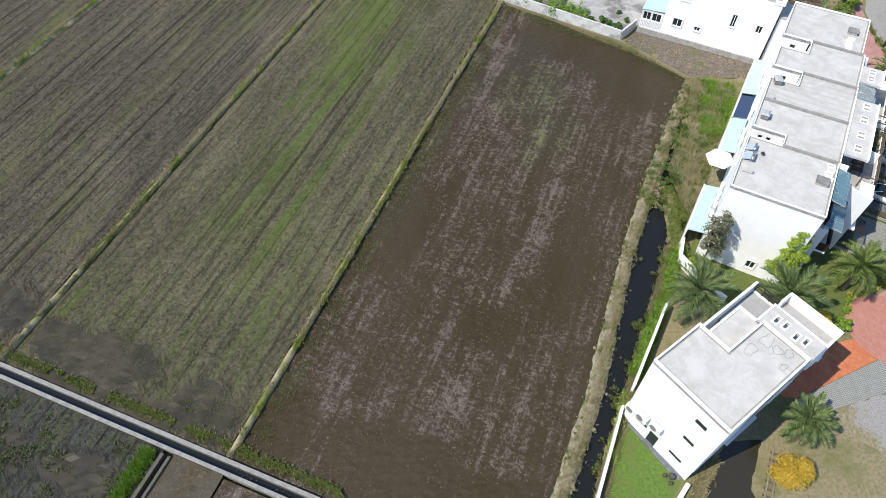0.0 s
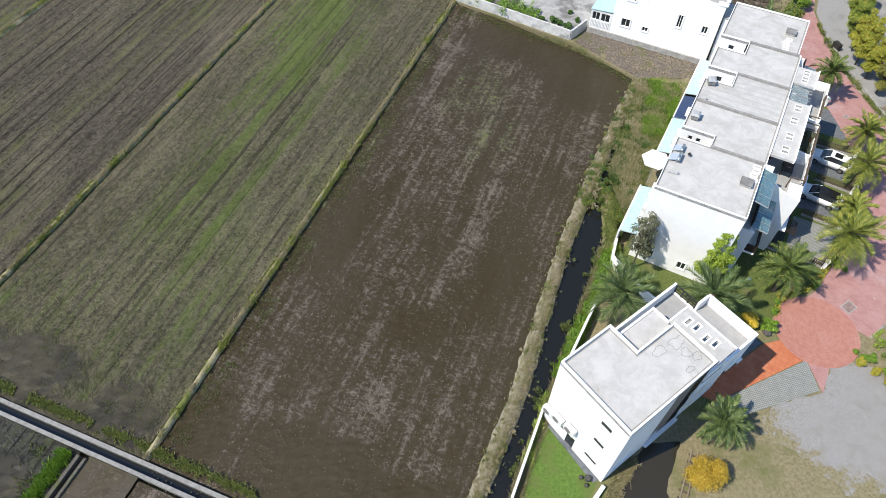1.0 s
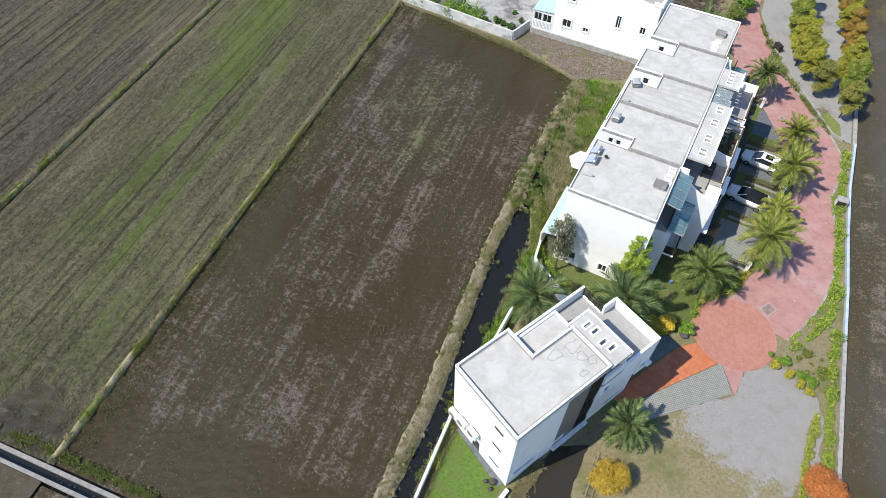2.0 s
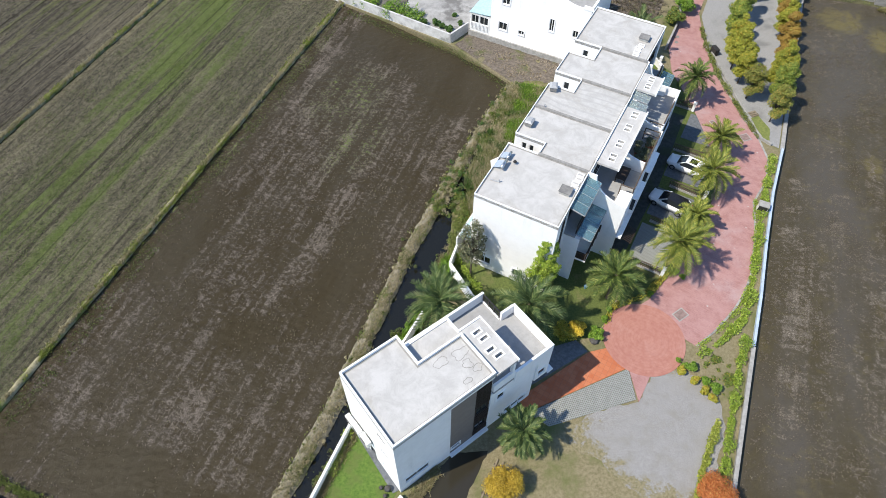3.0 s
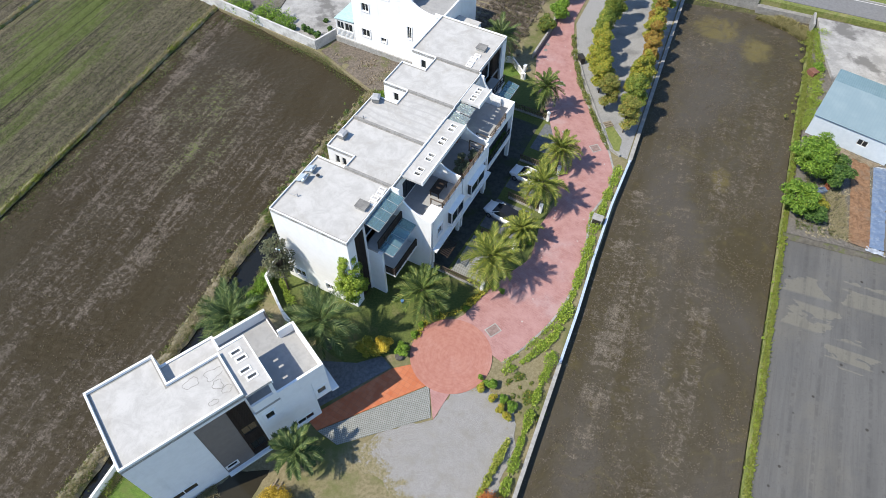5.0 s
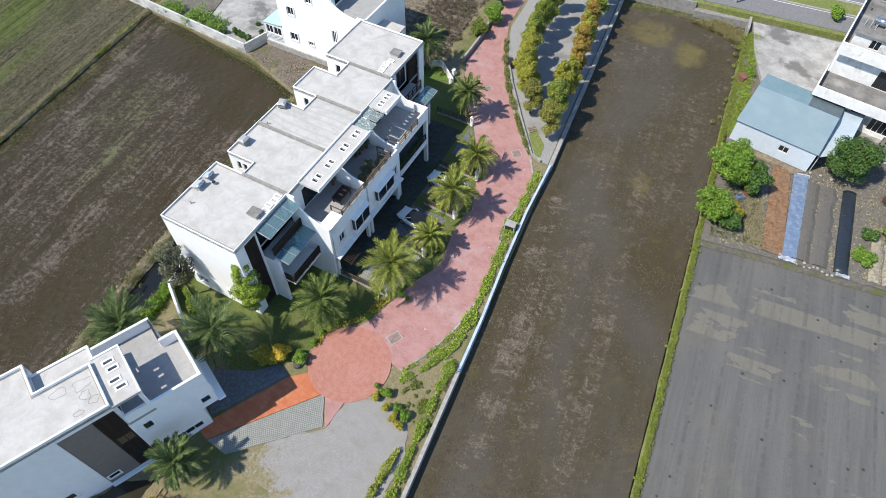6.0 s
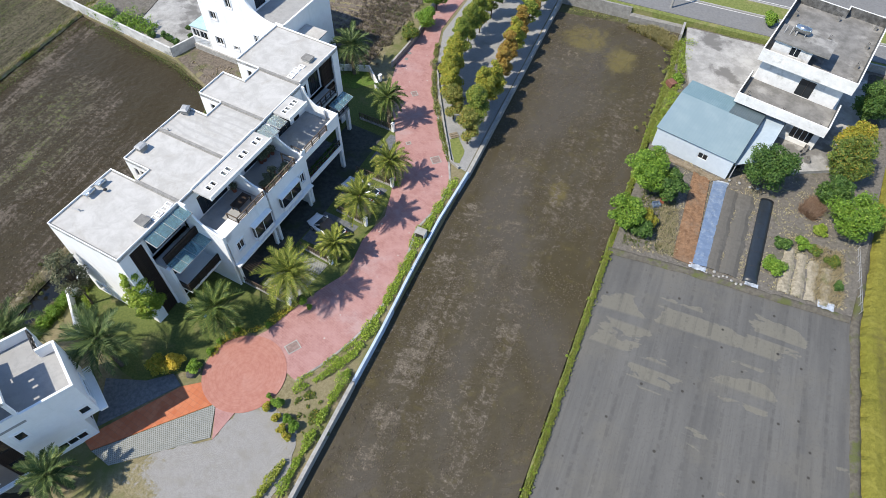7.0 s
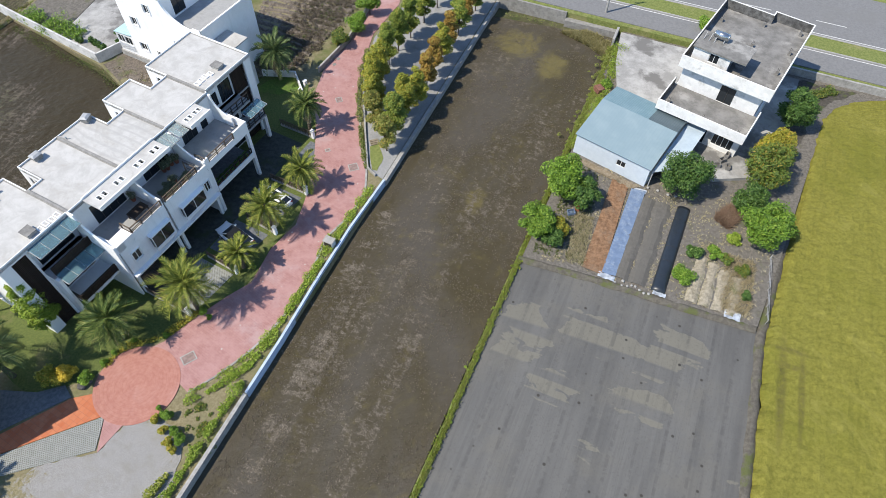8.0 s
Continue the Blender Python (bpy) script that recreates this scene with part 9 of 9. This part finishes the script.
tunnel = thing("net_tunnel", pose(89.6, 46.75, 0.02), "long low tunnel of black shade net", "tunnel")
g = Geo()
n, segs = 9, 24
for i in range(segs + 1):
    p = BY * (11.8 * i / segs)
    for j in range(n):
        a = math.pi * j / (n - 1)
        q = p + BX * (0.70 * math.cos(a))
        g.v.append((q.x, q.y, 0.40 * math.sin(a) + 0.02 * math.sin(i * 2.1)))
g.f = [(i * n + j, i * n + j + 1, (i + 1) * n + j + 1, (i + 1) * n + j) for i in range(segs) for j in range(n - 1)] + [tuple(range(n - 1, -1, -1)), tuple(segs * n + j for j in range(n))]
part("net", g, M["net"], tunnel, "black woven shade net", True)
for i in range(0, segs + 1, 4):
    p = BY * (11.8 * i / segs)
    hoop = Geo()
    for j in range(8):
        a, b = math.pi * j / 8, math.pi * (j + 1) / 8
        u, v = p + BX * (0.71 * math.cos(a)), p + BX * (0.71 * math.cos(b))
        hoop.tube((u.x, u.y, 0.42 * math.sin(a)), (v.x, v.y, 0.42 * math.sin(b)), 0.012, 0.012, 5)
    part("hoop", hoop, M["dark_metal"], tunnel)
for k in range(4):
    o = Vector((92.6, 45.7)) + BX * (1.25 * k)
    setting("garden_bed", ridge([o.to_tuple(), (o + BY * (6.0 - 0.4 * k)).to_tuple()], 0.95, 0.16, 0.02, 0.04, 0.4, 90.0 + k), M["pale_straw"], "vegetable bed mulched with pale straw", "garden bed")
setting("straw_heap", tufts(scatter([(97.6, 56.2), (99.6, 57.8), (100.4, 56.4), (98.6, 54.8)], 1100, 0.05, rng), 0.7, 0.7, 4, rng, 0.03), M["brush"], "heap of dry brown branches", "brushwood", "stuff")
setting("dry_stalks", tufts(scatter([(95.2, 45.0), (97.9, 43.9), (100.3, 50.5), (97.6, 51.5)], 900, 0.03, rng), 0.45, 0.4, 4, rng, 0.025), M["leaf_dry"], "dry stalks at the garden's edge", "stalks", "stuff")
setting("dry_stalks", tufts(scatter([(81.0, 50.2), (82.6, 49.8), (84.6, 56.0), (82.8, 56.8)], 500, 0.03, rng), 0.4, 0.5, 4, rng, 0.025), M["grass_dry"], "bleached dry grass beside the mulch", "grass", "stuff")


litter = tufts(scatter([(77.5, 51.0), (84.0, 48.8), (98.0, 43.6), (103.0, 52.4), (103.6, 60.0), (95.0, 62.0), (84.0, 64.0)], 2600, 0.03, rng, lambda x, y: 1.0 if bumpy(x, y, 2.2, 77.0) > 0.1 else 0.12), 0.10, 0.30, 3, rng, 0.03)
setting("dry_litter", litter, M["grass_dry"], "dry leaves and straw strewn over the yard soil", "litter", "stuff")
sprouts = tufts(scatter([(77.5, 51.4), (82.6, 50.0), (86.0, 62.0), (84.0, 64.4)], 900, 0.03, rng), 0.18, 0.25, 4, rng, 0.04)
setting("yard_weeds", sprouts, M["weed_dull"], "low weeds under the yard trees", "weeds", "stuff")


def stone(m, size, label):
    r = random.Random(int(1000 * size))
    bm = bmesh.new()
    bmesh.ops.create_icosphere(bm, subdivisions=2, radius=size)
    for v in bm.verts:
        v.co *= 1 + 0.22 * noise.noise(v.co * (1.6 / size) + Vector((size, 0, 0)))
        v.co.z *= 0.7
    g = Geo()
    g.v = [tuple(v.co) for v in bm.verts]
    g.f = [tuple(v.index for v in f.verts) for f in bm.faces]
    bm.free()
    ob = part("stone", g, M["stone_dark"] if size > 0.2 else M["concrete"], None, label, True)
    ob.matrix_basis = m
    return tagged(ob, "", "stone", "garden stones")


stone(pose(37.0, 36.2, 0.22), 0.42, "dark garden boulder beside the orange drive")
stone(pose(37.5, 36.7, 0.15), 0.3, "small dark boulder beside the orange drive")
s1 = stone(pose(86.4, 48.0, 0.12), 0.18, "pale stone holding down the bed's edge")
for i in range(8):
    copy_thing(s1, pose(85.6 + 0.47 * i + 0.2 * math.sin(7 * i), 47.9 - 0.18 * i + 0.22 * math.sin(5 * i), 0.08, 0, 0, 47 * i) @ Matrix.Scale(0.6 + 0.35 * abs(math.sin(3 * i)), 4))
for x, y in ((91.2, 60.4), (92.2, 60.0), (93.2, 59.4), (94.0, 59.2)):
    copy_thing(s1, pose(x, y, 0.14, 0, 0, 31 * x))


def crate(m, w, d, h, material, label, name="crate"):
    e = thing(name, m, label, "crate", "yard clutter")
    part("box", Geo().ring([(-w / 2, -d / 2), (w / 2, -d / 2), (w / 2, d / 2), (-w / 2, d / 2)], [(-w / 2 + 0.04, -d / 2 + 0.04), (w / 2 - 0.04, -d / 2 + 0.04), (w / 2 - 0.04, d / 2 - 0.04), (-w / 2 + 0.04, d / 2 - 0.04)], 0, h), M[material], e)
    part("base", Geo().box(-w / 2 + 0.04, -d / 2 + 0.04, 0, w / 2 - 0.04, d / 2 - 0.04, 0.05), M[material], e)
    return e


crate(pose(92.3, 62.6, 0.05, 0, 0, 20), 1.1, 0.8, 0.6, "dark_metal", "dark metal bin beside the shed")
crate(pose(93.2, 63.4, 0.05, 0, 0, 50), 0.9, 0.7, 0.7, "concrete_dark", "grey crate beside the shed")
crate(pose(82.2, 56.6, 0.05, 0, 0, 10), 0.8, 0.6, 0.4, "tarp", "blue plastic crate under the trees")
crate(pose(83.0, 57.2, 0.05, 0, 0, 60), 0.6, 0.5, 0.4, "terracotta", "red plastic crate under the trees")
for i, (x, y) in enumerate(((99.4, 63.4), (100.2, 64.2), (101.0, 65.0), (100.6, 63.2))):
    crate(pose(x, y, 0.45, 0, 0, 25 * i), 0.7, 0.45, 0.55, "concrete_dark", "grey clutter box before the farmhouse")
pile = thing("pallet_stack", pose(87.9, 76.6, 0.02, 0, 0, 25), "stack of terracotta roof tiles by the yard", "tiles")
for i in range(4):
    part("layer", Geo().box(-0.45 + 0.03 * i, -0.55, 0.16 * i, 0.45 + 0.03 * i, 0.55, 0.16 * i + 0.14), M["tile_stack"], pile)
boards = thing("timber_pile", SHED @ pose(4.4, -0.9, 0.05), "weathered timber boards along the shed wall", "timber")
for i in range(6):
    part("board", Geo().bar((-4.2 + 0.3 * i, -0.25 + 0.12 * i, 0.06 + 0.05 * (i % 3)), (3.6 + 0.12 * i, -0.35 + 0.14 * i, 0.08 + 0.05 * (i % 2)), 0.16, 0.05), M["straw"], boards)
e = thing("utility_pole", pose(91.0, 92.3, 0.8), "grey concrete utility pole beside the road", "pole")
part("mast", Geo().tube((0, 0, 0), (0, 0, 8.5), 0.16, 0.10, 12), M["concrete"], e)
part("crossarm", Geo().box(-0.8, -0.05, 7.8, 0.8, 0.05, 7.92), M["grey_metal"], e)
# plank walk by the lane trees, bucket on the lawn, plank path by the pool
e = thing("plank_step", pose(60.4, 66.9, 0.05, 0, 0, 20), "short stack of pale timber planks on gravel", "timber")
for i in range(3):
    part("plank", Geo().box(-0.5, -0.45 + 0.32 * i, 0, 0.5, -0.2 + 0.32 * i, 0.07), M["straw"], e)
e = thing("bucket", pose(37.0, 42.0, 0.0), "small blue plastic bucket on the lawn", "bucket")
part("body", Geo().tube((0, 0, 0), (0, 0, 0.32), 0.13, 0.17, 14), M["bucket"], e)
part("handle", Geo().tube((-0.17, 0, 0.32), (0, 0, 0.46), 0.01, 0.01, 5).tube((0, 0, 0.46), (0.17, 0, 0.32), 0.01, 0.01, 5), M["grey_metal"], e)
e = thing("rail_track", pose(26.6, 22.4, 0.0, 0, 0, 64), "weathered narrow plank path over the dry grass", "path")
for i in range(2):
    part("beam", Geo().bar((-2.4, -0.28 + 0.5 * i, 0.06), (3.2, -0.22 + 0.48 * i, 0.06), 0.12, 0.10), M["straw"], e)
for i in range(9):
    part("sleeper", Geo().box(-2.3 + 0.62 * i, -0.42, 0.0, -2.12 + 0.62 * i, 0.42, 0.05), M["bark"], e)

# fence along the garden's edge, torn plastic at the beds' ends
e = thing("garden_fence", pose(99.3, 43.4, 0.02), "low wire fence on grey posts beside the rice", "fence")
RISE = Vector((2.6, 7.5)).normalized()
for i in range(9):
    q = RISE * (1.0 * i)
    part("post", Geo().tube((q.x, q.y, -0.1), (q.x + 0.03 * math.sin(5 * i), q.y, 0.75), 0.035, 0.03, 6), M["concrete"], e)
for z in (0.35, 0.65):
    part("wire", Geo().tube((0, 0, z), (RISE.x * 8.0, RISE.y * 8.0, z), 0.018, 0.018, 5), M["grey_metal"], e)


def torn_sheet(x, y, w, d, turn, label, seed):
    """A crumpled scrap of plastic film."""
    g = sheet([(-w / 2, -d / 2), (w / 2, -d / 2), (w / 2, d / 2), (-w / 2, d / 2)], 0.10, 0.12, lambda u, v: 0.13 * bumpy(u + seed, v, 0.45, seed))
    n = len(g.v)
    g.v += [(u, v, z - 0.012) for u, v, z in g.v]
    g.f += [tuple(k + n for k in f[::-1]) for f in g.f]
    ob = part("plastic_sheet", g, M["film"], None, label, True)
    ob.matrix_basis = pose(x, y, 0.03, 0, 0, turn)
    return tagged(ob, "", "plastic sheet", "torn plastic")


torn_sheet(96.3, 44.2, 1.5, 0.9, -24, "crumpled pale plastic film at the garden's edge", 1)
torn_sheet(84.8, 48.5, 1.7, 0.6, -24, "torn white plastic at the end of the blue bed", 2)
torn_sheet(89.7, 46.5, 1.3, 0.5, -24, "pale plastic end of the net tunnel", 3)
torn_sheet(90.1, 60.0, 1.7, 0.5, -24, "pale plastic folded at the blue bed's head", 4)
# potted plants and low shrubs in the compound behind the stained wall
agave = shrub(pose(24.0, 83.0, 0.25), 0.9, 0.75, 700, 0.14, "leaf_deep", "spiky dark green plant beside the stained wall", 401, "compound plants", 5)
for x, y, k in ((23.0, 83.6, 0.8), (22.0, 84.2, 1.0), (25.3, 84.4, 0.7), (20.4, 84.6, 0.9), (24.6, 86.4, 0.6)):
    copy_thing(agave, pose(x, y, 0.25, 0, 0, 90 * x) @ Matrix.Scale(k, 4))

# stone edging and a dark bin between the lane's green strip and the gravel
setting("kerb", run_wall([(58.3, 79.2), (58.5, 75.0), (59.25, 68.1), (59.95, 62.7), (60.9, 61.6)], 0.09, -0.2, 0.32), M["concrete"], "low grey stone edging beside the gravel lane", "kerb")
e = thing("litter_bin", pose(58.55, 78.6, 0.02, 0, 0, 15), "dark metal bin at the edge of the gravel lane", "bin")
part("body", Geo().box(-0.28, -0.55, 0.0, 0.28, 0.55, 0.85), M["dark_metal"], e)
part("lid", Geo().box(-0.31, -0.58, 0.85, 0.31, 0.58, 0.92), M["dark_metal"], e)

# broken clods and rubble on the bare dirt
r = random.Random(77)
g = Geo()
for x, y, z in scatter([(25.4, 80.0), (31.8, 73.2), (39.4, 73.0), (38.6, 77.4)], 420, 0.03, r, lambda x, y: 1.0 if bumpy(x, y, 2.0, 88.0) > 0.0 else 0.15):
    k, a = r.uniform(0.04, 0.16), r.uniform(0, 6.28)
    ring = [(x + k * r.uniform(0.7, 1.2) * math.cos(a + 1.257 * i), y + k * r.uniform(0.7, 1.2) * math.sin(a + 1.257 * i), z) for i in range(5)]
    g.add(ring + [(x + 0.3 * k, y - 0.2 * k, z + k * r.uniform(0.5, 1.0) + 0.06)], [(i, (i + 1) % 5, 5) for i in range(5)])
setting("rubble", g, M["straw"], "broken clods and rubble on the bare dirt", "rubble", "stuff")
